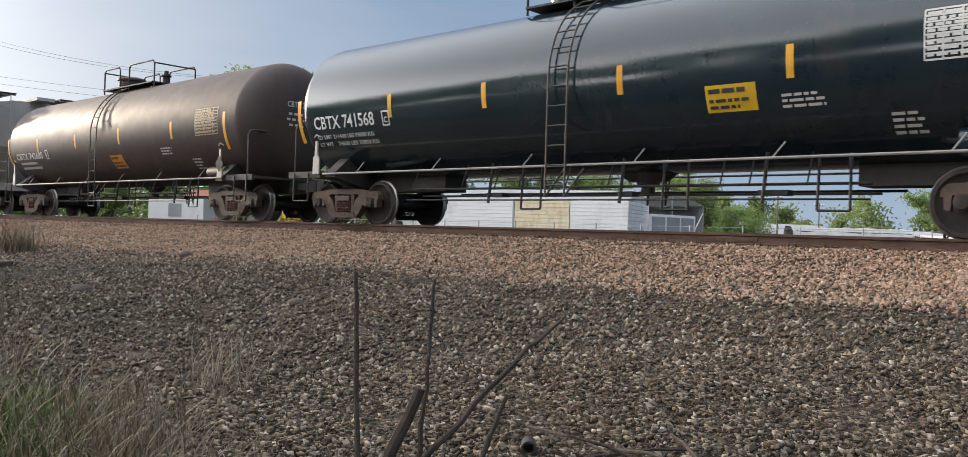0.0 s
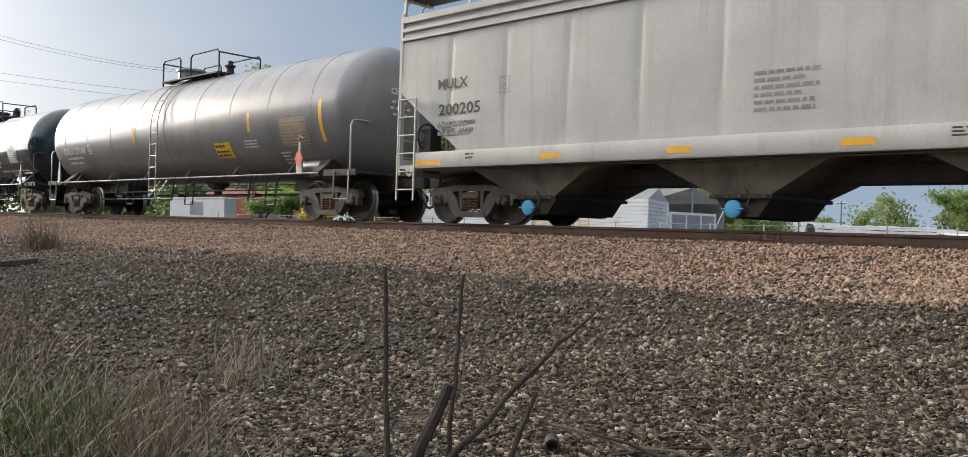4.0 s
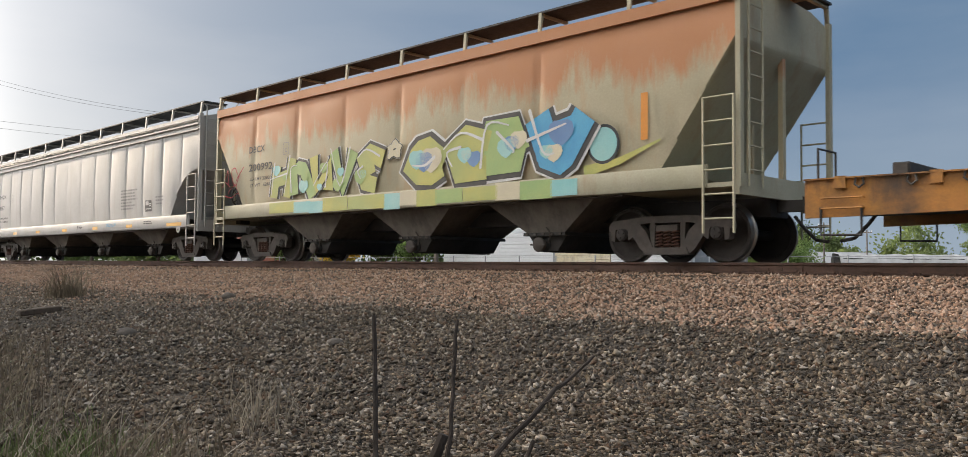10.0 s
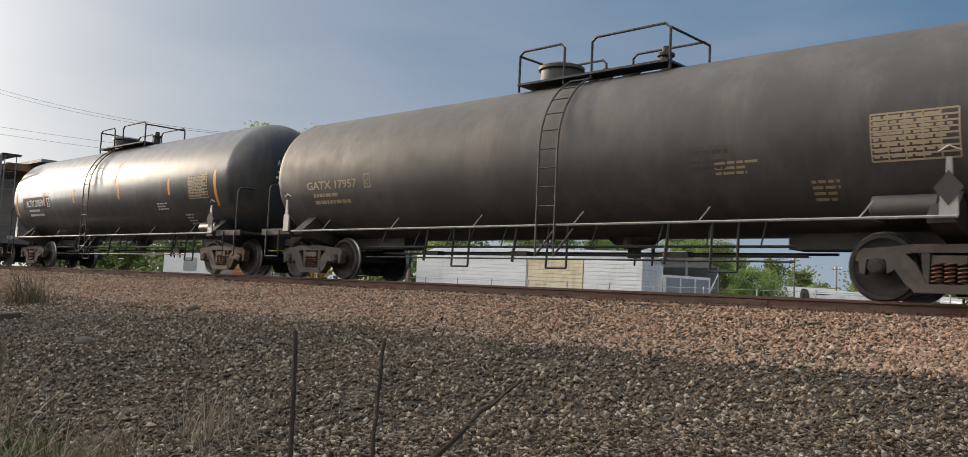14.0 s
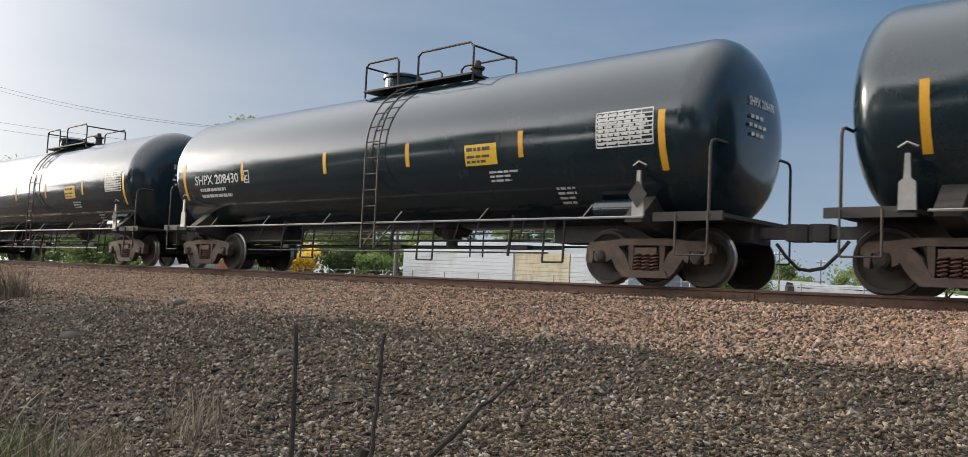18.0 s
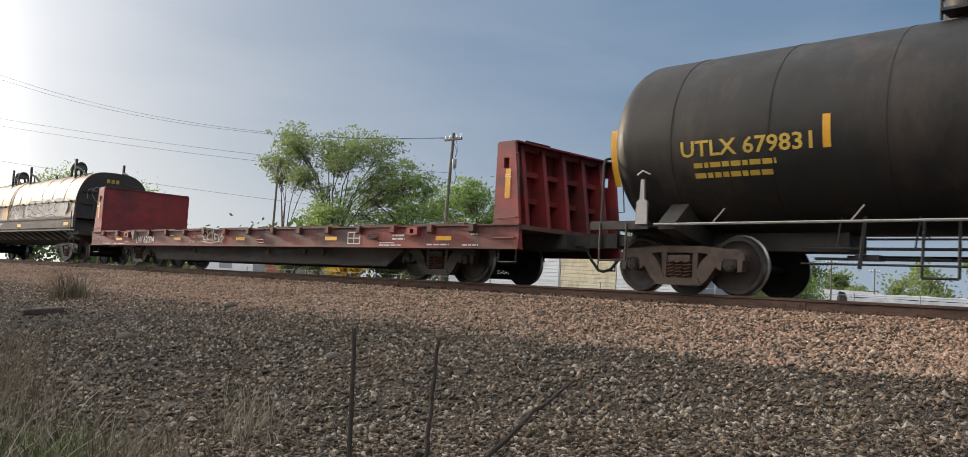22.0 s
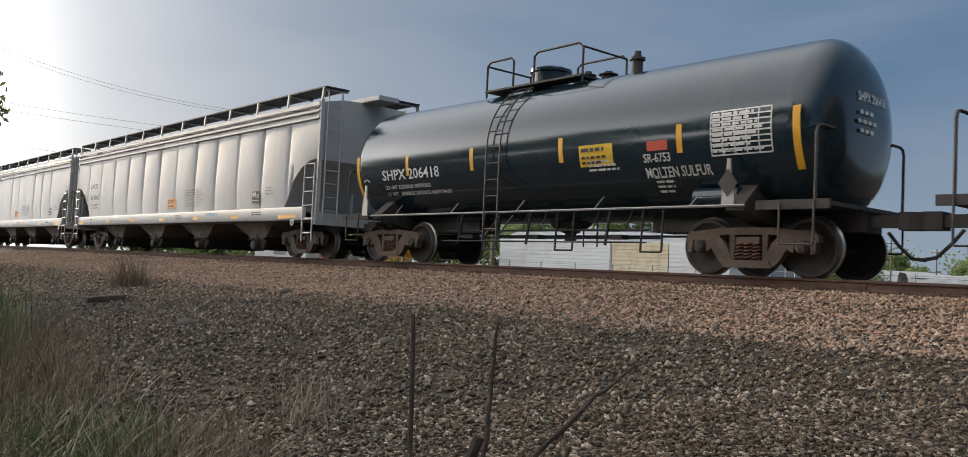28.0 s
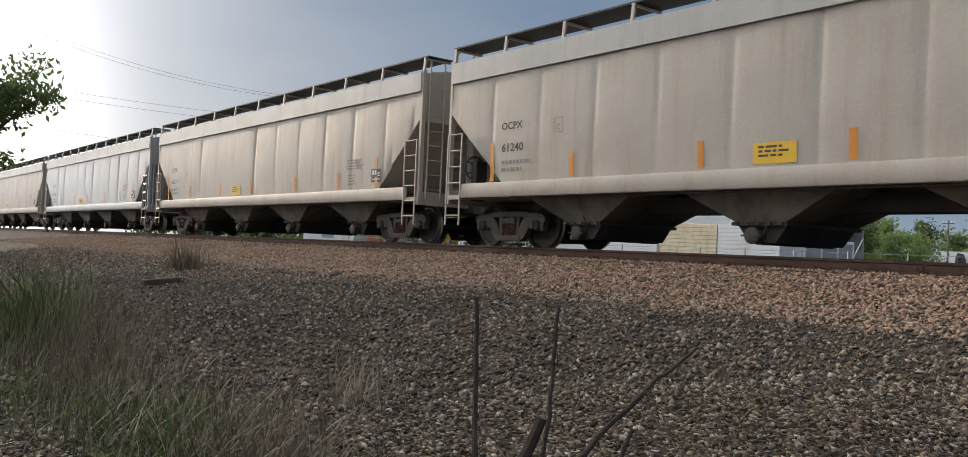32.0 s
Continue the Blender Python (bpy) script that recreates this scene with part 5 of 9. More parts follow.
def bulkhead_flat(label, length, paint, num, seed, sprayed=False):
    """A bulkhead flat car: deck with stake pockets, deep centre sill, two braced bulkheads."""
    car = root("bulkhead_flat_car", label, "flat car", "cars of the train")
    half = length / 2
    e = half - 0.68
    tc = e - 2.8
    bm = bmesh.new()
    bm_box(bm, -e, e, -1.5, 1.5, 1.00, 1.08)
    part("deck", bm, M["deckwood"], car, "worn timber deck")
    for k in range(9):
        bm = bmesh.new()
        a = -e + 0.9 + k * (2 * e - 1.8) / 9
        bm_box(bm, a, a + (2 * e - 1.8) / 9 - 0.55, -1.59, 1.59, 1.096, 1.13)
        part("deck_board", bm, M["deckwood"], car)
    for sy in (-1, 1):
        bm = bmesh.new()
        bm_prism(bm, [(sy * a, c) for a, c in ((1.5, 0.66), (1.42, 0.66), (1.42, 0.635), (1.60, 0.635), (1.60, 0.66), (1.56, 0.66), (1.56, 1.07), (1.60, 1.07), (1.60, 1.095), (1.42, 1.095), (1.42, 1.07), (1.5, 1.07))], 0, -e + 0.02, e - 0.02)
        sill = part("side_sill", bm, M[paint if sprayed else "redsoot"], car)
        y0, y1 = sorted((sy * 1.56, sy * 1.66))
        for k in range(8):
            for x in (0.62 + 1.195 * k, -0.62 - 1.195 * k):
                bm = bmesh.new()
                bm_prism(bm, [(sy * 1.56, 0.93), (sy * 1.63, 0.93), (sy * 1.66, 0.96), (sy * 1.66, 1.10), (sy * 1.56, 1.10)], 0, x - 0.065, x + 0.065)
                part("stake_pocket", bm, M[paint if sprayed else "redsoot"], sill)
        for x in (-7.04, 7.24):
            bm = bmesh.new()
            bm_box(bm, x - 0.17, x + 0.17, y0, y1, 0.90, 0.93)
            bm_box(bm, x - 0.17, x + 0.17, y0, y1, 1.02, 1.05)
            bm_box(bm, x - 0.17, x - 0.06, y0, y1, 0.93, 1.02)
            bm_box(bm, x + 0.06, x + 0.17, y0, y1, 0.93, 1.02)
            part("jacking_pocket", bm, M[paint], sill)
    bm = bmesh.new()
    bm_box(bm, -6.51, -6.45, -1.665, -1.56, 0.84, 1.10)
    part("door_strap", bm, M["spraysilver"], car)
    bm = bmesh.new()
    bm_box(bm, 5.68, 6.03, -1.62, -1.56, 0.83, 0.87)
    bm_tube(bm, [(5.75, -1.6, 0.87), (5.78, -1.64, 0.92), (5.98, -1.64, 0.92)], 0.014, 5)
    part("release_lever", bm, M["under"], car)
    bm = bmesh.new()
    bm_tube(bm, [(1.0, -1.57, 0.80), (1.35, -1.60, 0.80), (1.42, -1.6, 0.73), (1.1, -1.6, 0.71)], 0.018, 5)
    part("rope_hook", bm, M[paint], car)
    bm = bmesh.new()
    bm_prism(bm, [(-e - 0.1, 0.72), (-e - 0.1, 1.0), (e + 0.1, 1.0), (e + 0.1, 0.72), (tc + 1.2, 0.70), (tc - 0.9, 0.66), (tc - 1.5, 0.24), (-tc + 1.5, 0.24), (-tc + 0.9, 0.66), (-tc - 1.2, 0.70)], 1, -0.35, 0.35)
    part("centre_sill", bm, M["under"], car)
    for sy in (-1, 1):
        bm = bmesh.new()
        y0, y1 = sorted((sy * 1.05, sy * 1.12))
        bm_prism(bm, [(-tc + 1.0, 1.0), (tc - 1.0, 1.0), (tc - 1.0, 0.60), (tc - 1.6, 0.25), (-tc + 1.6, 0.25), (-tc + 1.0, 0.60)], 1, y0, y1)
        part("inner_sill", bm, M["under"], car)
    for x in (-3.2, 0.9, 2.6, 3.4):
        bm = bmesh.new()
        bm_lathe(bm, [(0.0, 0.07), (0.05, 0.06), (0.06, 0.03)], 1, 10, (x, -1.18, 0.52 + 0.02 * (x > 0)))
        part("pipe_cap", bm, M["castgrey"], car)
    for s in (1, -1):
        x = s * (e - 0.68)
        bm = bmesh.new()
        a, b = sorted((x, x + 0.08 * s))
        bm_box(bm, a, b, -1.48, 1.48, 1.08, 2.63)
        head = part("bulkhead", bm, M[paint], car, "braced steel bulkhead")
        for y in (-1.2, -0.6, 0.0, 0.6, 1.2):
            bm = bmesh.new()
            bm_prism(bm, [(x + 0.08 * s, 1.0), (x + 0.56 * s, 1.0), (x + 0.30 * s, 2.6), (x + 0.08 * s, 2.6)], 1, y - 0.05, y + 0.05)
            part("rib", bm, M[paint], head)
        for z in (1.6, 2.1, 2.58):
            bm = bmesh.new()
            a, b = sorted((x + 0.08 * s, x + 0.24 * s))
            bm_box(bm, a, b, -1.48, 1.48, z - 0.05, z + 0.05)
            part("cross_rib", bm, M[paint], head)
        bm = bmesh.new()
        a, b = sorted((x - 0.03 * s, x + 0.44 * s))
        bm_box(bm, a, b, -1.50, 1.50, 2.63, 2.66)
        part("top_plate", bm, M[paint], head)
        for sy in (-1, 1):
            y0, y1 = sorted((sy * 1.48, sy * 1.54))

            def outer(z):
                return 0.70 - 0.27 * (z - 0.63) / 2.0
            bm = bmesh.new()
            bm_prism(bm, [(x + q * s, z) for q, z in ((-0.02, 0.63), (outer(0.63), 0.63), (outer(2.14), 2.14), (-0.02, 2.14))], 1, y0, y1)
            bm_prism(bm, [(x + q * s, z) for q, z in ((-0.02, 2.34), (outer(2.34), 2.34), (outer(2.63), 2.63), (-0.02, 2.63))], 1, y0, y1)
            bm_prism(bm, [(x + q * s, z) for q, z in ((-0.02, 2.14), (0.17, 2.14), (0.17, 2.34), (-0.02, 2.34))], 1, y0, y1)
            bm_prism(bm, [(x + q * s, z) for q, z in ((0.30, 2.14), (outer(2.14), 2.14), (outer(2.34), 2.34), (0.30, 2.34))], 1, y0, y1)
            part("side_plate", bm, M[paint], head, "tapered side plate with a hand hole")
            for z in (0.85, 1.22):
                bm = bmesh.new()
                bm_tube(bm, [(x + 0.08 * s, sy * 1.54, z), (x + 0.08 * s, sy * 1.60, z - 0.01), (x + 0.58 * s, sy * 1.60, z - 0.01), (x + 0.58 * s, sy * 1.54, z)], 0.013, 5)
                part("side_rung", bm, M[paint], head)
            bm = bmesh.new()
            bm_tube(bm, [(x + 0.45 * s, sy * 1.52, 2.40), (x + 0.58 * s, sy * 1.60, 2.40), (x + 0.66 * s, sy * 1.60, 1.62), (x + 0.52 * s, sy * 1.52, 1.62)], 0.014, 5)
            part("grab_iron", bm, M["under"], head)
            bm = bmesh.new()
            bm_tube(bm, [(x + 0.12 * s, sy * 1.50, 0.66), (x + 0.12 * s, sy * 1.50, 0.40), (x + 0.56 * s, sy * 1.50, 0.40), (x + 0.56 * s, sy * 1.50, 0.66)], 0.018, 5)
            part("stirrup", bm, M["under"], head)
            if sy < 0:
                panel(car, "reflector", x + (0.3 if paint == "palered" or not sprayed else 0.25) * s, *((1.85, 0.13, 0.55) if not sprayed else (1.4, 0.46, 0.2)), M["stripe"], -1.546)
                bars(car, x + 0.34 * s - 0.12, 2.03, 0.2, 0.08, 2, M["decal"], -1.546, seed=seed + 3)
        bm = bmesh.new()
        bm_tube(bm, [(x + 0.1 * s, -0.9, 2.66), (x + 0.1 * s, -0.9, 2.76), (x + 0.1 * s, -0.2, 2.76), (x + 0.1 * s, -0.2, 2.66)], 0.016, 6)
        part("top_grab", bm, M["under"], head)
        if sprayed and s < 0:
            for k, loop in enumerate(LOOPS):
                bm = bmesh.new()
                ribbon(bm, [Vector((-1.46 + 2.92 * u, 1.10 + 1.5 * v)) for u, v in loop], 0.032, 0.022, 0.0)
                for v in bm.verts:
                    v.co = Vector((x + 0.005 + 0.0006 * k, v.co.x, v.co.z))
                part("scrawl", bm, M["spraysilver"], head)
    lettering(car, num, -6.43, 0.71, 1.3, 0.21, M["decal"], -1.568)
    for k, (x, z, w, h, n) in enumerate(((-9.07, 0.715, 0.6, 0.05, 1), (-8.18, 0.71, 0.95, 0.055, 1), (-7.26, 0.78, 0.4, 0.05, 1), (6.08, 0.76, 0.75, 0.1, 2), (6.52, 0.92, 0.48, 0.14, 2), (7.63, 0.73, 0.93, 0.06, 1), (8.68, 0.72, 0.62, 0.05, 1), (8.9, 0.93, 0.25, 0.05, 1), (-4.1, 0.95, 0.3, 0.04, 1))):
        bars(car, x, z, w, h, n, M["decal"], -1.568, seed=seed + k)
    for k, (word, z) in enumerate((("LD LMT 204000", 0.87), ("LT WT   81100", 0.72))):
        lettering(car, word, -3.5 if paint == "palered" else -2.75, z, 0.78, 0.075, M["spraydull"], -1.568)
    for q in (4.92, 5.14, 5.36):
        panel(car, "stencil_line", q + 0.015, 0.845, 0.03, 0.27, M["decal"], -1.568)
    for z in (0.72, 0.84, 0.97):
        panel(car, "stencil_line", 5.155, z, 0.47, 0.025, M["decal"], -1.571)
    for x in (-7.78, -3.55, 0.15, 4.28, 8.13):
        panel(car, "reflector", x, 0.835, 0.46, 0.085, M["stripe"], -1.57)
    for s in (1, -1):
        c = part("coupler", COUPLER, None, car, "knuckle coupler with air hose")
        c.location = (s * (half - 0.80), 0, 0)
        c.rotation_euler = (0, 0, 0 if s > 0 else math.pi)
        truck(car, s * tc, "under")
    return car


def long_flat(label, length):
    """A long yellow flat car: arched side sills with tie-down rings, dark cross bearers on the deck, brake rod and chains below."""
    car = root("long_flat_car", label, "flat car", "cars of the train")
    half = length / 2
    mid, e, tc = -0.6, 13.52, 9.75          # middle of the body, half its length, truck centre from the middle
    rng = random.Random(4)
    bm = bmesh.new()
    bm_box(bm, mid - e, mid + e, -1.38, 1.38, 0.98, 1.09)
    part("deck", bm, M["under"], car)
    low = [(-1, 0.60), (-0.872, 0.63), (-0.838, 0.64), (-0.815, 0.70), (-0.79, 0.77), (-0.755, 0.785), (-0.69, 0.785), (-0.665, 0.74), (-0.645, 0.67), (-0.625, 0.65)]
    edge = [(mid + k * e, z) for k, z in low] + [(mid - k * e, z) for k, z in reversed(low)]
    for sy in (-1, 1):
        y0, y1 = sorted((sy * 1.40, sy * 1.47))
        bm = bmesh.new()
        bm_prism(bm, [(mid + e, 1.115), (mid - e, 1.115)] + edge, 1, y0, y1)
        y2, y3 = sorted((sy * 1.36, sy * 1.525))
        bm_box(bm, mid - e, mid + e, y2, y3, 1.115, 1.135)
        sill = part("side_sill", bm, M["yellow"], car)
        y2, y3 = sorted((sy * 1.47, sy * 1.52))
        x = mid - e + 0.75
        while x < mid + e - 1.0:
            bm = bmesh.new()
            bm_tube(bm, [(x - 0.045, sy * 1.50, 1.11), (x - 0.06, sy * 1.505, 1.03), (x, sy * 1.51, 0.985), (x + 0.06, sy * 1.505, 1.03), (x + 0.045, sy * 1.50, 1.11)], 0.016, 5)
            part("tie_down_ring", bm, M["under"], sill)
            x += 0.655
        x = mid - e + 0.5
        while x < mid + e - 0.6:
            bm = bmesh.new()
            bm_box(bm, x - 0.075, x + 0.075, y2, y3, 0.985, 1.15)
            part("stake_pocket", bm, M["yellow"], sill)
            x += 1.19
        for k, x in enumerate((-10.9, -7.2, -4.05, -0.48, 3.16, 6.58, 10.48)):
            bm = bmesh.new()
            bm_box(bm, x - 0.05, x + 0.05, y2, sy * 1.53 if sy > 0 else y3, 0.88, 1.14)
            part("winch_strap", bm, M["strap"], sill)
            bm = bmesh.new()
            bm_box(bm, x - 0.02, x + 0.16, y2, y3, 0.80, 0.89)
            bm_tube(bm, [(x - 0.06, sy * 1.55, 0.86), (x + 0.22, sy * 1.55, 0.82)], 0.022, 6)
            part("winch", bm, M["under"], sill)
        for c in (mid - tc, mid + tc):
            bm = bmesh.new()
            bm_box(bm, c - 0.03, c + 0.40, y2, y3, 0.80, 1.095)
            part("bolster_plate", bm, M["yellow"], sill)
            # no opening is cut: a dark patch gives the slot's shade
            bm = bmesh.new()
            y4, y5 = sorted((sy * 1.52, sy * 1.526))
            bm_box(bm, c + 0.14, c + 0.20, y4, y5, 0.83, 0.95)
            part("slot", bm, M["under"], car)
            for d in (-0.4, 0.66):
                bm = bmesh.new()
                bm_box(bm, c + d - 0.045, c + d + 0.045, sy * 1.47 if sy > 0 else -1.50, 1.50 if sy > 0 else -1.47, 0.42, 0.80)
                part("safety_strap", bm, M["yellow"], sill)
    bm = bmesh.new()
    bm_box(bm, mid - e - 0.5, mid + e + 0.5, -0.17, 0.17, 0.79, 0.97)
    bm_prism(bm, [(mid - e, 0.72), (mid - e, 1.0), (mid + e, 1.0), (mid + e, 0.72), (mid + e - 4.2, 0.70), (mid + e - 5.4, 0.28), (mid - e + 5.4, 0.28), (mid - e + 4.2, 0.70)], 1, -0.5, 0.5)
    part("centre_sill", bm, M["under"], car)
    for k in range(9):
        x = -7.0 + 1.6 * k
        bm = bmesh.new()
        bm_prism(bm, [(-1.38, 0.98), (-1.38, 0.84), (-0.5, 0.42), (0.5, 0.42), (1.38, 0.84), (1.38, 0.98)], 0, x - 0.04, x + 0.04)
        part("cross_bearer", bm, M["under"], car)
    # cross beams on the deck that carry the load
    for k, x in enumerate((-12.9, -10.4, -8.2, -6.06, -4.07, -2.06, 0.36, 2.41, 4.24, 6.71, 8.80, 10.79)):
        top = 1.30 + 0.05 * (k % 3 == 2)
        bm = bmesh.new()
        bm_box(bm, x - 0.11, x + 0.11, -1.34, 1.34, 1.09, top)
        bmesh.ops.bevel(bm, geom=bm.edges[:], offset=0.015, segments=1, affect="EDGES")
        beam = part("deck_beam", bm, M["under"], car)
        bm = bmesh.new()
        bm_box(bm, x - 0.09, x + 0.09, -1.37, -1.34, 1.13, top - 0.02)
        part("end_plate", bm, M["castgrey"], beam)
        if k % 2:
            for q in (-1.1, -0.2, 0.7):
                bm = bmesh.new()
                bm_box(bm, x - 0.13, x + 0.12, q, q + 0.3, top, top + (0.16 if x > 8 else 0.07))
                part("load_stop", bm, M["deckwood"], beam)
    for x in (5.85, -1.5, -5.2, 7.3, 9.9):
        bm = bmesh.new()
        bm_box(bm, x - 0.1, x + 0.1, -1.34, -1.1, 1.09, 1.27)
        part("load_chock", bm, M["deckwood"], car)
    # hand brake: cylinder, rods and slack chains along the near side
    bm = bmesh.new()
    bm_lathe(bm, [(-0.1, 0.02), (-0.1, 0.12), (-0.02, 0.14), (0.34, 0.14), (0.42, 0.10), (0.52, 0.05), (0.56, 0.02)], 0, 16, (0, -1.15, 0.50))
    part("brake_cylinder", bm, M["castgrey"], car)
    for pts in ([(1.45, -1.38, 0.47), (6.6, -1.38, 0.56)], [(7.75, -1.40, 0.47), (10.35, -1.40, 0.46)], [(-3.7, -1.3, 0.55), (-3.3, -1.3, 0.58), (-2.4, -1.3, 0.53)]):
        bm = bmesh.new()
        bm_tube(bm, pts, 0.017, 6)
        part("brake_rod", bm, M["rodsteel"], car)

    def chain(a, b, sag, name="brake_chain"):
        bm = bmesh.new()
        a, b = Vector(a), Vector(b)
        n = max(4, int((b - a).length / 0.075))
        pts = [a.lerp(b, i / n) - Vector((0, 0, sag * 4 * (i / n) * (1 - i / n))) for i in range(n + 1)]
        for i in range(n):
            c, d = (pts[i] + pts[i + 1]) / 2, (pts[i + 1] - pts[i]) * 0.62
            w = Vector((0, 0, 0.022)) if i % 2 else Vector((0, 0.022, 0))
            bm_tube(bm, [c - d + w * 0.4, c + w, c + d + w * 0.4, c + d - w * 0.4, c - w, c - d - w * 0.4, c - d + w * 0.4], 0.008, 4)
        part(name, bm, M["castgrey"], car)

    chain((6.65, -1.40, 0.56), (7.58, -1.42, 0.50), 0.08)
    chain((10.35, -1.40, 0.46), (11.15, -1.42, 0.47), 0.06)
    chain((0.5, -1.3, 0.50), (1.45, -1.38, 0.47), 0.03)
    for k in range(5):
        chain((11.2 + rng.uniform(-0.08, 0.1), -1.50 - 0.012 * k, 0.97 - 0.05 * k), (11.22 + rng.uniform(-0.14, 0.2), -1.50 - 0.012 * k, 0.50 + 0.06 * k), 0.02, "hanging_chain")
    bm = bmesh.new()
    bm_tube(bm, [(11.3, -1.5, 0.62), (11.75, -1.52, 0.78), (11.9, -1.52, 0.74)], 0.02, 6)
    part("brake_lever", bm, M["rodsteel"], car)
    for x, z0, z1, w, m in ((2.06, 0.42, 0.66, 0.07, "castgrey"), (4.33, 0.50, 0.66, 0.06, "castgrey"), (6.55, 0.5, 0.66, 0.14, "yellow"), (7.64, 0.44, 0.60, 0.17, "yellow"), (-0.8, 0.46, 0.66, 0.22, "yellow"), (-4.6, 0.5, 0.66, 0.14, "castgrey"), (-5.5, 0.44, 0.66, 0.06, "yellow")):
        bm = bmesh.new()
        bm_box(bm, x - w / 2, x + w / 2, -1.44, -1.37, z0, z1)
        part("rod_bracket", bm, M[m], car)
    bm = bmesh.new()
    bm_box(bm, -2.85, -2.1, -0.98, -0.55, 0.30, 0.60)
    part("air_reservoir", bm, M["under"], car)
    for x in (mid - e + 0.15, mid + e - 0.15):
        bm = bmesh.new()
        bm_tube(bm, [(x, -1.38, 1.1), (x, -1.38, 1.56), (x, -0.8, 1.56), (x, -0.8, 1.1)], 0.018, 6)
        part("grab_iron", bm, M["under"], car)
        d = -0.62 if x > 0 else 0.10
        for z in (0.72, 0.86):
            bm = bmesh.new()
            bm_tube(bm, [(x + d, -1.47, z), (x + d, -1.54, z), (x + d + 0.55, -1.54, z), (x + d + 0.55, -1.47, z)], 0.013, 5)
            part("side_grab", bm, M["yellow"], car)
        for sy in (-1, 1):
            bm = bmesh.new()
            bm_tube(bm, [(x + d - 0.02, sy * 1.49, 0.74), (x + d - 0.02, sy * 1.49, 0.37), (x + d + 0.52, sy * 1.49, 0.36), (x + d + 0.52, sy * 1.49, 0.74)], 0.02, 6)
            part("stirrup", bm, M["under"], car)
    panel(car, "name_panel", -5.99, 0.845, 2.36, 0.20, M["decal_dk"], -1.475, label="black number panel")
    lettering(car, "PTTX  146955", -7.1, 0.775, 2.2, 0.14, M["decal"], -1.481)
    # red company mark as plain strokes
    for q, w in ((5.43, 0.19), (5.66, 0.19), (5.88, 0.17)):
        bm = bmesh.new()
        bm_box(bm, q, q + w, -1.478, -1.472, 0.86, 0.91)
        bm_box(bm, q + w / 2 - 0.025, q + w / 2 + 0.025, -1.478, -1.472, 0.71, 0.86)
        part("mark_stroke", bm, M["sprayred"], car)
    lettering(car, "BSH908", 6.80, 0.735, 0.58, 0.11, M["decal_dk"], -1.476)
    bars(car, 6.85, 0.94, 0.4, 0.08, 1, M["decal_dk"], -1.476, seed=6)
    bars(car, 6.25, 0.9, 0.25, 0.18, 3, M["decal_dk"], -1.476, seed=7)
    bars(car, 0.2, 0.84, 0.75, 0.1, 2, M["decal_dk"], -1.476, seed=1)
    bars(car, 3.9, 0.92, 0.5, 0.05, 1, M["decal_dk"], -1.476, seed=5)
    bars(car, -3.25, 0.98, 0.78, 0.09, 1, M["print"], -1.476, seed=2)
    bars(car, -3.25, 0.82, 0.78, 0.09, 1, M["print"], -1.476, seed=3)
    bars(car, 10.7, 0.92, 0.9, 0.2, 3, M["decal_dk"], -1.476, seed=9)
    lettering(car, "F", -3.79, 0.79, 0.08, 0.10, M["decal_dk"], -1.476)
    bm = bmesh.new()
    bm_tube(bm, [(-3.75 + 0.14 * math.cos(a), -1.474, 0.86 + 0.14 * math.sin(a)) for a in [2 * math.pi * i / 20 for i in range(21)]], 0.006, 4)
    part("stencil_ring", bm, M["decal_dk"], car)
    for s in (1, -1):
        c = part("coupler", COUPLER, None, car, "knuckle coupler with air hose")
        c.location = (s * (half - 0.80), 0, 0)
        c.rotation_euler = (0, 0, 0 if s > 0 else math.pi)
        truck(car, mid + s * tc, "under")
    return car


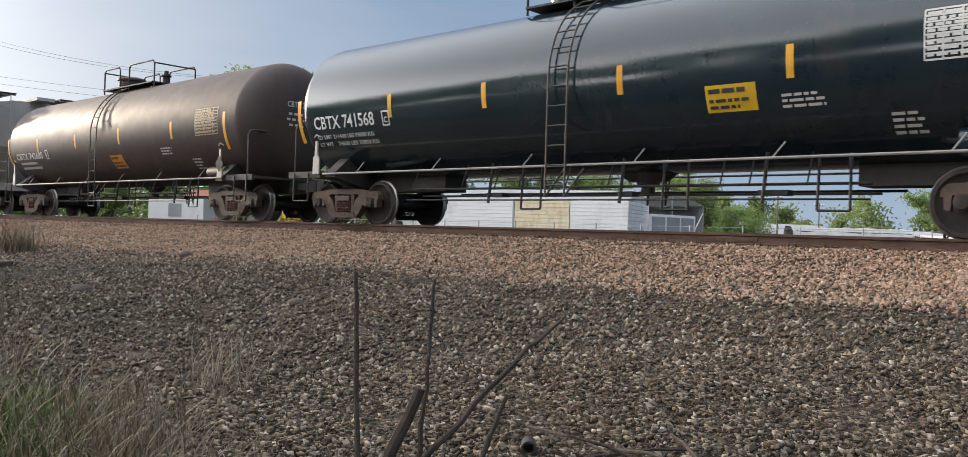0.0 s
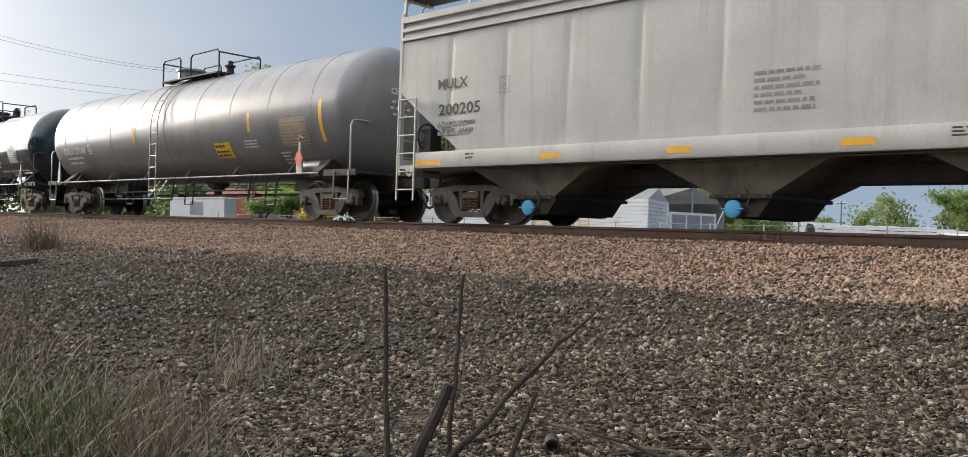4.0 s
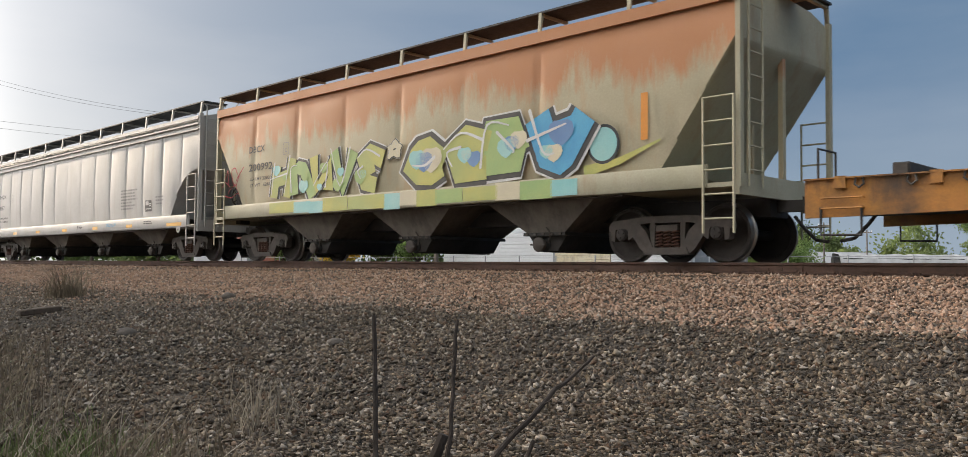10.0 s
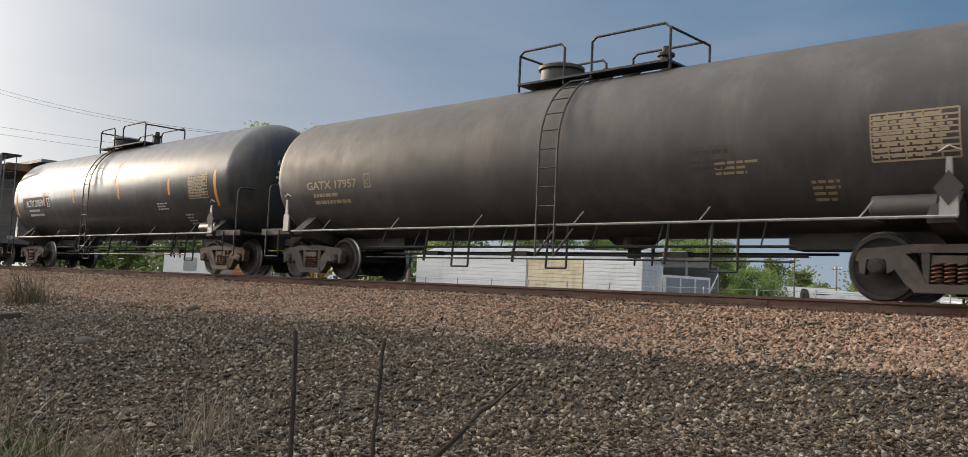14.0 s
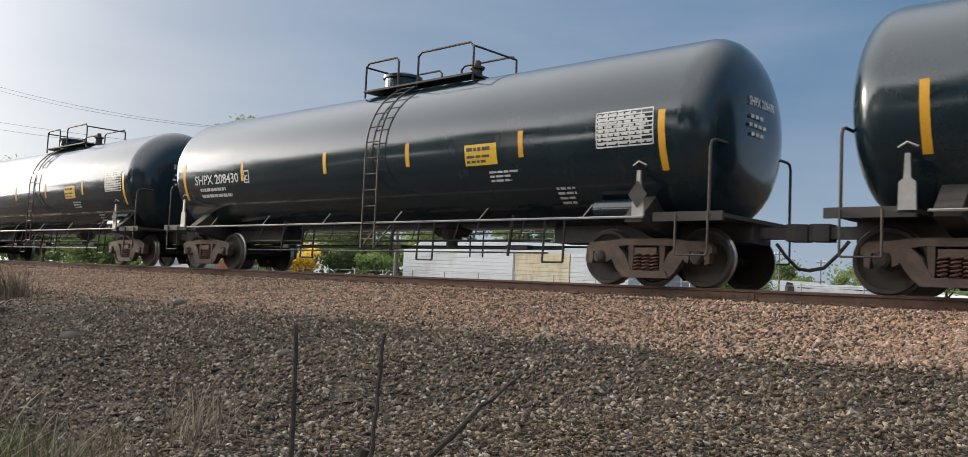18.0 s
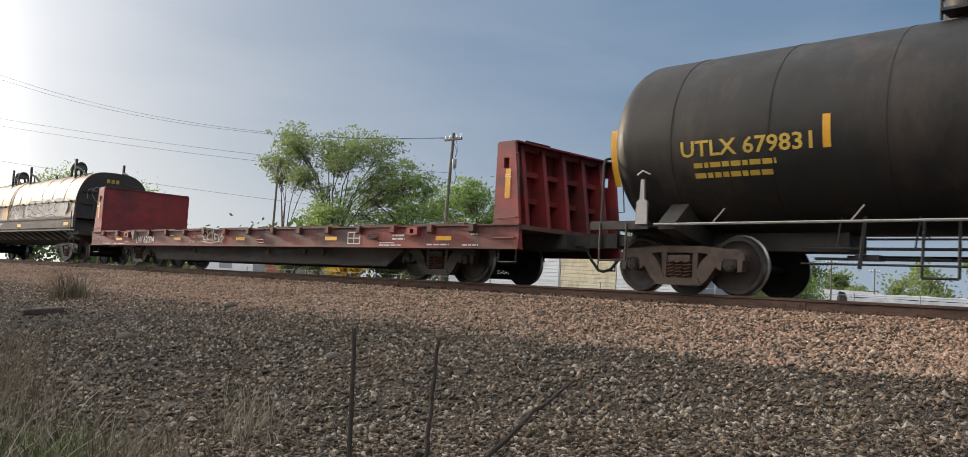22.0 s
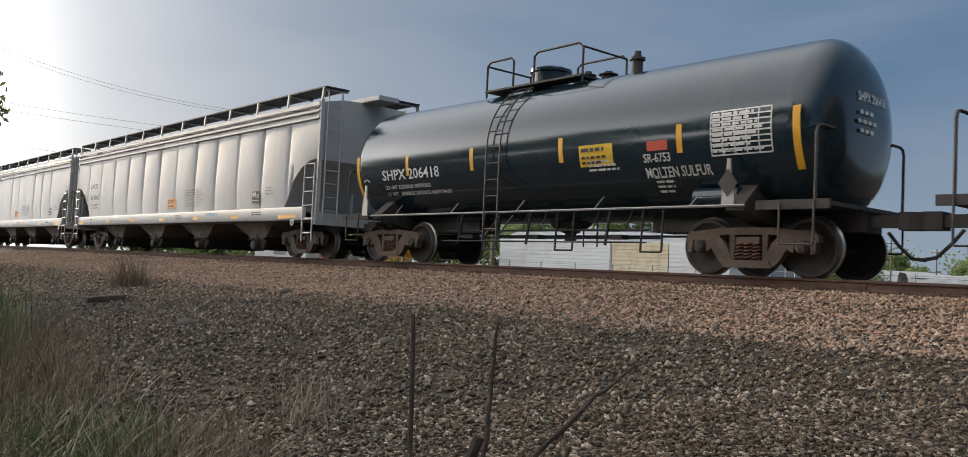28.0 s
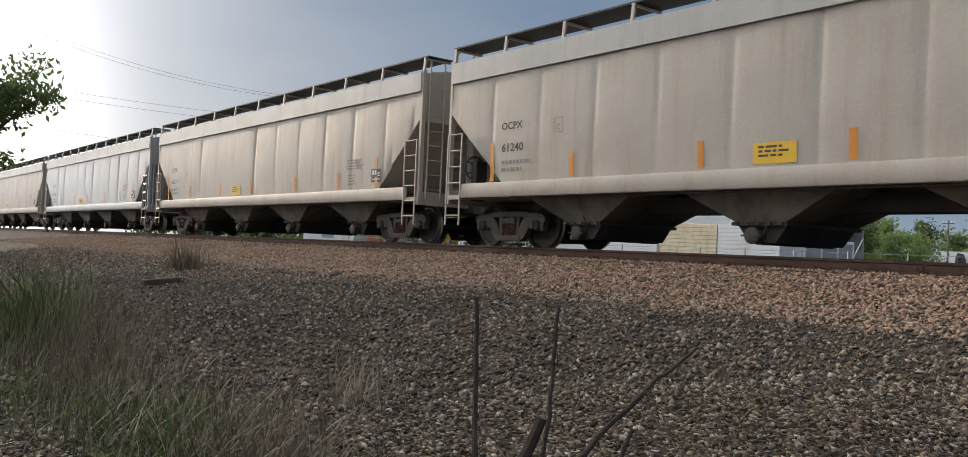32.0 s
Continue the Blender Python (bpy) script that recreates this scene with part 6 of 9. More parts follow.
def coil_car(label, length, paint, seed, split):
    """A coil car: trough frame with slanted walkway braces and rounded hoods with lifting brackets."""
    car = root("coil_car", label, "coil car", "cars of the train")
    half = length / 2
    e = half - 0.75
    bm = bmesh.new()
    bm_prism(bm, [(-1.45, 1.62), (-1.45, 1.2), (-0.7, 0.75), (0.7, 0.75), (1.45, 1.2), (1.45, 1.62)], 0, -e + 0.9, e - 0.9)
    part("trough", bm, M["coilside"], car)
    for sy in (-1, 1):
        bm = bmesh.new()
        y0, y1 = sorted((sy * 1.42, sy * 1.62))
        bm_box(bm, -e, e, y0, y1, 1.16, 1.21)
        part("walkway", bm, M["grate"], car)
        for k in range(18):
            x = -e + 1.2 + (2 * e - 2.4) * k / 17
            bm = bmesh.new()
            bm_prism(bm, [(sy * 1.58, 1.16), (sy * 1.5, 1.16), (sy * 1.0, 0.86), (sy * 1.0, 0.92)], 0, x - 0.2, x + 0.2)
            part("walkway_brace", bm, M["rod"], car)
        bm = bmesh.new()
        y0, y1 = sorted((sy * 1.45, sy * 1.50))
        bm_box(bm, -e + 0.5, e - 0.5, y0, y1, 1.28, 1.66)
        bm_box(bm, -e + 0.5, e - 0.5, y0 - 0.02, y1 + 0.02, 1.62, 1.68)
        part("side_sill", bm, M["coilside"], car)
    bm = bmesh.new()
    bm_box(bm, -half + 0.78, half - 0.78, -0.3, 0.3, 0.72, 1.02)
    for s in (1, -1):
        a, b = sorted((s * e, s * (e - 1.2)))
        bm_box(bm, a, b, -1.45, 1.45, 1.02, 1.16)
    part("centre_sill", bm, M["under"], car)
    segs = ((-e + 0.75, -0.6), (-0.5, e - 0.75)) if split else ((-e + 0.75, e - 0.75),)
    for i, (a, b) in enumerate(segs):
        bm = bmesh.new()
        sec = []
        for k in range(25):
            t = math.pi * k / 24
            sec.append((-1.40 * math.copysign(abs(math.cos(t)) ** 0.62, math.cos(t)), 1.95 + 1.53 * math.sin(t) ** 0.9))
        sec = [(-1.42, 1.66)] + sec + [(1.42, 1.66)]
        bm_prism(bm, sec, 0, a, b)
        for f in bm.faces:
            f.smooth = abs(f.normal.x) < 0.5
        bm_prism(bm, [(y * 0.985, 1.66 + (z - 1.66) * 0.99) for y, z in sec], 0, b, b + 0.02)
        # only faces towards +x take the dark material, all others the hood paint
        for f in bm.faces:
            f.material_index = 1 if f.normal.x > 0.9 else 0
        hood = part("hood", mesh_of(bm, "hood", M[paint], M["under"]), None, car, "rounded steel hood, weathered")
        for x in [a, b] + [a + (b - a) * k / 6 for k in range(1, 6)]:
            wide = 0.7 if split and i == 0 and x in (a, b) else 0.28 if x in (a, b) else 0.02
            out = [(y * 1.008, 1.66 + (z - 1.66) * 1.006) for y, z in sec]
            x0 = x if x == a else x - wide if x == b else x - wide / 2
            bm = bmesh.new()
            bm_prism(bm, out, 0, x0, x0 + wide)
            # right hood: its dark band at a stands in for the shaded gap between hoods
            part("hood_band", bm, M["coilyellow"] if wide > 0.5 else M["under"] if split and x == a else M[paint], hood)
        bm = bmesh.new()
        bm_tube(bm, [(a, -1.43, 2.28), (b, -1.43, 2.28)], 0.02, 6)
        for k in range(10):
            x = a + (b - a) * (k + 0.5) / 10
            bm_box(bm, x - 0.05, x + 0.05, -1.47, -1.38, 2.24, 2.32)
        part("latch_rod", bm, M["under"], hood)
        m = (a + b) / 2
        w = (b - a) * 0.34
        for s in (-1, 1):
            x = m + s * w - 0.35
            for sy in (-1, 1):
                bm = bmesh.new()
                bm_box(bm, x - 0.045, x + 0.045, 0.92 * sy - 0.04, 0.92 * sy + 0.04, 3.05, 4.02)
                bm_tube(bm, [(x, 0.92 * sy, 3.72), (x + 0.55, 0.88 * sy, 3.56), (x + 1.05, 0.85 * sy, 3.30)], 0.045, 6)
                bm_tube(bm, [(x + 0.42, 0.9 * sy, 3.6), (x + 0.5, 0.9 * sy, 3.25)], 0.03, 6)
                part("corner_guide", bm, M["under"], hood)
        bm = bmesh.new()
        bm_box(bm, m - 1.5, m + 1.5, -0.12, 0.12, 3.46, 3.62)
        part("ridge_beam", bm, M["under"], hood)
        bm = bmesh.new()
        for s in (-0.24, 0.24):
            pts = [(m + s, 0.2 * math.cos(t), 3.7 + 0.42 * math.sin(t) ** 0.5) for t in [math.pi * k / 10 for k in range(11)]]
            bm_tube(bm, [(m + s, 0.2, 3.5)] + pts + [(m + s, -0.2, 3.5)], 0.05, 6)
        bm_prism(bm, [(m - 0.34, 3.86), (m + 0.34, 3.86), (m + 0.26, 4.06), (m + 0.1, 4.13), (m - 0.1, 4.13), (m - 0.26, 4.06)], 1, -0.16, 0.16)
        part("lifting_bracket", bm, M["under"], hood)
        if split and i == 1:
            spray_cloud(car, a + 2.5, 1.74, 4.4, 0.62, M["spraysilver"], seed + 1, -1.43)
            spray_cloud(car, a + 1.0, 1.72, 0.9, 0.4, M["spraysilver"], seed + 4, -1.43)
            scrawl(car, a + 0.3, 1.74, 1.7, 0.5, M["spraysilver"], seed + 5, -1.44, 0.06, "ARL")
            scrawl(car, a + 0.35, 1.72, 1.9, 0.5, M["spraygrey"], seed + 6, -1.444, 0.04, "ERNT")
            scrawl(car, a + 2.6, 1.8, 3.6, 0.5, M["spraygrey"], seed + 2, -1.444, 0.055, "SOSCUS")
            for q, (x0, w2, h2) in enumerate(((2.6, 0.12, 0.34), (2.72, 0.5, 0.1), (3.2, 0.4, 0.12), (3.62, 0.35, 0.09))):
                bm = bmesh.new()
                bm.faces.new([bm.verts.new(p) for p in ((a + x0, -1.385, 2.42), (a + x0 + w2, -1.385, 2.42), (a + x0 + w2 + 0.08, -1.372 + 0.1 * h2, 2.42 + h2), (a + x0 + 0.08, -1.372 + 0.1 * h2, 2.42 + h2))])
                part("company_mark", bm, M["oplate"], hood)
        if split and i == 1:
            for k in (0, 1, 4, 7):
                bm = bmesh.new()
                ribbon(bm, [Vector((-1.05 + 2.0 * u, 1.75 + 1.15 * v)) for u, v in LOOPS[k]], 0.035, 0.02, 0.0)
                for v in bm.verts:
                    v.co = Vector((b + 0.026 + 0.0006 * k, v.co.x, v.co.z))
                part("scrawl", bm, M["spraysilver"], hood)
            for k in range(3):
                bm = bmesh.new()
                bm_box(bm, b + 0.022, b + 0.025, -0.32 + 0.17 * k, -0.2 + 0.17 * k, 3.08, 3.22)
                part("company_mark", bm, M["decal_yl"], hood)
            for z in (2.2, 2.65):
                bm = bmesh.new()
                bm_box(bm, b + 0.021, b + 0.07, -1.2, 1.2, z, z + 0.05)
                part("end_rib", bm, M["under"], hood)
        if split and i == 0:
            for k in range(3):
                bm = bmesh.new()
                x = m - 0.75 + 0.42 * k
                bm.faces.new([bm.verts.new(q) for q in ((x, -1.372, 2.5), (x + 0.36, -1.372, 2.5), (x + 0.40, -1.315, 2.72), (x + 0.04, -1.315, 2.72))])
                part("company_mark", bm, M["decal_yl"], hood)
    if not split:
        for x, z, w2, h2 in ((0.0, 2.75, 0.9, 0.16), (0.0, 2.5, 1.3, 0.10)):
            bm = bmesh.new()
            bm_box(bm, e - 0.725, e - 0.722, x - w2 / 2, x + w2 / 2, z, z + h2)
            part("end_mark", bm, M["rod"], car)
    lettering(car, "CSXT  496111" if split else "CSXT 493161", -6.2 if split else -5.2, 1.31, 1.95 if split else 1.2, 0.18, M["oplate" if split else "rod"], -1.506)
    bars(car, -2.0, 1.55, 1.4, 0.18, 2, M["decal"], -1.506, seed=seed)
    for x in (-e + 1.3, 1.4, e - 1.2):
        panel(car, "reflector", x, 1.42, 0.5, 0.12, M["stripe"], -1.507)
    for s in (1, -1):
        for sy in (-1, 1):
            bm = bmesh.new()
            x = sorted((s * e, s * (e - 0.42)))
            ladder_bm(bm, x[0], x[1], [(sy * 1.6, 0.38), (sy * 1.6, 1.2)], 0.33, 0.016)
            bm_tube(bm, [(x[0], sy * 1.6, 1.2), (x[0], sy * 1.6, 1.9), (x[1], sy * 1.6, 1.9), (x[1], sy * 1.6, 1.2)], 0.016, 6)
            part("ladder", bm, M["under"], car)
    ends(car, half, "under", 2.75 if split else 2.3, 2.95 if split else 2.3)
    return car

# bay paint: darker than the body for dust and for shade under the car
M["tanunder"] = mat("dusty_shaded_bay_paint", (0.14, 0.122, 0.10), (0.20, 0.172, 0.142), 0.7, 0, 2.0, 0.1, (0.05, 0.042, 0.035), 0.5, (2, 2, 1))
M["strap"] = mat("faded_webbing", (0.30, 0.27, 0.13), (0.38, 0.34, 0.18), 0.9, 0, 6.0, 0.1)
M["rodsteel"] = mat("worn_brake_rod", (0.22, 0.20, 0.18), (0.30, 0.27, 0.24), 0.6, 0.3, 6.0, 0.1)
M["deckwood"] = mat("deck_timber", (0.10, 0.05, 0.04), (0.15, 0.09, 0.07), 0.8, 0, 3.0, 0.2)
M["coilside"] = mat("rusty_dark_sill", (0.055, 0.05, 0.05), (0.10, 0.078, 0.062), 0.65, 0, 1.5, 0.1, (0.05, 0.04, 0.033), 0.5, (1.5, 1.5, 1))
M["soil"] = mat("gravelly_soil", (0.026, 0.019, 0.012), (0.05, 0.036, 0.022), 0.95, 0, 0.5, 0.9, (0.055, 0.047, 0.041), 0.5, (0.6, 0.6, 0.6), 22)
t = M["soil"].node_tree
vo = t.nodes.new("ShaderNodeTexVoronoi")
vo.inputs["Scale"].default_value = 55.0
co = t.nodes.new("ShaderNodeTexCoord")
t.links.new(co.outputs["Object"], vo.inputs["Vector"])
sp = t.nodes.new("ShaderNodeValToRGB")
for pos, c in ((0.0, (0.010, 0.0075, 0.005)), (0.35, (0.042, 0.03, 0.018)), (0.6, (0.085, 0.062, 0.038)), (0.8, (0.022, 0.018, 0.014)), (1.0, (0.16, 0.13, 0.09))):
    e = sp.color_ramp.elements.new(pos) if 0 < pos < 1 else sp.color_ramp.elements[0 if pos == 0 else -1]
    e.color = (*c, 1)
se = t.nodes.new("ShaderNodeSeparateColor")
t.links.new(vo.outputs["Color"], se.inputs["Color"])
t.links.new(se.outputs["Red"], sp.inputs["Fac"])
bs = t.nodes["Principled BSDF"]
old_col = bs.inputs["Base Color"].links[0].from_socket
mx = t.nodes.new("ShaderNodeMix")
mx.data_type = "RGBA"
mx.inputs["Factor"].default_value = 0.7
t.links.new(old_col, mx.inputs["A"])
t.links.new(sp.outputs["Color"], mx.inputs["B"])
t.links.new(mx.outputs["Result"], bs.inputs["Base Color"])
iv = t.nodes.new("ShaderNodeBump")
iv.invert = True
iv.inputs["Strength"].default_value, iv.inputs["Distance"].default_value = 1.0, 0.04
t.links.new(vo.outputs["Distance"], iv.inputs["Height"])
t.links.new(iv.outputs["Normal"], bs.inputs["Normal"])
M["stone"] = mat("ballast_stone", (0.27, 0.17, 0.11), (0.33, 0.23, 0.165), 0.85, 0, 0.35, 0.4, None, 0, island=[(0.08, 0.052, 0.037), (0.27, 0.165, 0.105), (0.42, 0.28, 0.195), (0.16, 0.10, 0.068), (0.50, 0.39, 0.30), (0.13, 0.075, 0.046), (0.34, 0.185, 0.115), (0.10, 0.075, 0.058)])
M["stone_dk"] = mat("mixed_ballast_stone", (0.04, 0.036, 0.034), (0.115, 0.08, 0.046), 0.85, 0, 0.4, 0.5, None, 0, island=[(0.010, 0.007, 0.005), (0.075, 0.05, 0.03), (0.125, 0.092, 0.06), (0.016, 0.013, 0.011), (0.105, 0.056, 0.03), (0.21, 0.17, 0.128), (0.014, 0.011, 0.009), (0.085, 0.066, 0.043), (0.045, 0.042, 0.039), (0.44, 0.385, 0.32), (0.05, 0.036, 0.022), (0.30, 0.25, 0.185), (0.17, 0.125, 0.075)], weight=0.85)
M["wood"] = mat("weathered_timber", (0.11, 0.09, 0.075), (0.17, 0.145, 0.12), 0.9, 0, 4.0, 0.4, (0.05, 0.043, 0.037), 0.4, (10, 10, 1))
M["tie"] = mat("creosoted_tie", (0.05, 0.042, 0.036), (0.09, 0.075, 0.062), 0.9, 0, 3.0, 0.4)
M["straw"] = mat("pale_straw", (0.30, 0.26, 0.19), (0.40, 0.35, 0.27), 0.8, 0, 2.0, 0.0, island=[(0.17, 0.135, 0.09), (0.40, 0.35, 0.27), (0.10, 0.075, 0.05), (0.27, 0.22, 0.155), (0.13, 0.10, 0.068)])
M["boulder"] = mat("grey_brown_rock", (0.06, 0.052, 0.044), (0.10, 0.085, 0.07), 0.9, 0, 6.0, 0.6)
M["drygrass"] = mat("dry_grass", (0.17, 0.13, 0.09), (0.26, 0.20, 0.14), 0.8, 0, 2.0, 0.0, island=[(0.06, 0.045, 0.028), (0.17, 0.135, 0.085), (0.10, 0.078, 0.048), (0.27, 0.22, 0.15)])
M["grass"] = mat("green_grass", (0.09, 0.12, 0.035), (0.14, 0.17, 0.055), 0.7, 0, 2.0, 0.0, island=[(0.035, 0.055, 0.014), (0.11, 0.145, 0.036), (0.07, 0.10, 0.024)])
M["bark"] = mat("bark", (0.06, 0.045, 0.035), (0.11, 0.085, 0.065), 0.9, 0, 6.0, 0.5)
M["twig"] = mat("dead_stem", (0.028, 0.021, 0.017), (0.055, 0.041, 0.032), 0.85, 0, 14.0, 0.3)


def leaf_mat(name, cols):
    m = mat(name, cols[0], cols[1], 0.55, 0, 1.0, 0.0, island=cols)
    b = m.node_tree.nodes["Principled BSDF"]
    b.inputs["Transmission Weight"].default_value = 0.0
    b.inputs["Subsurface Weight"].default_value = 0.0
    t = m.node_tree
    tr = t.nodes.new("ShaderNodeBsdfTranslucent")
    tr.inputs["Color"].default_value = (*[min(1, c * 1.7) for c in cols[1]], 1)
    ad = t.nodes.new("ShaderNodeMixShader")
    ad.inputs["Fac"].default_value = 0.5
    t.links.new(b.outputs["BSDF"], ad.inputs[1])
    t.links.new(tr.outputs["BSDF"], ad.inputs[2])
    t.links.new(ad.outputs["Shader"], t.nodes["Material Output"].inputs["Surface"])
    return m


M["leaf"] = leaf_mat("spring_leaves", [(0.08, 0.13, 0.035), (0.15, 0.215, 0.065), (0.11, 0.17, 0.045), (0.21, 0.275, 0.10)])
M["leaf_olive"] = leaf_mat("olive_leaves", [(0.075, 0.105, 0.036), (0.13, 0.17, 0.06), (0.10, 0.14, 0.048), (0.17, 0.21, 0.085)])
M["leaf_dk"] = leaf_mat("dark_leaves", [(0.03, 0.055, 0.018), (0.06, 0.09, 0.028), (0.045, 0.07, 0.022), (0.08, 0.11, 0.035)])
M["blossom"] = leaf_mat("yellow_blossom", [(0.55, 0.36, 0.03), (0.65, 0.45, 0.05), (0.5, 0.22, 0.03), (0.3, 0.34, 0.06)])
M["white_sheet"] = mat("white_sheet_metal", (0.72, 0.72, 0.71), (0.8, 0.8, 0.79), 0.4, 0, 0.5, 0.03, (0.55, 0.52, 0.48), 0.3, (1, 1, 0.4))
M["buff_sheet"] = mat("stained_sheet_metal", (0.72, 0.60, 0.38), (0.76, 0.68, 0.5), 0.45, 0, 1.0, 0.03, (0.4, 0.32, 0.22), 0.4, (3, 3, 1.5))
M["grey_sheet"] = mat("galvanised_sheet", (0.30, 0.31, 0.32), (0.38, 0.39, 0.40), 0.45, 0.4, 1.0, 0.05)
M["roofing"] = mat("grey_roofing", (0.33, 0.33, 0.33), (0.42, 0.42, 0.41), 0.7, 0, 1.0, 0.1)
M["tarp"] = mat("grey_tarpaulin", (0.42, 0.42, 0.41), (0.52, 0.52, 0.51), 0.6, 0, 1.2, 0.2, (0.25, 0.24, 0.22), 0.4, (1, 1, 1))
M["brick"] = mat("red_brown_steel", (0.30, 0.10, 0.06), (0.24, 0.085, 0.055), 0.7, 0, 1.0, 0.1)
M["wire"] = mat("black_wire", (0.02, 0.02, 0.02), (0.03, 0.03, 0.03), 0.6, 0, 1.0, 0.0)
M["glass"] = mat("dark_glass", (0.02, 0.025, 0.03), (0.03, 0.035, 0.04), 0.08, 0, 1.0, 0.0)


# ---- ground ----
def gz(x, y):
    """Height of the ground: crown of the track bed, its shoulder, the long slope to the lineside, level land behind."""
    if y < -1.55:
        d = -1.55 - y
        z = -0.20 - 0.118 * d if d < 10.5 else -0.20 - 0.118 * 10.5 - 0.01 * min(d - 10.5, 30)
    elif y < 1.55:
        z = -0.20
    else:
        z = max(-0.75, -0.20 - 0.2 * (y - 1.55))
    if -16 < y < -1.7 and -70 < x < 12:
        z += 0.05 * noise.noise(Vector((x * 0.35, y * 0.35, 0.0))) + 0.022 * noise.noise(Vector((x * 1.7, y * 1.7, 3.0)))
    return z


xs = [-2500, -900, -400, -200, -120] + [-90 + 2 * i for i in range(25)] + [-40 + 0.4 * i for i in range(125)] + [12, 20, 40, 90, 200, 600, 2500]
ys = [-2500, -600, -150, -60, -30, -22, -18] + [-15.5 + 0.35 * i for i in range(40)] + [-1.55, -1.2, 1.2, 1.55, 2.5, 3.5, 4.5, 6, 10, 20, 35, 60, 100, 200, 600, 2500]
verts = [(x, y, gz(x, y)) for y in ys for x in xs]
nx = len(xs)
faces = [(j * nx + i, j * nx + i + 1, (j + 1) * nx + i + 1, (j + 1) * nx + i) for j in range(len(ys) - 1) for i in range(nx - 1)]
me = bpy.data.meshes.new("ground")
me.from_pydata(verts, [], faces)
me.materials.append(M["soil"])
me.polygons.foreach_set("use_smooth", [True] * len(faces))
tagged(new("ground", me), "gravelly lineside ground sloping down from the track", "ground", kind="structure")

# loose ballast: real stones, thick near the track shoulder and over the slope to the lineside
def stone_shape(sub):
    if sub:
        v = [(x, y, z) for x in (-0.8, 0.8) for y in (-0.8, 0.8) for z in (-0.7, 0.7)]
        quads = ((0, 1, 3, 2), (4, 6, 7, 5), (0, 4, 5, 1), (2, 3, 7, 6), (0, 2, 6, 4), (1, 5, 7, 3))
        f = [t for q in quads for t in ((q[0], q[1], q[2]), (q[0], q[2], q[3]))]
    else:
        v = [(1, 0, 0), (-1, 0, 0), (0, 1, 0), (0, -1, 0), (0.2, 0.1, 1), (0, 0, -1)]
        f = [(0, 2, 4), (2, 1, 4), (1, 3, 4), (3, 0, 4), (2, 0, 5), (1, 2, 5), (3, 1, 5), (0, 3, 5)]
    return np.array(v, float), np.array(f)


def scatter(name, count, place, size, material, label, sub=False, flat=(0.4, 0.8), grow=0.0, skew=2.4):
    rng = np.random.RandomState(11 + count)
    pts = place(rng, count)
    pts = pts[(pts[:, 1] < -0.93)]
    n = len(pts)
    IV, IF = stone_shape(sub)
    far = 1 + grow * np.hypot(pts[:, 0], pts[:, 1] + 13.0)[:, None, None]
    sz = size[0] + (size[1] - size[0]) * rng.uniform(0, 1, (n, 1, 1)) ** skew * far
    sh = IV[None] * rng.uniform(0.55, 1.2, (n, len(IV), 1)) * rng.uniform(0.8, 1.2, (n, len(IV), 3)) * sz * rng.uniform([0.8, 0.7, flat[0]], [1.35, 1.1, flat[1]], (n, 1, 3))
    a, tl = rng.uniform(0, 6.283, n), rng.uniform(-0.5, 0.5, (n, 1))
    c, s = np.cos(a)[:, None], np.sin(a)[:, None]
    x = sh[:, :, 0] * c - sh[:, :, 1] * s
    y = sh[:, :, 0] * s + sh[:, :, 1] * c
    z = sh[:, :, 2] + tl * x
    h = np.array([gz(p[0], p[1]) for p in pts])
    co = np.stack([x + pts[:, 0:1], y + pts[:, 1:2], z + (h + sz[:, 0, 0] * rng.uniform(0.05, 0.6, n))[:, None]], -1).reshape(-1, 3)
    fc = (IF[None] + (np.arange(n) * len(IV))[:, None, None]).reshape(-1, 3)
    me = bpy.data.meshes.new(name)
    me.vertices.add(len(co))
    me.vertices.foreach_set("co", co.ravel())
    me.loops.add(len(fc) * 3)
    me.loops.foreach_set("vertex_index", fc.ravel().astype(np.int32))
    me.polygons.add(len(fc))
    me.polygons.foreach_set("loop_start", np.arange(0, len(fc) * 3, 3, dtype=np.int32))
    me.polygons.foreach_set("use_smooth", np.repeat(rng.uniform(0, 1, n) < 0.6, len(IF)))
    me.update()
    me.validate()
    me.materials.append(material)
    return tagged(new(name, me), label, "ballast", kind="stuff")


def shoulder(rng, n):
    """Along the track bed, from the rail down the shoulder."""
    x = -1.2 - 46 * rng.uniform(0, 1, n) ** 1.5
    y = -0.95 - 4.5 * rng.uniform(0, 1, n) ** 0.85 + rng.normal(0, 0.12, n)
    return np.stack([x, y], 1)


def fan(r0, r1, a0, a1, y1):
    """Evenly over a ring of the slope, as far as the shoulder."""
    def f(rng, n):
        r = np.maximum(np.sqrt(rng.uniform(r0 * r0, r1 * r1, n)), r0 + np.abs(rng.normal(0, 0.35, n)))
        a = np.radians(rng.uniform(a0, a1, n))
        p = np.stack([0.2 - r * np.sin(a), -13.0 + r * np.cos(a)], 1)
        return p[p[:, 1] < y1 + rng.normal(0, 0.35, n)]
    return f


def upper(rng, n):
    """Over the slope further up the line."""
    return np.stack([rng.uniform(-34, -9, n), rng.uniform(-11.0, -4.8, n)], 1)


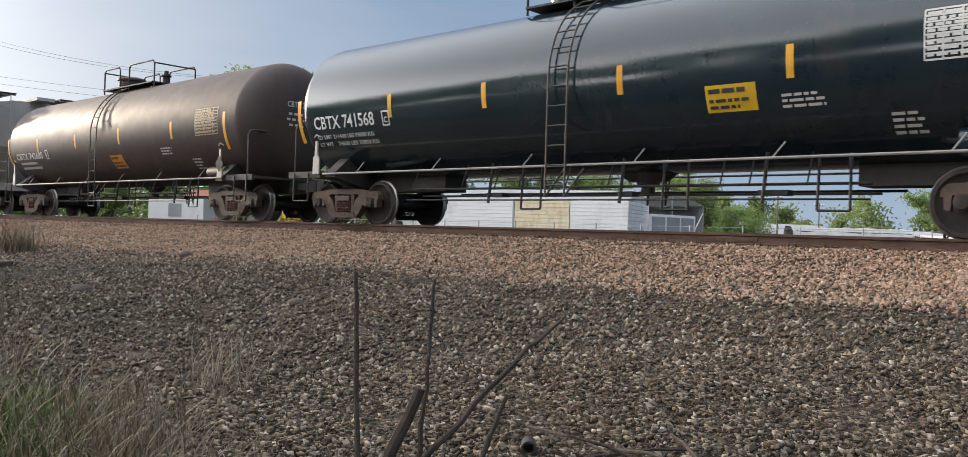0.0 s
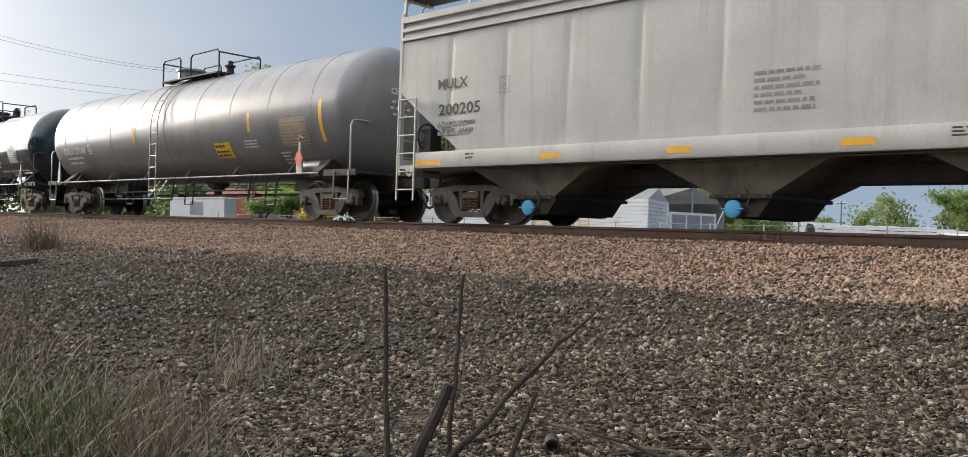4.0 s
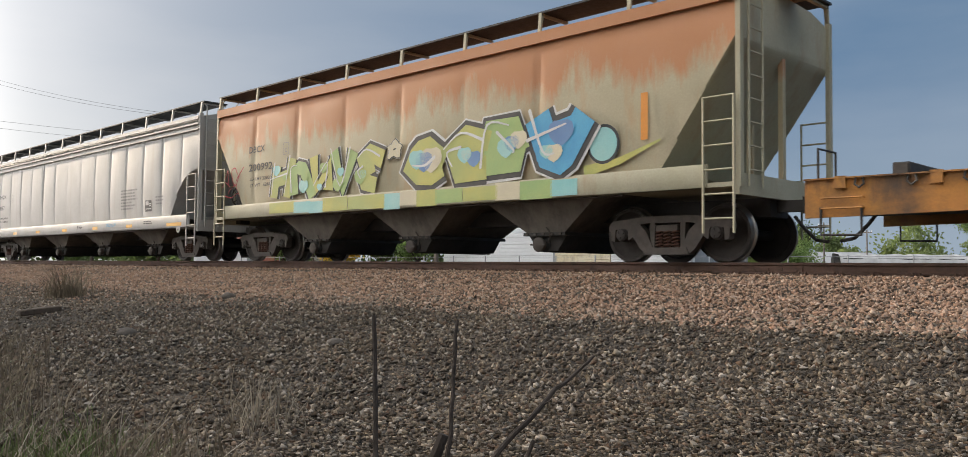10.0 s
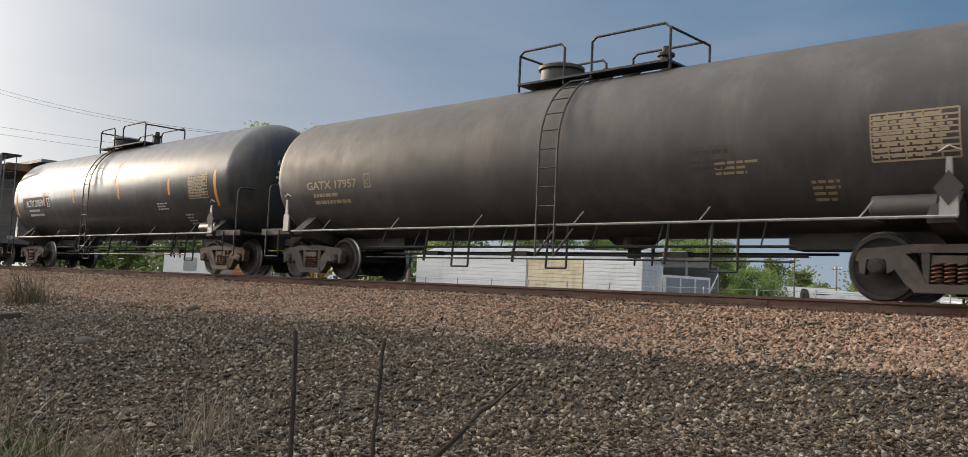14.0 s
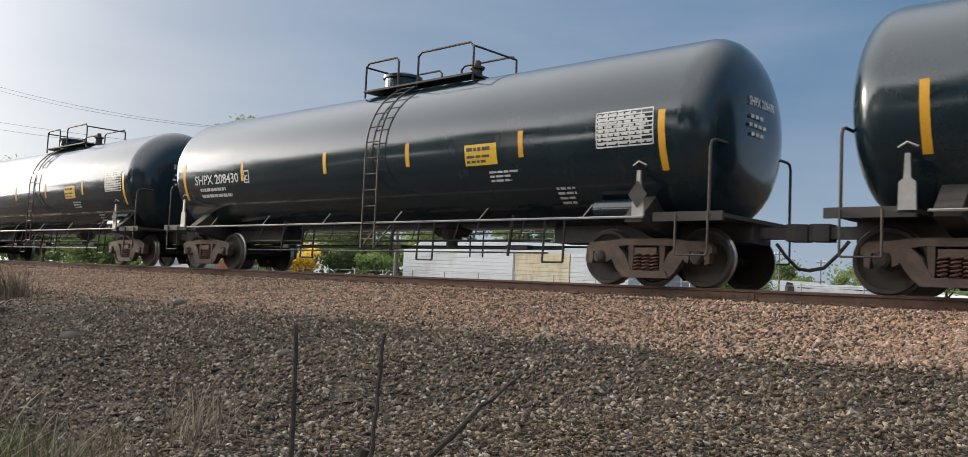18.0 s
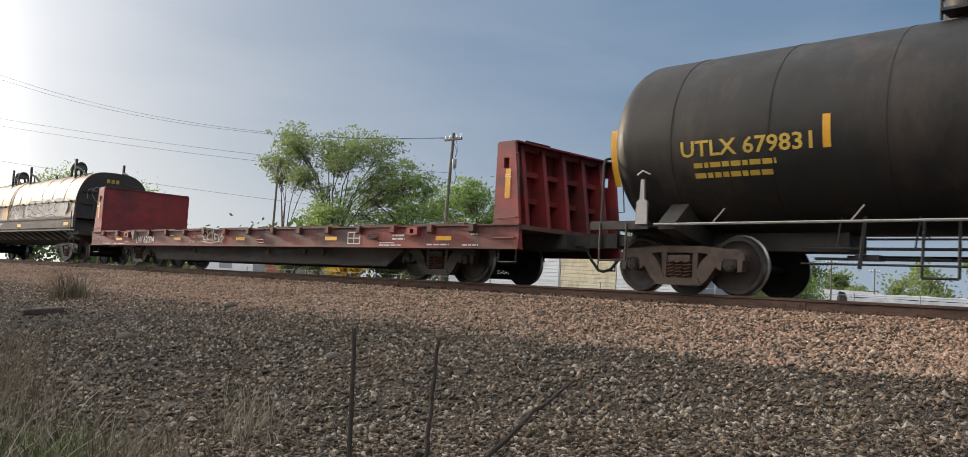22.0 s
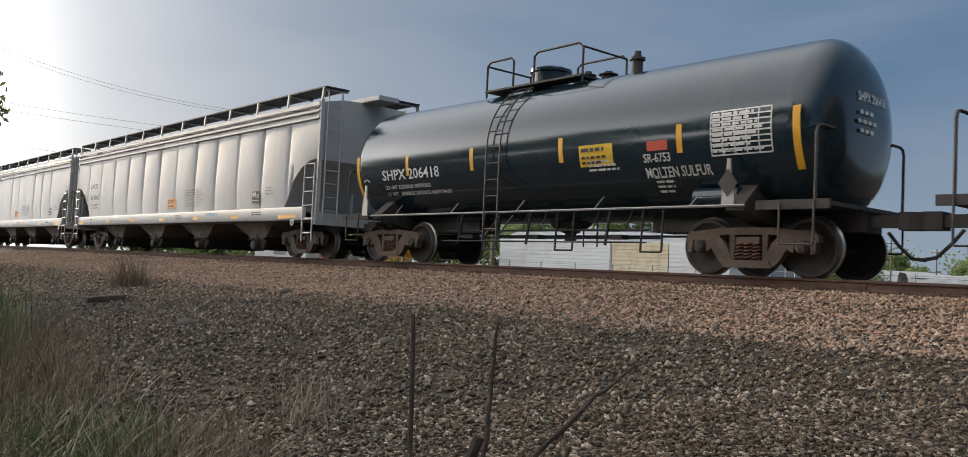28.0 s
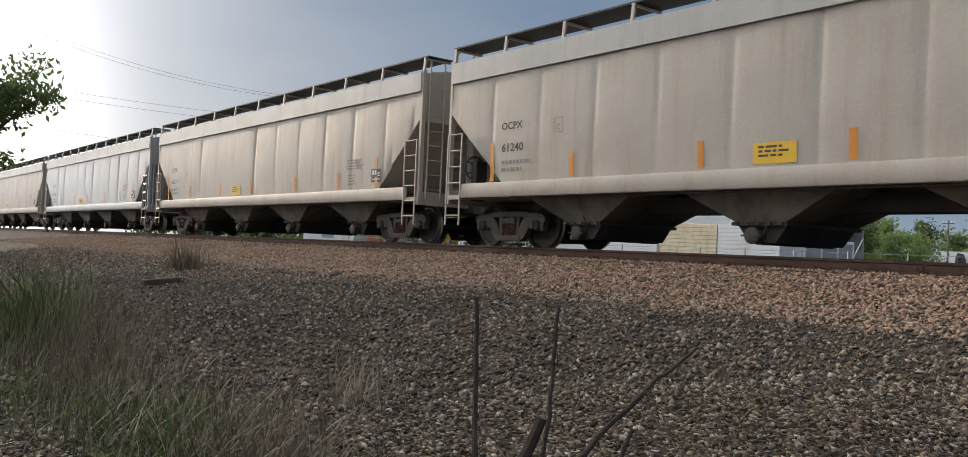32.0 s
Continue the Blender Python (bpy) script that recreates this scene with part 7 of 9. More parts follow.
def around(rng, n):
    """Thinly over the rest of the lineside, all round."""
    return np.stack([rng.uniform(-9, 11, n), -4.8 - 11.0 * rng.uniform(0, 1, n)], 1)


def shoulder_on(rng, n):
    """The shoulder on down the line."""
    return np.stack([rng.uniform(-2.5, 12, n), -0.95 - 4.3 * rng.uniform(0, 1, n)], 1)


def spill(rng, n):
    """Thinning out below the shoulder, further up the line; partly there to lighten the slope like haze."""
    return np.stack([-10 - 26 * rng.uniform(0, 1, n), -4.6 - np.abs(rng.normal(0, 1.1, n))], 1)


scatter("ballast_shoulder", 66000, shoulder, (0.015, 0.034), M["stone"], "tan and pinkish crushed stone ballast along the rail", flat=(0.6, 1.0), grow=0.012)
scatter("ballast_spill", 9000, spill, (0.012, 0.03), M["stone"], "tan ballast stones spilled down the slope, partly standing in for haze", flat=(0.6, 1.0), grow=0.012)
scatter("ballast_upper", 30000, upper, (0.012, 0.036), M["stone_dk"], "dark stones over the slope further up the line", flat=(0.7, 1.1))
scatter("ballast_around", 24000, around, (0.006, 0.024), M["stone_dk"], "scattered stones on the lineside ground", flat=(0.7, 1.1))
scatter("ballast_shoulder", 12000, shoulder_on, (0.016, 0.036), M["stone"], "tan crushed stone ballast down the line", flat=(0.6, 1.0))
scatter("ballast_slope", 90000, fan(5.6, 14.0, 6, 84, -4.9), (0.007, 0.03), M["stone_dk"], "dark mixed stones strewn over the sloping ground", flat=(0.7, 1.1), grow=0.02, skew=2.2)
scatter("ballast_near", 60000, fan(3.3, 6.3, 8, 86, -4.9), (0.0045, 0.021), M["stone_dk"], "brown and grey stones strewn over the lineside", True, (0.6, 1.0), skew=2.4)


# ---- track ----
def rail_profile(y):
    return [(y - 0.07, -0.172), (y + 0.07, -0.172), (y + 0.07, -0.16), (y + 0.012, -0.135), (y + 0.009, -0.05), (y + 0.036, -0.038), (y + 0.036, -0.006), (y + 0.028, 0.0),
            (y - 0.028, 0.0), (y - 0.036, -0.006), (y - 0.036, -0.038), (y - 0.009, -0.05), (y - 0.012, -0.135), (y - 0.07, -0.16)]


track = tagged(new("railway_track"), "rusty single railway track on crushed stone ballast", "track", kind="structure")
for y in (-0.755, 0.755):
    bm = bmesh.new()
    cuts = [-700, -60, -5.8, 33.0, 300]
    for a, b in zip(cuts, cuts[1:]):
        bm_prism(bm, rail_profile(y), 0, a + 0.004, b - 0.004)
    for f in bm.faces:
        if f.normal.z > 0.9 and f.calc_center_median().z > -0.004:
            f.material_index = 1
    part("rail", mesh_of(bm, "rail", M["rail"], M["railtop"]), None, track, "rust-brown steel rail with a worn head")
    for xj in (-5.8, -60.0):
        bm = bmesh.new()
        for s in (-1, 1):
            y0, y1 = sorted((y + s * 0.012, y + s * 0.04))
            bm_box(bm, xj - 0.42, xj + 0.42, y0, y1, -0.14, -0.055)
            for k in range(4):
                bm_lathe(bm, [(y1 if s > 0 else y0, 0.018), ((y1 if s > 0 else y0) + 0.02 * s, 0.018)], 1, 6, (xj - 0.33 + 0.22 * k, 0, -0.1))
        part("joint_bar", bm, M["rail"], track)
bm = bmesh.new()
bm_box(bm, -0.11, 0.11, -1.3, 1.3, -0.35, -0.178)
TIE = mesh_of(bm, "tie", M["tie"])
bm = bmesh.new()
bm_box(bm, -0.09, 0.09, -0.17, 0.17, -0.18, -0.165)
for px, py in ((-0.05, -0.09), (0.05, 0.09), (0.05, -0.09), (-0.05, 0.09)):
    bm_box(bm, px - 0.014, px + 0.014, py - 0.02, py + 0.02, -0.165, -0.135)
PLATE = mesh_of(bm, "tie_plate", M["rail"])
for k in range(110):
    x = 4.0 - 0.52 * k
    t = part("tie", TIE, None, track)
    t.location = (x, 0, 0)
    for y in (-0.755, 0.755):
        p = part("tie_plate", PLATE, None, t)
        p.location = (0, y, 0)


# ---- lineside: stems, grass, litter ----
def stem(pts, r0, r1, label, name="dead_weed"):
    bm = bmesh.new()
    rng = random.Random(int(abs(pts[0][0]) * 1000))
    fine = []
    for a, b in zip(pts, pts[1:]):
        a, b = Vector(a), Vector(b)
        for k in range(7):
            j = Vector((rng.uniform(-1, 1), rng.uniform(-1, 1), rng.uniform(-1, 1))) * 0.0035
            fine.append(a.lerp(b, k / 7) + j)
    fine.append(Vector(pts[-1]))
    bm_tube(bm, fine, r0 * 1.3, 7, taper=r1 * 1.3)
    for k in range(4, len(fine) - 1, 5):
        bm_tube(bm, [fine[k], fine[k] + Vector((rng.uniform(-0.02, 0.02), rng.uniform(-0.01, 0.01), 0.012))], r1 * 1.2, 5, taper=0.0008)
    return thing(name, bm, M["twig"], label, "plant stem")


TWIG_A = (-1.02, -12.03, -0.188)
TWIG_B = (-1.04, -11.81, -0.206)
stem([(-0.90, -12.12, -1.43), (-0.93, -12.09, -0.85), (-0.965, -12.06, -0.5), TWIG_A], 0.0062, 0.0028, "thin dead upright stem in the lineside gravel")
stem([(-1.0, -11.90, -1.42), (-1.0, -11.89, -0.75), (-1.02, -11.85, -0.45), TWIG_B], 0.0055, 0.0026, "thin dead stem beside the forked one")
stem([(-1.02, -11.92, -1.42), (-0.98, -11.90, -0.55), (-0.90, -11.72, -0.36), (-0.87, -11.60, -0.275)], 0.0068, 0.0022, "dead stem leaning out with a fine tip")
stem([(-1.10, -11.98, -1.42), (-1.06, -11.94, -0.62), (-1.0, -11.88, -0.41)], 0.0135, 0.008, "short broken grey stalk")
stem([(-0.92, -11.86, -1.40), (-0.92, -11.82, -0.6), (-0.885, -11.76, -0.42)], 0.0075, 0.003, "short broken dead stem")


def blades(name, count, place, height, material, label, lean=0.5, width=0.006):
    rng = random.Random(count)
    vs, fs = [], []
    for _ in range(count):
        x, y, k = place(rng)
        h = rng.uniform(*height) * k
        a, l = rng.uniform(0, 6.283), rng.uniform(0.05, lean) * h * rng.choice((0.5, 1.0, 1.6))
        h *= rng.choice((0.35, 0.6, 0.8, 1.0, 1.15))
        dx, dy = math.cos(a) * l, math.sin(a) * l
        w = width * rng.uniform(0.6, 1.3)
        ox, oy = w * math.sin(a + 0.9), -w * math.cos(a + 0.9)
        z = gz(x, y) - 0.02
        b = len(vs)
        droop = rng.uniform(0.5, 1.0)
        for u in (0, 0.35, 0.7, 1.0):
            zz = z + h * (u - 0.35 * (1 - droop) * u * u)
            q = 1 - u * 0.7
            vs += [(x + dx * u ** 2 - ox * q, y + dy * u ** 2 - oy * q, zz), (x + dx * u ** 2 + ox * q, y + dy * u ** 2 + oy * q, zz)]
        for j in range(3):
            fs.append((b + 2 * j, b + 2 * j + 1, b + 2 * j + 3, b + 2 * j + 2))
    me = bpy.data.meshes.new(name)
    me.from_pydata(vs, [], fs)
    me.materials.append(material)
    return tagged(new(name, me), label, "grass", kind="stuff")


def clump(centres):
    def f(rng):
        cx, cy, sx, sy, k = rng.choice(centres)
        return rng.gauss(cx, sx), rng.gauss(cy, sy), k
    return f


blades("dry_grass", 1900, clump([(-4.2, -11.0, 0.34, 0.2, 0.75), (-4.8, -10.8, 0.4, 0.22, 0.7), (-9.2, -10.6, 0.8, 0.35, 1.1), (-7.6, -11.0, 0.6, 0.35, 0.95), (-11.5, -10.2, 0.9, 0.4, 1.2)]),
       (0.2, 0.5), M["drygrass"], "tall dry straw-coloured grass beside the gravel", 0.7, 0.0055)
blades("tall_grass", 420, clump([(-6.3, -11.3, 0.45, 0.25, 1.0), (-7.6, -11.0, 0.6, 0.3, 1.1), (-9.0, -10.9, 0.7, 0.3, 1.2)]), (0.4, 0.8), M["drygrass"], "tall thin dead grass stalks", 0.4, 0.004)
blades("leafy_weeds", 900, clump([(-10.2, -10.95, 0.35, 0.2, 1.0), (-11.3, -10.7, 0.45, 0.25, 1.2)]), (0.25, 0.8), M["grass"], "patch of green leafy weeds in the dead grass", 0.6, 0.011)
blades("straw", 900, clump([(-4.3, -10.95, 0.45, 0.22, 0.8), (-5.1, -11.2, 0.5, 0.25, 0.85), (-6.8, -11.0, 0.7, 0.35, 0.9)]),
       (0.14, 0.42), M["straw"], "pale broken straw tangled in the grass", 0.9, 0.0062)
blades("grass_tuft", 130, clump([(-5.35, -9.7, 0.2, 0.12, 0.8), (-5.0, -9.9, 0.15, 0.1, 0.7)]), (0.2, 0.5), M["straw"], "small tuft of dry straw in the gravel", 0.8, 0.006)
blades("green_grass", 2300, clump([(-5.0, -11.3, 0.32, 0.2, 0.8), (-5.3, -11.0, 0.4, 0.22, 0.7), (-4.7, -11.1, 0.3, 0.2, 0.6), (-5.6, -11.3, 0.5, 0.28, 0.8), (-6.8, -11.5, 0.6, 0.3, 0.95), (-9.5, -11.3, 1.0, 0.4, 1.2), (-12.8, -10.8, 0.6, 0.4, 1.5)]), (0.14, 0.36), M["grass"], "fresh green grass among the dry stalks", 1.0, 0.006)
blades("fallen_straw", 520, lambda r: (r.uniform(-6.5, -1.2), r.uniform(-11.2, -8.8), 0.5), (0.05, 0.16), M["straw"], "broken straw lying on the gravel", 3.0, 0.003)
blades("grass_tuft", 420, clump([(-18.2, -6.5, 0.24, 0.2, 1.0)]), (0.3, 0.7), M["drygrass"], "withered tuft beside an old timber", 0.6, 0.009)
blades("sparse_grass", 900, lambda r: (r.uniform(-22, -3), r.uniform(-10.5, -6.5), 0.5), (0.06, 0.22), M["drygrass"], "scattered dry blades in the gravel", 1.2, 0.003)

bm = bmesh.new()
bm_box(bm, -0.34, 0.34, -0.06, 0.06, -0.05, 0.05)
bmesh.ops.bevel(bm, geom=bm.edges[:], offset=0.018, segments=1, affect="EDGES")
old = thing("old_timber", bm, M["bark"], "old grey timber lying on the gravel", "timber")
old.matrix_basis = pose(-14.95, -8.05, gz(-14.95, -8.05) + 0.07, 0, -5, 98)
for k, (x, y, s) in enumerate(((-10.55, -8.47, 0.13), (-7.2, -7.7, 0.10), (-13.3, -5.6, 0.12))):
    bm = bmesh.new()
    bmesh.ops.create_icosphere(bm, subdivisions=2, radius=s)
    for v in bm.verts:
        v.co *= 1 + 0.25 * noise.noise(v.co * 6 + Vector((k, 0, 0)))
        v.co.z *= 0.6
    b = thing("boulder", bm, M["boulder"], "large grey stone on the slope", "stone")
    b.location = (x, y, gz(x, y) + s * 0.2)
bm = bmesh.new()
bm_lathe(bm, [(0.08, 0.014), (0.08, 0.036), (0.0, 0.038), (0.0, 0.027), (0.05, 0.025)], 1, 18)
pipe = thing("pipe_end", bm, M["dark"], "short black pipe stub lying in the gravel", "pipe")
pipe.matrix_basis = pose(-2.41, -9.78, gz(-2.41, -9.78) + 0.04, 8, 0, 40)
rng = random.Random(5)
for k in range(7):
    bm = bmesh.new()
    a = Vector((rng.uniform(-0.3, 0.3), rng.uniform(-0.12, 0.12), 0.02 + 0.008 * k))
    d = Vector((rng.uniform(-0.4, 0.4), rng.uniform(-0.15, 0.15), rng.uniform(-0.01, 0.06)))
    bm_tube(bm, [a - d, a + d * 0.2 + Vector((0, 0, 0.02)), a + d], 0.012, 6, taper=0.006)
    st = thing("dead_branch", bm, M["twig"], "dead stick lying on the stones", "stick")
    st.location = (-2.0, -9.6, gz(-2.0, -9.6) + 0.02)


# ---- trees ----
def tree(x, y, height, spread, seed, leaves=2600, leaf=0.22, lean=(0, 0), trunk_r=None, low=0.3, material="leaf", label="broad green tree in spring leaf behind the line", airy=1.0, base=None, fork=0.36, lobes=0, clusters=0):
    rng = random.Random(seed)
    t = root("tree", label, "tree")
    z0 = gz(x, y) if base is None else base
    t.location = (x, y, z0)
    r0 = trunk_r or height * 0.022
    bm = bmesh.new()
    tips = []

    def limb(p, d, length, r, depth):
        pts = [p]
        q = p.copy()
        dd = d.copy()
        for _ in range(4):
            dd = (dd + Vector((rng.uniform(-0.2, 0.2), rng.uniform(-0.2, 0.2), rng.uniform(-0.02, 0.16)))).normalized()
            q = q + dd * length / 4
            pts.append(q.copy())
        bm_tube(bm, pts, r, 6 if depth < 2 else 4, taper=r * 0.5)
        if depth >= (1 if low < 0.3 else 2):
            tips.extend(pts[2:])
        if depth < 3:
            for _ in range(4 if depth else 6):
                a = rng.uniform(0, 6.283)
                o = Vector((math.cos(a), math.sin(a), rng.uniform(0.25, 1.1) if depth == 0 else rng.uniform(-0.2, 0.7))).normalized()
                k = rng.uniform(0.45, 1.0)
                limb(pts[0].lerp(pts[-1], k) if depth else pts[1 + int(k * 3)], (dd * 0.35 + o).normalized(), length * rng.uniform(0.5, 0.72), r * 0.48, depth + 1)

    limb(Vector((0, 0, -0.1)), Vector((lean[0], lean[1], 1)).normalized(), height * fork, r0, 0)
    for k in range(lobes):
        a, u, v = rng.uniform(0, 6.283), rng.uniform(0.25, 0.82), rng.uniform(-0.8, 0.75)
        rad = spread * 0.5 * u * math.sqrt(1 - v * v)
        c = Vector((rad * math.cos(a), rad * math.sin(a), height * (0.56 + 0.38 * v)))
        s = Vector((0, 0, max(height * 0.18, c.z * 0.55)))
        bm_tube(bm, [s, s.lerp(c, 0.5) + Vector((0, 0, 0.05 * height)), c], r0 * 0.4, 5, taper=r0 * 0.1)
        tips.extend([c + Vector((rng.gauss(0, 1), rng.gauss(0, 1), rng.gauss(0, 0.7))) * spread * 0.07 for _ in range(60)])
    mx = max(max(abs(p.x), abs(p.y)) for p in tips)
    mz = max(p.z for p in tips)
    sx, sz = spread / 2 / mx, height * 0.97 / mz
    for v in bm.verts:
        v.co.x *= 1 + (sx - 1) * min(1, v.co.z / (height * 0.3)) if v.co.z > 0 else 1
        v.co.y *= 1 + (sx - 1) * min(1, v.co.z / (height * 0.3)) if v.co.z > 0 else 1
        v.co.z *= sz
    part("trunk", bm, M["bark"], t)
    tips = [Vector((p.x * sx, p.y * sx, p.z * sz)) for p in tips]
    if clusters:
        high = [p for p in tips if p.z > height * 0.3] or tips
        tips = [rng.choice(high) for _ in range(clusters)]
        sizes = {tuple(p): rng.uniform(0.55, 1.35) for p in tips}
    vs, fs = [], []
    for _ in range(leaves):
        p = rng.choice(tips)
        s = leaf * rng.uniform(0.5, 1.2)
        g = spread * 0.055 * airy * (sizes[tuple(p)] if clusters else 1.0)
        c = p + Vector((rng.gauss(0, g), rng.gauss(0, g), rng.gauss(0, g * 0.8)))
        if c.z < height * low * 0.6:
            continue
        u = Vector((rng.uniform(-1, 1), rng.uniform(-1, 1), rng.uniform(-1, 1))).normalized()
        w = u.cross(Vector((rng.uniform(-1, 1), rng.uniform(-1, 1), rng.uniform(-1, 1)))).normalized()
        b = len(vs)
        vs += [c - u * s, c + w * s * 0.45, c + u * s, c - w * s * 0.45]
        fs.append((b, b + 1, b + 2, b + 3))
    me = bpy.data.meshes.new("crown")
    me.from_pydata([tuple(v) for v in vs], [], fs)
    me.materials.append(M[material])
    part("crown", me, None, t, "crown of many small leaves")
    return t


def lobed_tree(x, y, lobes, seed, per, leaf, material, label, deep=2.0, open_=0.35, trunk=0.14):
    """A tree whose crown is a few leafy masses (dx, height, radius), each a limb with many sprays of leaves."""
    rng = random.Random(seed)
    t = root("tree", label, "tree")
    t.location = (x, y, -0.7)
    bm = bmesh.new()
    vs, fs = [], []
    fork = Vector((0, 0, 0.27 * max(z for _, z, _ in lobes)))
    bm_tube(bm, [Vector((0, 0, -0.1)), fork * 0.5 + Vector((0.08, 0, 0)), fork], trunk, 8, taper=trunk * 0.75)
    for dx, h, r in lobes:
        c = Vector((dx, rng.uniform(-deep, deep), h))
        m = fork.lerp(c, 0.5) + Vector((-dx * 0.12, rng.uniform(-0.3, 0.3), 0.1 * h))
        bm_tube(bm, [fork, fork.lerp(m, 0.5) + Vector((rng.uniform(-0.2, 0.2), 0, 0.1)), m, m.lerp(c, 0.5) + Vector((rng.uniform(-0.25, 0.25), 0, 0.1)), c], trunk * 0.4, 6, taper=0.02)
        n = int(34 * r * r) + 14
        for k in range(n):
            d = Vector((rng.gauss(0, 1), rng.gauss(0, 1), rng.gauss(0, 1))).normalized()
            q = c + Vector((d.x * 1.35, d.y * 1.35, d.z)) * r * (rng.uniform(open_, 1.12))
            if k % 2 == 0:
                bm_tube(bm, [m.lerp(c, rng.uniform(0.4, 1.0)), m.lerp(q, 0.6) + Vector((0, 0, 0.1)), q], 0.022, 3, taper=0.006)
            g = rng.uniform(0.10, 0.24)
            for _ in range(int(per * rng.uniform(0.5, 1.4))):
                p = q + Vector((rng.gauss(0, g * 1.8), rng.gauss(0, g * 1.8), rng.gauss(0, g * 0.75)))
                sz = leaf * rng.uniform(0.6, 1.25)
                u = Vector((rng.uniform(-1, 1), rng.uniform(-1, 1), rng.uniform(-1, 0.6))).normalized()
                w = u.cross(Vector((rng.uniform(-1, 1), rng.uniform(-1, 1), rng.uniform(-1, 1)))).normalized()
                b = len(vs)
                vs += [p - u * sz, p + w * sz * 0.5, p + u * sz, p - w * sz * 0.5]
                fs.append((b, b + 1, b + 2, b + 3))
    part("trunk", bm, M["bark"], t)
    me = bpy.data.meshes.new("crown")
    me.from_pydata([tuple(v) for v in vs], [], fs)
    me.materials.append(M[material])
    part("crown", me, None, t, "crown of many small leaves")
    return t


lobed_tree(-53.0, 24.0, ((-4.8, 11.4, 1.2), (-1.1, 11.1, 1.4), (2.3, 10.6, 1.2), (4.2, 9.8, 0.9), (-2.4, 9.9, 1.1), (0.7, 9.4, 1.3), (3.6, 8.9, 1.2), (6.0, 8.6, 1.0), (2.0, 8.0, 1.0), (5.2, 7.6, 1.1), (-1.0, 8.1, 0.7), (0.3, 10.4, 1.2), (-3.3, 10.8, 1.1), (-0.2, 7.0, 0.7), (3.4, 6.8, 0.9)),
           3, 15, 0.115, "leaf_olive", "tall spreading tree with airy spring leaves", 2.4, 0.2)
lobed_tree(-58.4, 23.0, ((-3.2, 9.8, 0.75), (-0.7, 9.3, 0.95), (1.3, 8.5, 1.05), (3.2, 8.0, 0.85), (0.8, 9.7, 0.75), (-1.9, 8.5, 0.6)), 5, 14, 0.11, "leaf_olive", "thin leaning tree grown up beside a pole", 1.2, 0.2, 0.1)
lobed_tree(-47.6, 27.0, ((-0.1, 8.4, 1.1), (1.3, 7.6, 0.95), (-1.6, 7.5, 1.35), (-4.4, 7.0, 1.3), (-3.1, 6.2, 1.5), (0.0, 6.2, 1.5), (1.7, 5.8, 1.0), (-5.4, 5.8, 1.3), (-2.0, 4.4, 1.6), (0.8, 4.2, 1.5), (-4.4, 4.0, 1.5), (1.6, 2.8, 1.2), (-1.2, 2.4, 1.4)),
           4, 15, 0.12, "leaf", "bright green bushy tree", 2.2)
lobed_tree(-51.3, 22.5, ((-0.4, 5.6, 1.1), (-1.7, 5.1, 1.0), (1.3, 5.0, 1.1), (-0.6, 3.8, 1.3), (1.2, 3.2, 1.2), (-2.0, 3.0, 1.1)), 9, 19, 0.11, "leaf", "pale green bushy tree under the tall one", 1.2, trunk=0.09)
lobed_tree(-50.6, 37.0, ((-3.5, 8.1, 1.3), (-1.1, 8.7, 1.1), (-0.2, 7.9, 1.4), (1.8, 7.2, 1.3), (3.3, 6.8, 1.0), (-2.6, 6.8, 1.6), (0.6, 6.3, 1.6), (2.6, 5.4, 1.3), (-3.8, 5.4, 1.4), (-1.0, 4.8, 1.6), (1.4, 4.0, 1.4)),
           6, 15, 0.15, "leaf", "broad green tree in spring leaf behind the line", 2.4)
lobed_tree(-55.0, 52.5, ((-3.2, 8.6, 1.2), (-0.5, 9.1, 1.4), (1.3, 8.7, 1.3), (-1.3, 7.8, 1.6), (2.6, 7.9, 1.0), (0.8, 6.8, 1.6), (-3.0, 6.6, 1.5), (2.6, 6.0, 1.2), (-0.6, 5.4, 1.5)),
           7, 11, 0.19, "leaf", "broad green tree in spring leaf behind the line", 2.4)
tree(-50.0, 57.0, 8.6, 5.0, 17, 4500, 0.16, airy=1.1, clusters=50, lobes=8)
tree(-54.0, 67.5, 9.8, 9.0, 8, 5500, 0.18, airy=1.1, clusters=50, lobes=10)
tree(-48.5, 72.0, 9.0, 8.0, 18, 5000, 0.18, airy=1.1, clusters=50, lobes=8)
tree(-76.5, 16.0, 9.2, 11.0, 10, 19000, 0.14, low=0.1, lobes=26, airy=1.0, clusters=90, label="rounded grey-green tree beside the line")
tree(-71.5, 19.5, 6.6, 6.0, 20, 6000, 0.15, low=0.1, airy=0.75, lobes=10)
tree(-11.8, 35.5, 3.5, 3.6, 11, 7000, 0.09, low=0.05, airy=0.8, label="leafy shrub thicket behind the line")
tree(-8.2, 34.0, 3.6, 5.0, 12, 9000, 0.09, low=0.05, airy=0.8, label="leafy shrub thicket behind the line")
tree(-28.0, -9.4, 6.4, 5.0, 13, 5200, 0.12, (-0.1, 0.0), 0.1, 0.55, "leaf_dk", "dark lineside tree against the bright sky", 0.8)
tree(-31.2, 46.0, 5.5, 5.4, 14, 9000, 0.11, low=0.05, lobes=12, airy=0.7, material="leaf_olive", label="round green tree behind the carport")
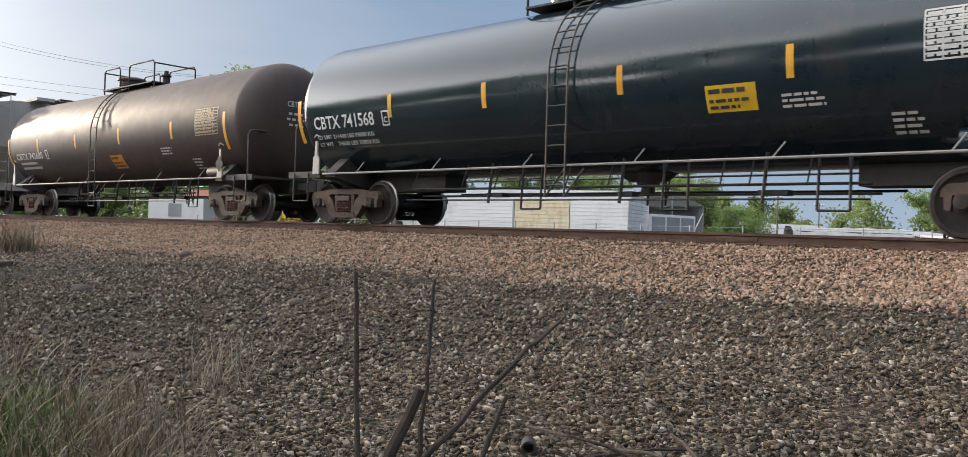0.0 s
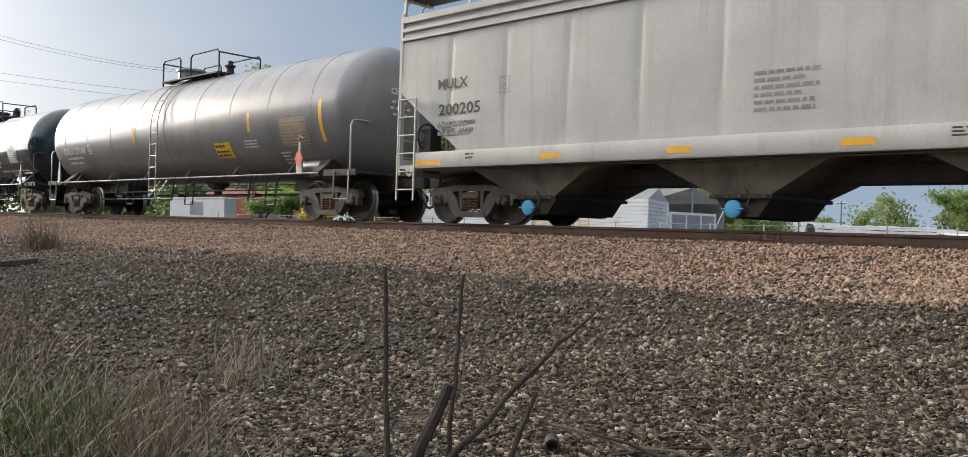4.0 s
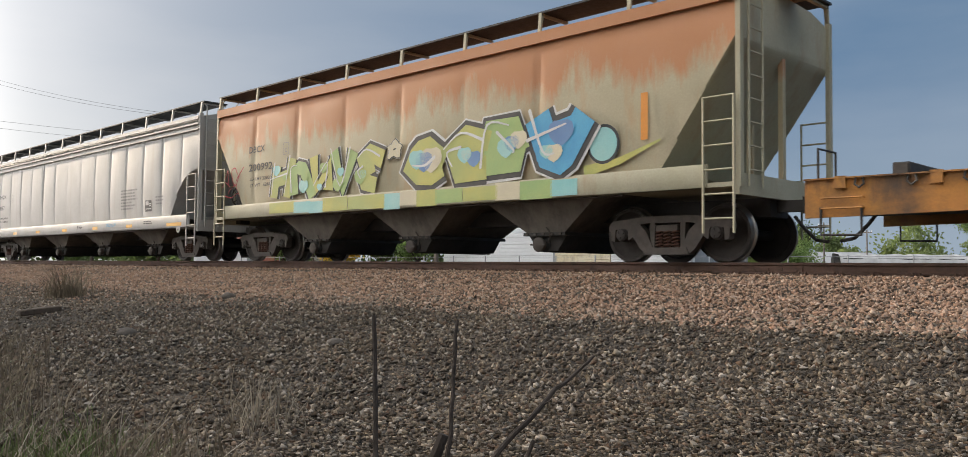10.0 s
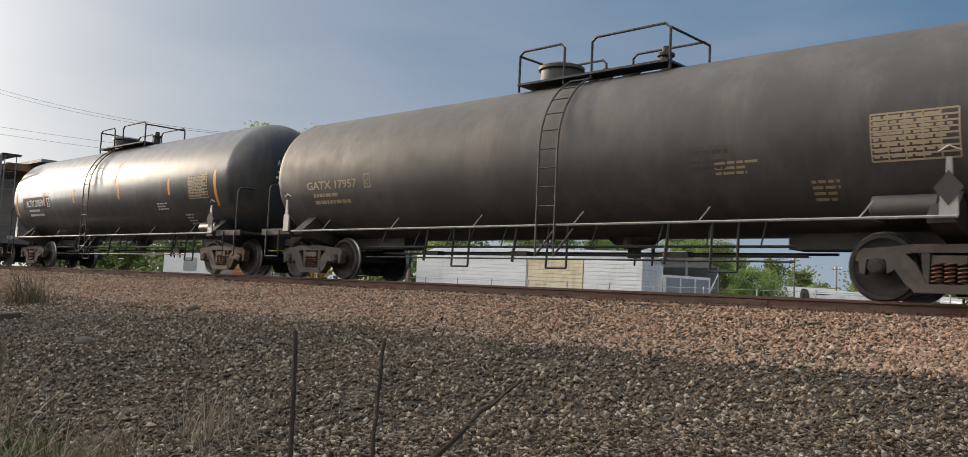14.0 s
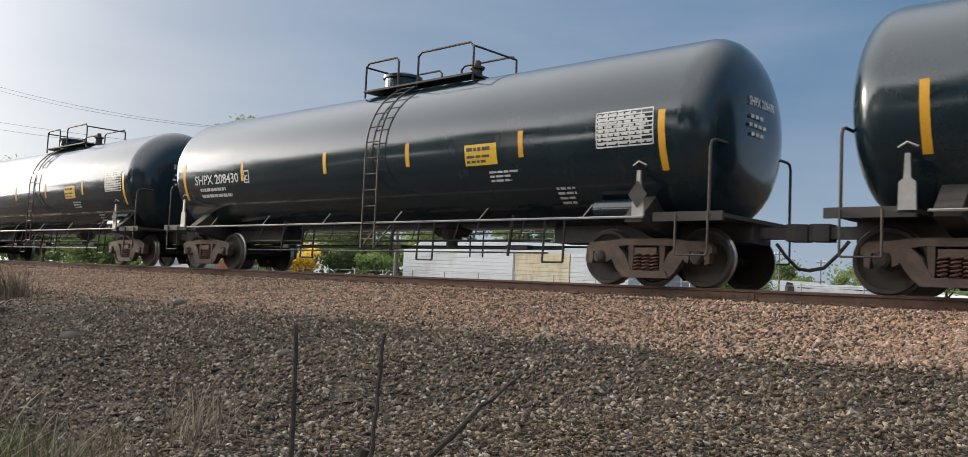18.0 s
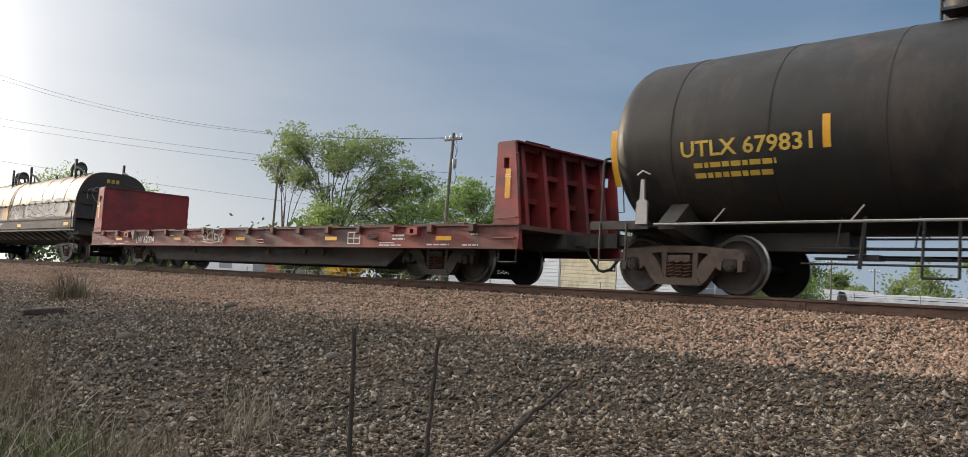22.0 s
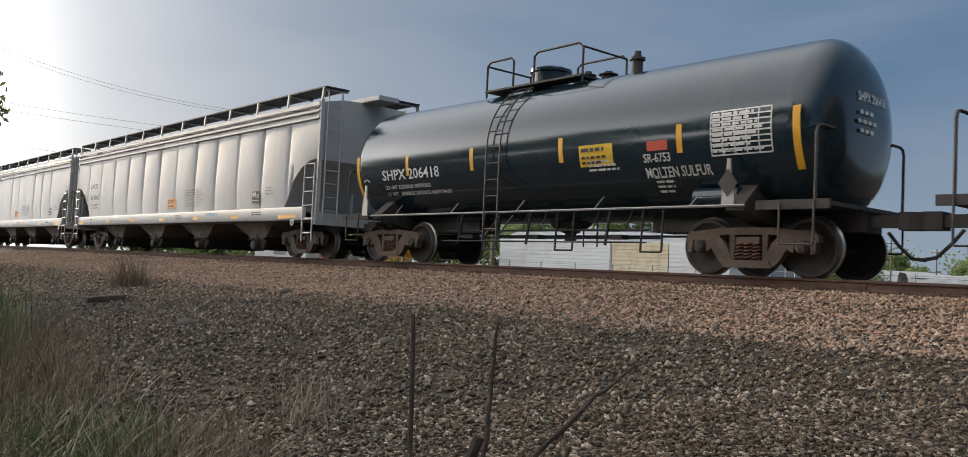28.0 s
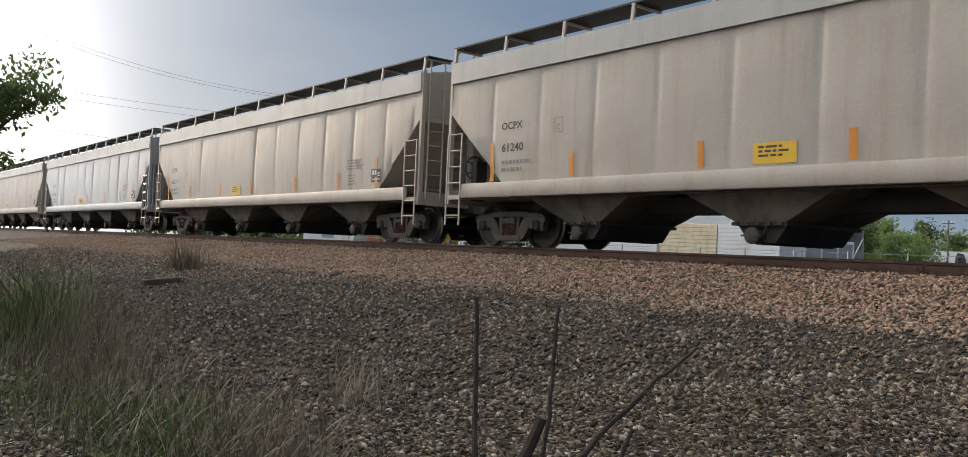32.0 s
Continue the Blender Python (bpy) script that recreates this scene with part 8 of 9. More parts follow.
tree(-25.8, 42.0, 3.5, 4.6, 15, 8000, 0.1, low=0.05, lobes=10, airy=0.7, label="bright green bush beside the carport")
for k, (x, y, h, w, m) in enumerate(((-44.8, 19.8, 2.6, 3.2, "blossom"), (-46.8, 19.0, 2.9, 3.2, "leaf"), (-42.4, 21.0, 2.6, 3.0, "leaf_dk"), (-40.0, 21.6, 2.4, 3.0, "leaf"), (-49.0, 18.0, 2.7, 3.0, "leaf"), (-29.0, 50.0, 4.2, 4.0, "leaf_dk"))):
    tree(x, y, h, w, 30 + k, 1900, 0.13, material=m, low=0.0, label="yellow-flowering bush by the fence" if m == "blossom" else "low green bush by the fence")


def woods(name, items, material, label, leaf):
    rng = random.Random(len(items))
    vs, fs = [], []
    for x, y, h, w in items:
        lobes = [(rng.uniform(-0.4, 0.4) * w, rng.uniform(-0.4, 0.4) * w, h * rng.uniform(0.2, 0.85), w * rng.uniform(0.22, 0.4)) for _ in range(9)]
        for _ in range(900):
            lx, ly, lz, lr = rng.choice(lobes)
            c = Vector((x + lx, y + ly, -0.7 + lz)) + Vector((rng.gauss(0, 1), rng.gauss(0, 1), rng.gauss(0, 0.7))) * lr * 0.5
            u = Vector((rng.uniform(-1, 1), rng.uniform(-1, 1), rng.uniform(-1, 1))).normalized()
            w2 = u.orthogonal().normalized()
            s = leaf * rng.uniform(0.5, 1.3)
            b = len(vs)
            vs += [tuple(c - u * s), tuple(c + w2 * s * 0.6), tuple(c + u * s), tuple(c - w2 * s * 0.6)]
            fs.append((b, b + 1, b + 2, b + 3))
    me = bpy.data.meshes.new(name)
    me.from_pydata(vs, [], fs)
    me.materials.append(material)
    return tagged(new(name, me), label, "trees", kind="stuff")


rr = random.Random(77)
woods("far_woods", [(-95 + 3.4 * k + rr.uniform(-2, 2), 128 + rr.uniform(-8, 8), rr.choice((4.2, 5.2, 6.0, 7.2, 8.8)) * rr.uniform(0.9, 1.05), rr.uniform(3.4, 6.0)) for k in range(38)], M["leaf_olive"], "distant line of dark woods", 0.3)
woods("hedge_row", [(-58 + 2.2 * k, 78 + 0.5 * k + rr.uniform(-2, 2), rr.uniform(1.6, 3.2), rr.uniform(3, 5)) for k in range(5)], M["leaf"], "green hedgerow far behind the sheds", 0.25)
woods("lineside_woods", [(-96 + 6.0 * k + rr.uniform(-2, 2), -38 + rr.uniform(-4, 4), (12.5 + 0.09 * 6.0 * k) * rr.uniform(0.88, 1.08), rr.uniform(9, 12)) for k in range(25)], M["leaf_olive"], "tall leafy woods beyond the lineside slope", 0.75)
woods("side_woods", [(-150 + 5 * k, 40 + rr.uniform(-8, 8), rr.uniform(4, 7), rr.uniform(6, 9)) for k in range(18)], M["leaf_dk"], "distant trees along the line", 0.36)


# ---- buildings ----
def ribbed(parent, p, q, z0, z1, material, name="siding", pitch=0.2, thick=0.12):
    d = (Vector(q) - Vector(p))
    L = d.length
    n = int((z1 - z0) / pitch)
    prof = [(0.0, z0)]
    for i in range(n):
        a = z0 + (z1 - z0) * i / n
        c = z0 + (z1 - z0) * (i + 1) / n
        prof += [(-0.03, a + 0.01), (-0.03, c - 0.03), (0.0, c - 0.015)]
    prof += [(0.0, z1), (thick, z1), (thick, z0)]
    bm = bmesh.new()
    bm_prism(bm, prof, 0, 0, L)
    ob = part(name, bm, material, parent)
    ob.matrix_basis = pose(p[0], p[1], 0, 0, 0, math.degrees(math.atan2(d.y, d.x)))
    return ob


# long white sheet-metal building with one stained bay
home = root("metal_building", "long low white sheet-metal building with a stained panel", "building")
A, S, S2, B = (-38.6, 22.6), (-31.8, 24.95), (-28.6, 26.05), (-25.5, 27.13)
ribbed(home, A, (-31.86, 24.93), -0.9, 1.85, M["white_sheet"])
ribbed(home, (-31.76, 24.97), (-28.65, 26.03), -0.9, 1.85, M["buff_sheet"])
ribbed(home, (-28.6, 26.05), B, -0.9, 1.85, M["white_sheet"])
ribbed(home, B, (-27.2, 32.03), -0.9, 1.85, M["white_sheet"])
ribbed(home, (-40.3, 27.5), A, -0.9, 1.85, M["white_sheet"])
bm = bmesh.new()
va = [bm.verts.new((x, y, z)) for x, y, z in ((*A, 1.86), (*B, 1.86), (-27.2, 32.03, 1.86), (-40.3, 27.5, 1.86), (-39.4, 25.1, 2.55), (-26.4, 29.6, 2.55))]
for f in ((0, 1, 5, 4), (4, 5, 2, 3), (0, 4, 3), (1, 2, 5)):
    bm.faces.new([va[i] for i in f])
bmesh.ops.solidify(bm, geom=bm.faces[:], thickness=0.06)
part("roof", bm, M["white_sheet"], home)
bm = bmesh.new()
bm_box(bm, -0.05, 0.05, -0.05, 0.0, -0.9, 1.86)
tr = part("trim", bm, M["grey_sheet"], home)
tr.matrix_basis = pose(-31.81, 24.93, 0, 0, 0, 19)

# open carport of sheet metal beside it, with a white truck box inside
car_port = root("carport", "open grey sheet-metal carport with a shallow gable", "carport")
bm = bmesh.new()
o, dx, dy = Vector((-26.9, 30.3, 0)), Vector((-0.02, 1.0, 0)), Vector((-1.0, 0.12, 0))


def cp(u, w, z):
    q = o + dx * u + dy * w
    return (q.x, q.y, z)


vs = [bm.verts.new(cp(*p)) for p in ((0, 0, 2.05), (4.2, 0, 2.9), (8.4, 0, 2.05), (0, 9, 2.05), (4.2, 9, 2.9), (8.4, 9, 2.05))]
bm.faces.new((vs[0], vs[1], vs[4], vs[3]))
bm.faces.new((vs[1], vs[2], vs[5], vs[4]))
bmesh.ops.solidify(bm, geom=bm.faces[:], thickness=0.05)
part("roof", bm, M["roofing"], car_port)
ribbed(car_port, cp(8.4, 0, 0)[:2], cp(8.4, 9, 0)[:2], -0.9, 2.05, M["grey_sheet"])
# near-black colour puts the shade inside the carport onto this wall
ribbed(car_port, cp(0, 9, 0)[:2], cp(8.4, 9, 0)[:2], -0.9, 2.2, M["dark"], "back_wall")
for u in (0.05, 4.2, 8.35):
    bm = bmesh.new()
    q = cp(u, 0.05, 0)
    bm_box(bm, q[0] - 0.05, q[0] + 0.05, q[1] - 0.05, q[1] + 0.05, -0.9, 2.1 if u != 4.2 else 2.85)
    part("post", bm, M["grey_sheet"], car_port)
bm = bmesh.new()
bm_tube(bm, [cp(6.2, 0.0, -0.6), cp(8.3, 0.0, 1.6)], 0.04, 6)
part("brace", bm, M["white_sheet"], car_port)
van = root("box_truck", "white service truck body with cabinets under the carport", "truck")
bm = bmesh.new()
bm_box(bm, -1.1, 1.1, -2.2, 2.2, -0.1, 1.25)
bm_box(bm, -1.0, 1.0, -3.6, -2.25, -0.1, 0.95)
part("body", bm, M["white_sheet"], van)
for k in range(3):
    bm = bmesh.new()
    bm_box(bm, 1.1, 1.14, -2.0 + 1.4 * k, -0.8 + 1.4 * k, 0.2, 1.1)
    part("cabinet_door", bm, M["grey_sheet"], van)
for x in (-0.95, 0.95):
    for y in (-2.8, 1.2):
        bm = bmesh.new()
        bm_lathe(bm, [(x - 0.12, 0.3), (x - 0.12, 0.42), (x + 0.12, 0.42), (x + 0.12, 0.3)], 0, 18, (0, y, -0.42))
        part("wheel", bm, M["dark"], van)
van.matrix_basis = pose(-27.4, 33.6, 0.05, 0, 0, -8)

# white boxy trailer further up the line, red-brown shed and tanks behind it
box = root("box_trailer", "white box trailer standing beside the line", "trailer")
bm = bmesh.new()
bm_box(bm, -1.9, 1.9, -1.2, 1.2, -0.35, 1.6)
part("body", bm, M["white_sheet"], box)
bm = bmesh.new()
bm_box(bm, -0.5, 0.4, -1.23, -1.2, 0.3, 1.2)
part("door", bm, M["grey_sheet"], box)
for x in (-0.9, 0.9):
    for y in (-1.1, 1.1):
        bm = bmesh.new()
        bm_lathe(bm, [(y - 0.1, 0.25), (y - 0.1, 0.36), (y + 0.1, 0.36), (y + 0.1, 0.25)], 1, 16, (x, 0, -0.39))
        part("wheel", bm, M["dark"], box)
box.matrix_basis = pose(-55.6, 17.4, 0, 0, 0, 40)
barn = root("red_shed", "small red-brown steel shed", "shed")
bm = bmesh.new()
bm_prism(bm, [(-1.6, -0.8), (1.6, -0.8), (1.6, 1.9), (0, 2.6), (-1.6, 1.9)], 0, -2.4, 2.4)
part("wall", bm, M["brick"], barn)
barn.matrix_basis = pose(-62.3, 24.2, 0, 0, 0, 30)
for k, (x, y) in enumerate(((-60.6, 25.6), (-58.6, 26.6))):
    tk = root("storage_tank", "small upright grey storage tank", "tank")
    bm = bmesh.new()
    bm_lathe(bm, [(-0.8, 0.9), (1.7, 0.9), (2.0, 0.6), (2.15, 0.1)], 2, 24)
    part("shell", bm, M["tarp"], tk)
    tk.location = (x, y, 0)

# pitched houses far right, tarpaulin-covered stack
def house(x, y, w, d, wall, ridge, rz, label):
    h = root("house", label, "house")
    bm = bmesh.new()
    bm_prism(bm, [(-w / 2, -0.8), (w / 2, -0.8), (w / 2, wall), (0, ridge - 0.12), (-w / 2, wall)], 1, -d / 2, d / 2)
    part("wall", bm, M["white_sheet"], h)
    for s in (-1, 1):
        bm = bmesh.new()
        bm_prism(bm, [(0, ridge), (s * (w / 2 + 0.4), wall - 0.15), (s * (w / 2 + 0.4), wall - 0.27), (0, ridge - 0.14)], 1, -d / 2 - 0.3, d / 2 + 0.3)
        part("roof", bm, M["roofing"], h)
    for k in range(2):
        win = bmesh.new()
        bm_box(win, w * (0.16 - 0.42 * k), w * (0.28 - 0.42 * k), -d / 2 - 0.03, -d / 2, 0.3, 1.3)
        part("window", win, M["glass"], h)
    h.matrix_basis = pose(x, y, 0, 0, 0, rz)
    return h


house(-50.2, 106.0, 9.0, 14.0, 0.7, 2.4, -24, "small white house with a grey pitched roof")
house(-36.0, 112.0, 22.0, 10.0, 0.8, 1.9, -20, "long low building with a grey roof far behind")
stack = root("covered_stack", "long stack of goods under a grey tarpaulin", "stack")
bm = bmesh.new()
nu, nv = 26, 8
grid = []
for i in range(nu + 1):
    row = []
    for j in range(nv + 1):
        u, w = i / nu * 8.4 - 4.2, (j / nv - 0.5) * 2.4
        edge = 1 - max(0, abs(j / nv - 0.5) * 2 - 0.55) / 0.45
        z = -0.7 + 1.75 * min(1, edge ** 0.35) * (0.95 + 0.07 * noise.noise(Vector((u * 1.1, w * 1.4, 2))))
        row.append(bm.verts.new((u, w, max(-0.7, z))))
    grid.append(row)
for i in range(nu):
    for j in range(nv):
        f = bm.faces.new((grid[i][j], grid[i + 1][j], grid[i + 1][j + 1], grid[i][j + 1]))
        f.smooth = True
part("tarpaulin", bm, M["tarp"], stack)
bm = bmesh.new()
bm_box(bm, -4.0, 4.0, -0.9, 0.9, -0.72, 0.7)
part("pallet_load", bm, M["dark"], stack)
stack.matrix_basis = pose(-21.3, 48.9, 0, 0, 0, 42)


# ---- poles and wires ----
def utility_pole(x, y, top, lean, label, arm=True, can=False):
    p = root("utility_pole", label, "utility pole")
    z0 = gz(x, y)
    bm = bmesh.new()
    bm_tube(bm, [(0, 0, -0.3), (lean * 0.5, 0, (top - z0) * 0.5), (lean, 0, top - z0)], 0.115, 10, taper=0.085)
    part("pole", bm, M["wood"], p)
    if arm:
        bm = bmesh.new()
        bm_box(bm, lean - 0.72, lean + 0.72, -0.06, 0.06, top - z0 - 0.45, top - z0 - 0.33)
        part("crossarm", bm, M["wood"], p)
        for k in (-0.66, -0.3, 0.3, 0.66):
            bm = bmesh.new()
            bm_lathe(bm, [(top - z0 - 0.33, 0.03), (top - z0 - 0.2, 0.05), (top - z0 - 0.1, 0.02)], 2, 10, (lean + k, 0, 0))
            part("insulator", bm, M["white_sheet"], p)
    if can:
        bm = bmesh.new()
        bm_lathe(bm, [(top - z0 - 2.15, 0.10), (top - z0 - 2.1, 0.13), (top - z0 - 1.62, 0.13), (top - z0 - 1.58, 0.08)], 2, 14, (lean + 0.29, -0.08, 0))
        part("transformer", bm, M["grey_sheet"], p)
        for k in range(2):
            bm = bmesh.new()
            bm_tube(bm, [(lean + 0.3 * k, -0.08, top - z0 - 0.4), (lean + 0.45 + 0.1 * k, -0.08, top - z0 - 1.1), (lean + 0.32, -0.08, top - z0 - 1.56)], 0.012, 5)
            part("jumper", bm, M["dark"], p)
        bm = bmesh.new()
        bm_tube(bm, [(lean + 0.29, -0.08, top - z0 - 2.1), (lean + 0.55, -0.08, top - z0 - 2.7), (lean + 0.35, -0.06, top - z0 - 3.1), (lean, 0, top - z0 - 2.9)], 0.014, 5)
        part("drop_loop", bm, M["dark"], p)
    p.location = (x, y, z0)
    return p


utility_pole(-37.9, 21.2, 9.0, 0.5, "leaning wooden utility pole with crossarm and transformer", True, True)
utility_pole(-66.2, 26.6, 9.6, 0.35, "weathered wooden pole without arms", False)
utility_pole(-33.4, 17.3, 2.3, 0.0, "short grey post by the fence", False)
utility_pole(-46.9, 96.5, 6.0, 0.0, "distant wooden utility pole with crossarm")
utility_pole(-47.0, 111.0, 5.6, 0.0, "distant wooden utility pole with crossarm")
utility_pole(-28.0, 118.0, 5.4, 0.0, "distant wooden utility pole with crossarm")


def wire(a, b, sag, name="overhead_wire", r=0.009):
    bm = bmesh.new()
    a, b = Vector(a), Vector(b)
    bm_tube(bm, [a.lerp(b, k / 24) - Vector((0, 0, 4 * sag * (k / 24) * (1 - k / 24))) for k in range(25)], r, 5)
    return thing(name, bm, M["wire"], "thin black overhead power wire", "wire")


for a, b, s in (((-37.9, 21.2, 8.72), (-77.6, -0.8, 17.0), 2.4), ((-37.0, 21.2, 8.72), (-77.5, -0.4, 16.5), 2.45), ((-37.5, 21.2, 6.6), (-77.8, -1.0, 11.8), 0.6), ((-37.5, 21.2, 6.2), (-77.9, -1.2, 11.2), 0.55), ((-37.6, 21.2, 3.8), (-77.9, -1.2, 8.5), 0.35)):
    a, b = Vector(a), Vector(b)
    wire(a, b, s)

# wire fence along the yard
fence = tagged(new("wire_fence"), "low wire fence with thin steel posts along the yard", "fence")
for k in range(22):
    bm = bmesh.new()
    x = -52 + 2.2 * k
    bm_tube(bm, [(x, 16.5 + 0.1 * k, -0.8), (x, 16.5 + 0.1 * k, 0.45)], 0.03, 6)
    part("post", bm, M["grey_sheet"], fence)
bm = bmesh.new()
for z in (0.0, 0.38):
    bm_tube(bm, [(-52, 16.5, z), (-52 + 2.2 * 21, 18.6, z)], 0.012, 4)
part("fence_wire", bm, M["grey_sheet"], fence)


# ---- the train ----
CARS = []


def add(car, x):
    CARS.append((car, x))
    return car


def sprayed_row(*a, **k):
    return lambda car: spray_letters(car, *a, **k)


def thin(*a, **k):
    return lambda car: scrawl(car, *a, **k)


def spray_patches(car):
    """Patches of spray in several colours along the sill under the big letters."""
    rng = random.Random(8)
    x = -4.9
    while x < 4.4:
        w = rng.uniform(0.45, 1.0)
        panel(car, "sprayed_patch", x + w / 2, 1.27 + rng.uniform(-0.03, 0.02), w, rng.uniform(0.24, 0.34), M[rng.choice(("sprayyellow", "sprayyellow", "spraygreen", "teal", "spraycream"))], -1.652)
        x += w * rng.uniform(0.9, 1.02)


def spray_rings(car):
    """Orange arcs round the red cloud and drips of red beside it."""
    rng = random.Random(15)
    bm = bmesh.new()
    for k in range(9):
        cx, r = -6.0 + 0.62 * k, rng.uniform(0.26, 0.36)
        cz = 1.72 + rng.uniform(-0.05, 0.08)
        ribbon(bm, [Vector((cx + r * math.cos(a), cz + r * math.sin(a))) for a in [0.3 + 0.35 * j for j in range(8)]], 0.04, 0.02, -1.6285)
    tagged(part("sprayed_arc", bm, M["oplate"], car), kind="stuff")
    for k in range(5):
        x, z, r = -6.6 + rng.uniform(-0.15, 0.2), 1.5 + 0.12 * k, rng.uniform(0.025, 0.05)
        bm = bmesh.new()
        bm.faces.new([bm.verts.new((x + r * math.cos(a), -1.62, z + r * math.sin(a))) for a in [2 * math.pi * j / 12 for j in range(12)]])
        part("spray_drip", bm, M["sprayred"], car)


def spray_shade(car):
    """A dark smudge of soot on the side."""
    bm = bmesh.new()
    ribbon(bm, [Vector((-2.75, 1.95)), Vector((-2.6, 1.66)), Vector((-2.1, 1.7)), Vector((-1.6, 1.5))], 0.12, 0.34, -1.615)
    part("soot_mark", bm, M["steelgrey"], car)


def spray_roundel(car):
    """A teal disc with white figures and an arrow tail of spray."""
    bm = bmesh.new()
    bm.faces.new([bm.verts.new((5.3 + 0.33 * math.cos(a), -1.62, 1.93 + 0.33 * math.sin(a))) for a in [2 * math.pi * j / 28 for j in range(28)]])
    part("sprayed_ring", bm, M["decal_dk"], car)
    bm = bmesh.new()
    bm.faces.new([bm.verts.new((5.3 + 0.28 * math.cos(a), -1.624, 1.93 + 0.28 * math.sin(a))) for a in [2 * math.pi * j / 28 for j in range(28)]])
    part("sprayed_disc", bm, M["teal"], car)
    scrawl(car, 5.12, 1.84, 0.36, 0.2, M["decal"], 2, -1.628, 0.03, "22")
    bm = bmesh.new()
    ribbon(bm, [Vector((4.9, 1.5)), Vector((5.6, 1.62)), Vector((6.4, 1.9))], 0.2, 0.03, -1.618, True)
    part("sprayed_arrow", bm, M["sprayyellow"], car)


def spray_water(car):
    """Dark ripples drawn across the pale letters."""
    rng = random.Random(12)
    bm = bmesh.new()
    for k in range(46):
        x, z = rng.uniform(-6.3, -1.7), rng.uniform(2.05, 2.5)
        w = rng.uniform(0.15, 0.5)
        ribbon(bm, [Vector((x, z)), Vector((x + w * 0.5, z + rng.uniform(-0.03, 0.03))), Vector((x + w, z + rng.uniform(-0.03, 0.05)))], 0.028, 0.006, -1.642)
    tagged(part("sprayed_ripple", bm, M["spraygrey"], car), kind="stuff")


DK = M["decal_dk"]
add(tank_car("gloss black tank car with white marks and yellow reflectors", 17.5, "black", "CBTX 741568", lad=-0.3, text=(-7.1, 2.02, 2.0, 0.28), stripes=(-7.6, -4.6, -2.05, 0.85, 3.6, 6.9), notice=(2.7, 1.95, "plate"), table=(5.3, 2.5, 1.05, 0.62), steel="cast", seed=1), -8.25)
add(tank_car("dusty brown-black tank car with white marks and yellow reflectors", 17.5, "brown", "CBTX 742685", lad=-0.35, text=(-6.9, 1.92, 2.3, 0.22), stripes=(-7.5, -4.9, -1.9, 1.1, 4.2, 6.85), notice=(0.65, 1.66, "oplate"), table=(5.45, 2.5, 1.1, 0.66), seed=2), -25.85)
add(hopper_car("light grey covered hopper with red and blue sprayed lettering", 20.0, "ltgrey", ((3.92, 4.12),), zt=4.2, bays=4, pitch=3.9, seam0=-8.05, pillow=0.07, bend=1.0, sill=(1.03, 1.33), bay_w=3.75, seed=3,
               prints=((5.46, 2.39, 1.05, 0.52, 6), (3.3, 1.72, 0.6, 0.24, 3)),
               text=(-8.15, 1.95, 0.85, ("MLLX", 0, 0.47, 0.86, 0.2), ("97969", 0.05, 0.01, 0.86, 0.2), ("LD LMT  222400", 0.02, -0.22, 1.1, 0.085), ("LT WT   63600", 0.02, -0.38, 1.05, 0.085)),
               extra=(lambda c: spray_cloud(c, -5.95, 1.36, 5.0, 0.62, M["sprayred"], 5), lambda c: panel(c, "sprayed_base", -5.9, 1.19, 0.95, 0.25, M["sprayred"], -1.652), lambda c: panel(c, "sprayed_base", -3.35, 1.19, 4.1, 0.25, M["skyspray"], -1.652),
                      lambda c: [panel(c, "sprayed_gap", q, 1.19, w, 0.25, M["sprayred"], -1.656) for q, w in ((-4.75, 0.2), (-3.6, 0.28), (-2.75, 0.2), (-1.85, 0.26))],
                      lambda c: spray_rings(c), sprayed_row(-5.75, 1.33, 4.9, 0.7, "CHSEAS", ("skyspray",), M["blue"], 5, -1.632, skew=0.3, fat=0.3, spots=("sprayblue", "blue"), plain=True),
                      thin(-0.56, 1.55, 1.05, 0.42, M["blue"], 8, codes="ASLT"), thin(0.72, 1.66, 0.85, 0.32, M["blue"], 9, codes="ASK"), thin(1.95, 1.8, 1.7, 0.33, M["blue"], 10, codes="KROEW"), thin(-6.85, 1.7, 0.65, 0.34, M["sprayred"], 4, codes="ASK"))), -44.35)
add(hopper_car("light grey covered hopper with ribbed top chord", 19.6, "ltgrey", ((3.62, 3.68), (3.80, 3.86), (3.98, 4.10)), zt=4.14, bays=4, pitch=1.45, pillow=0.022, bend=1.0, sill=(1.05, 1.36), bay_w=4.0, valve="blue", seed=4,
               prints=((-1.6, 2.25, 1.0, 0.62, 6), (4.7, 2.35, 1.95, 0.36, 3), (7.0, 2.25, 0.75, 0.28, 3)),
               extra=(lambda c: lettering(c, "DO NOT HAMMER ON CAR", 3.04, 1.15, 1.35, 0.1, DK, -1.652),),
               text=(-8.08, 2.05, 0.85, ("MULX", 0, 0.5, 0.8, 0.2), ("200205", 0.03, 0.0, 1.1, 0.22), ("LT LMT 219600", 0.05, -0.2, 0.95, 0.08), ("LT WT   66400", 0.05, -0.34, 0.9, 0.08))), -64.35)
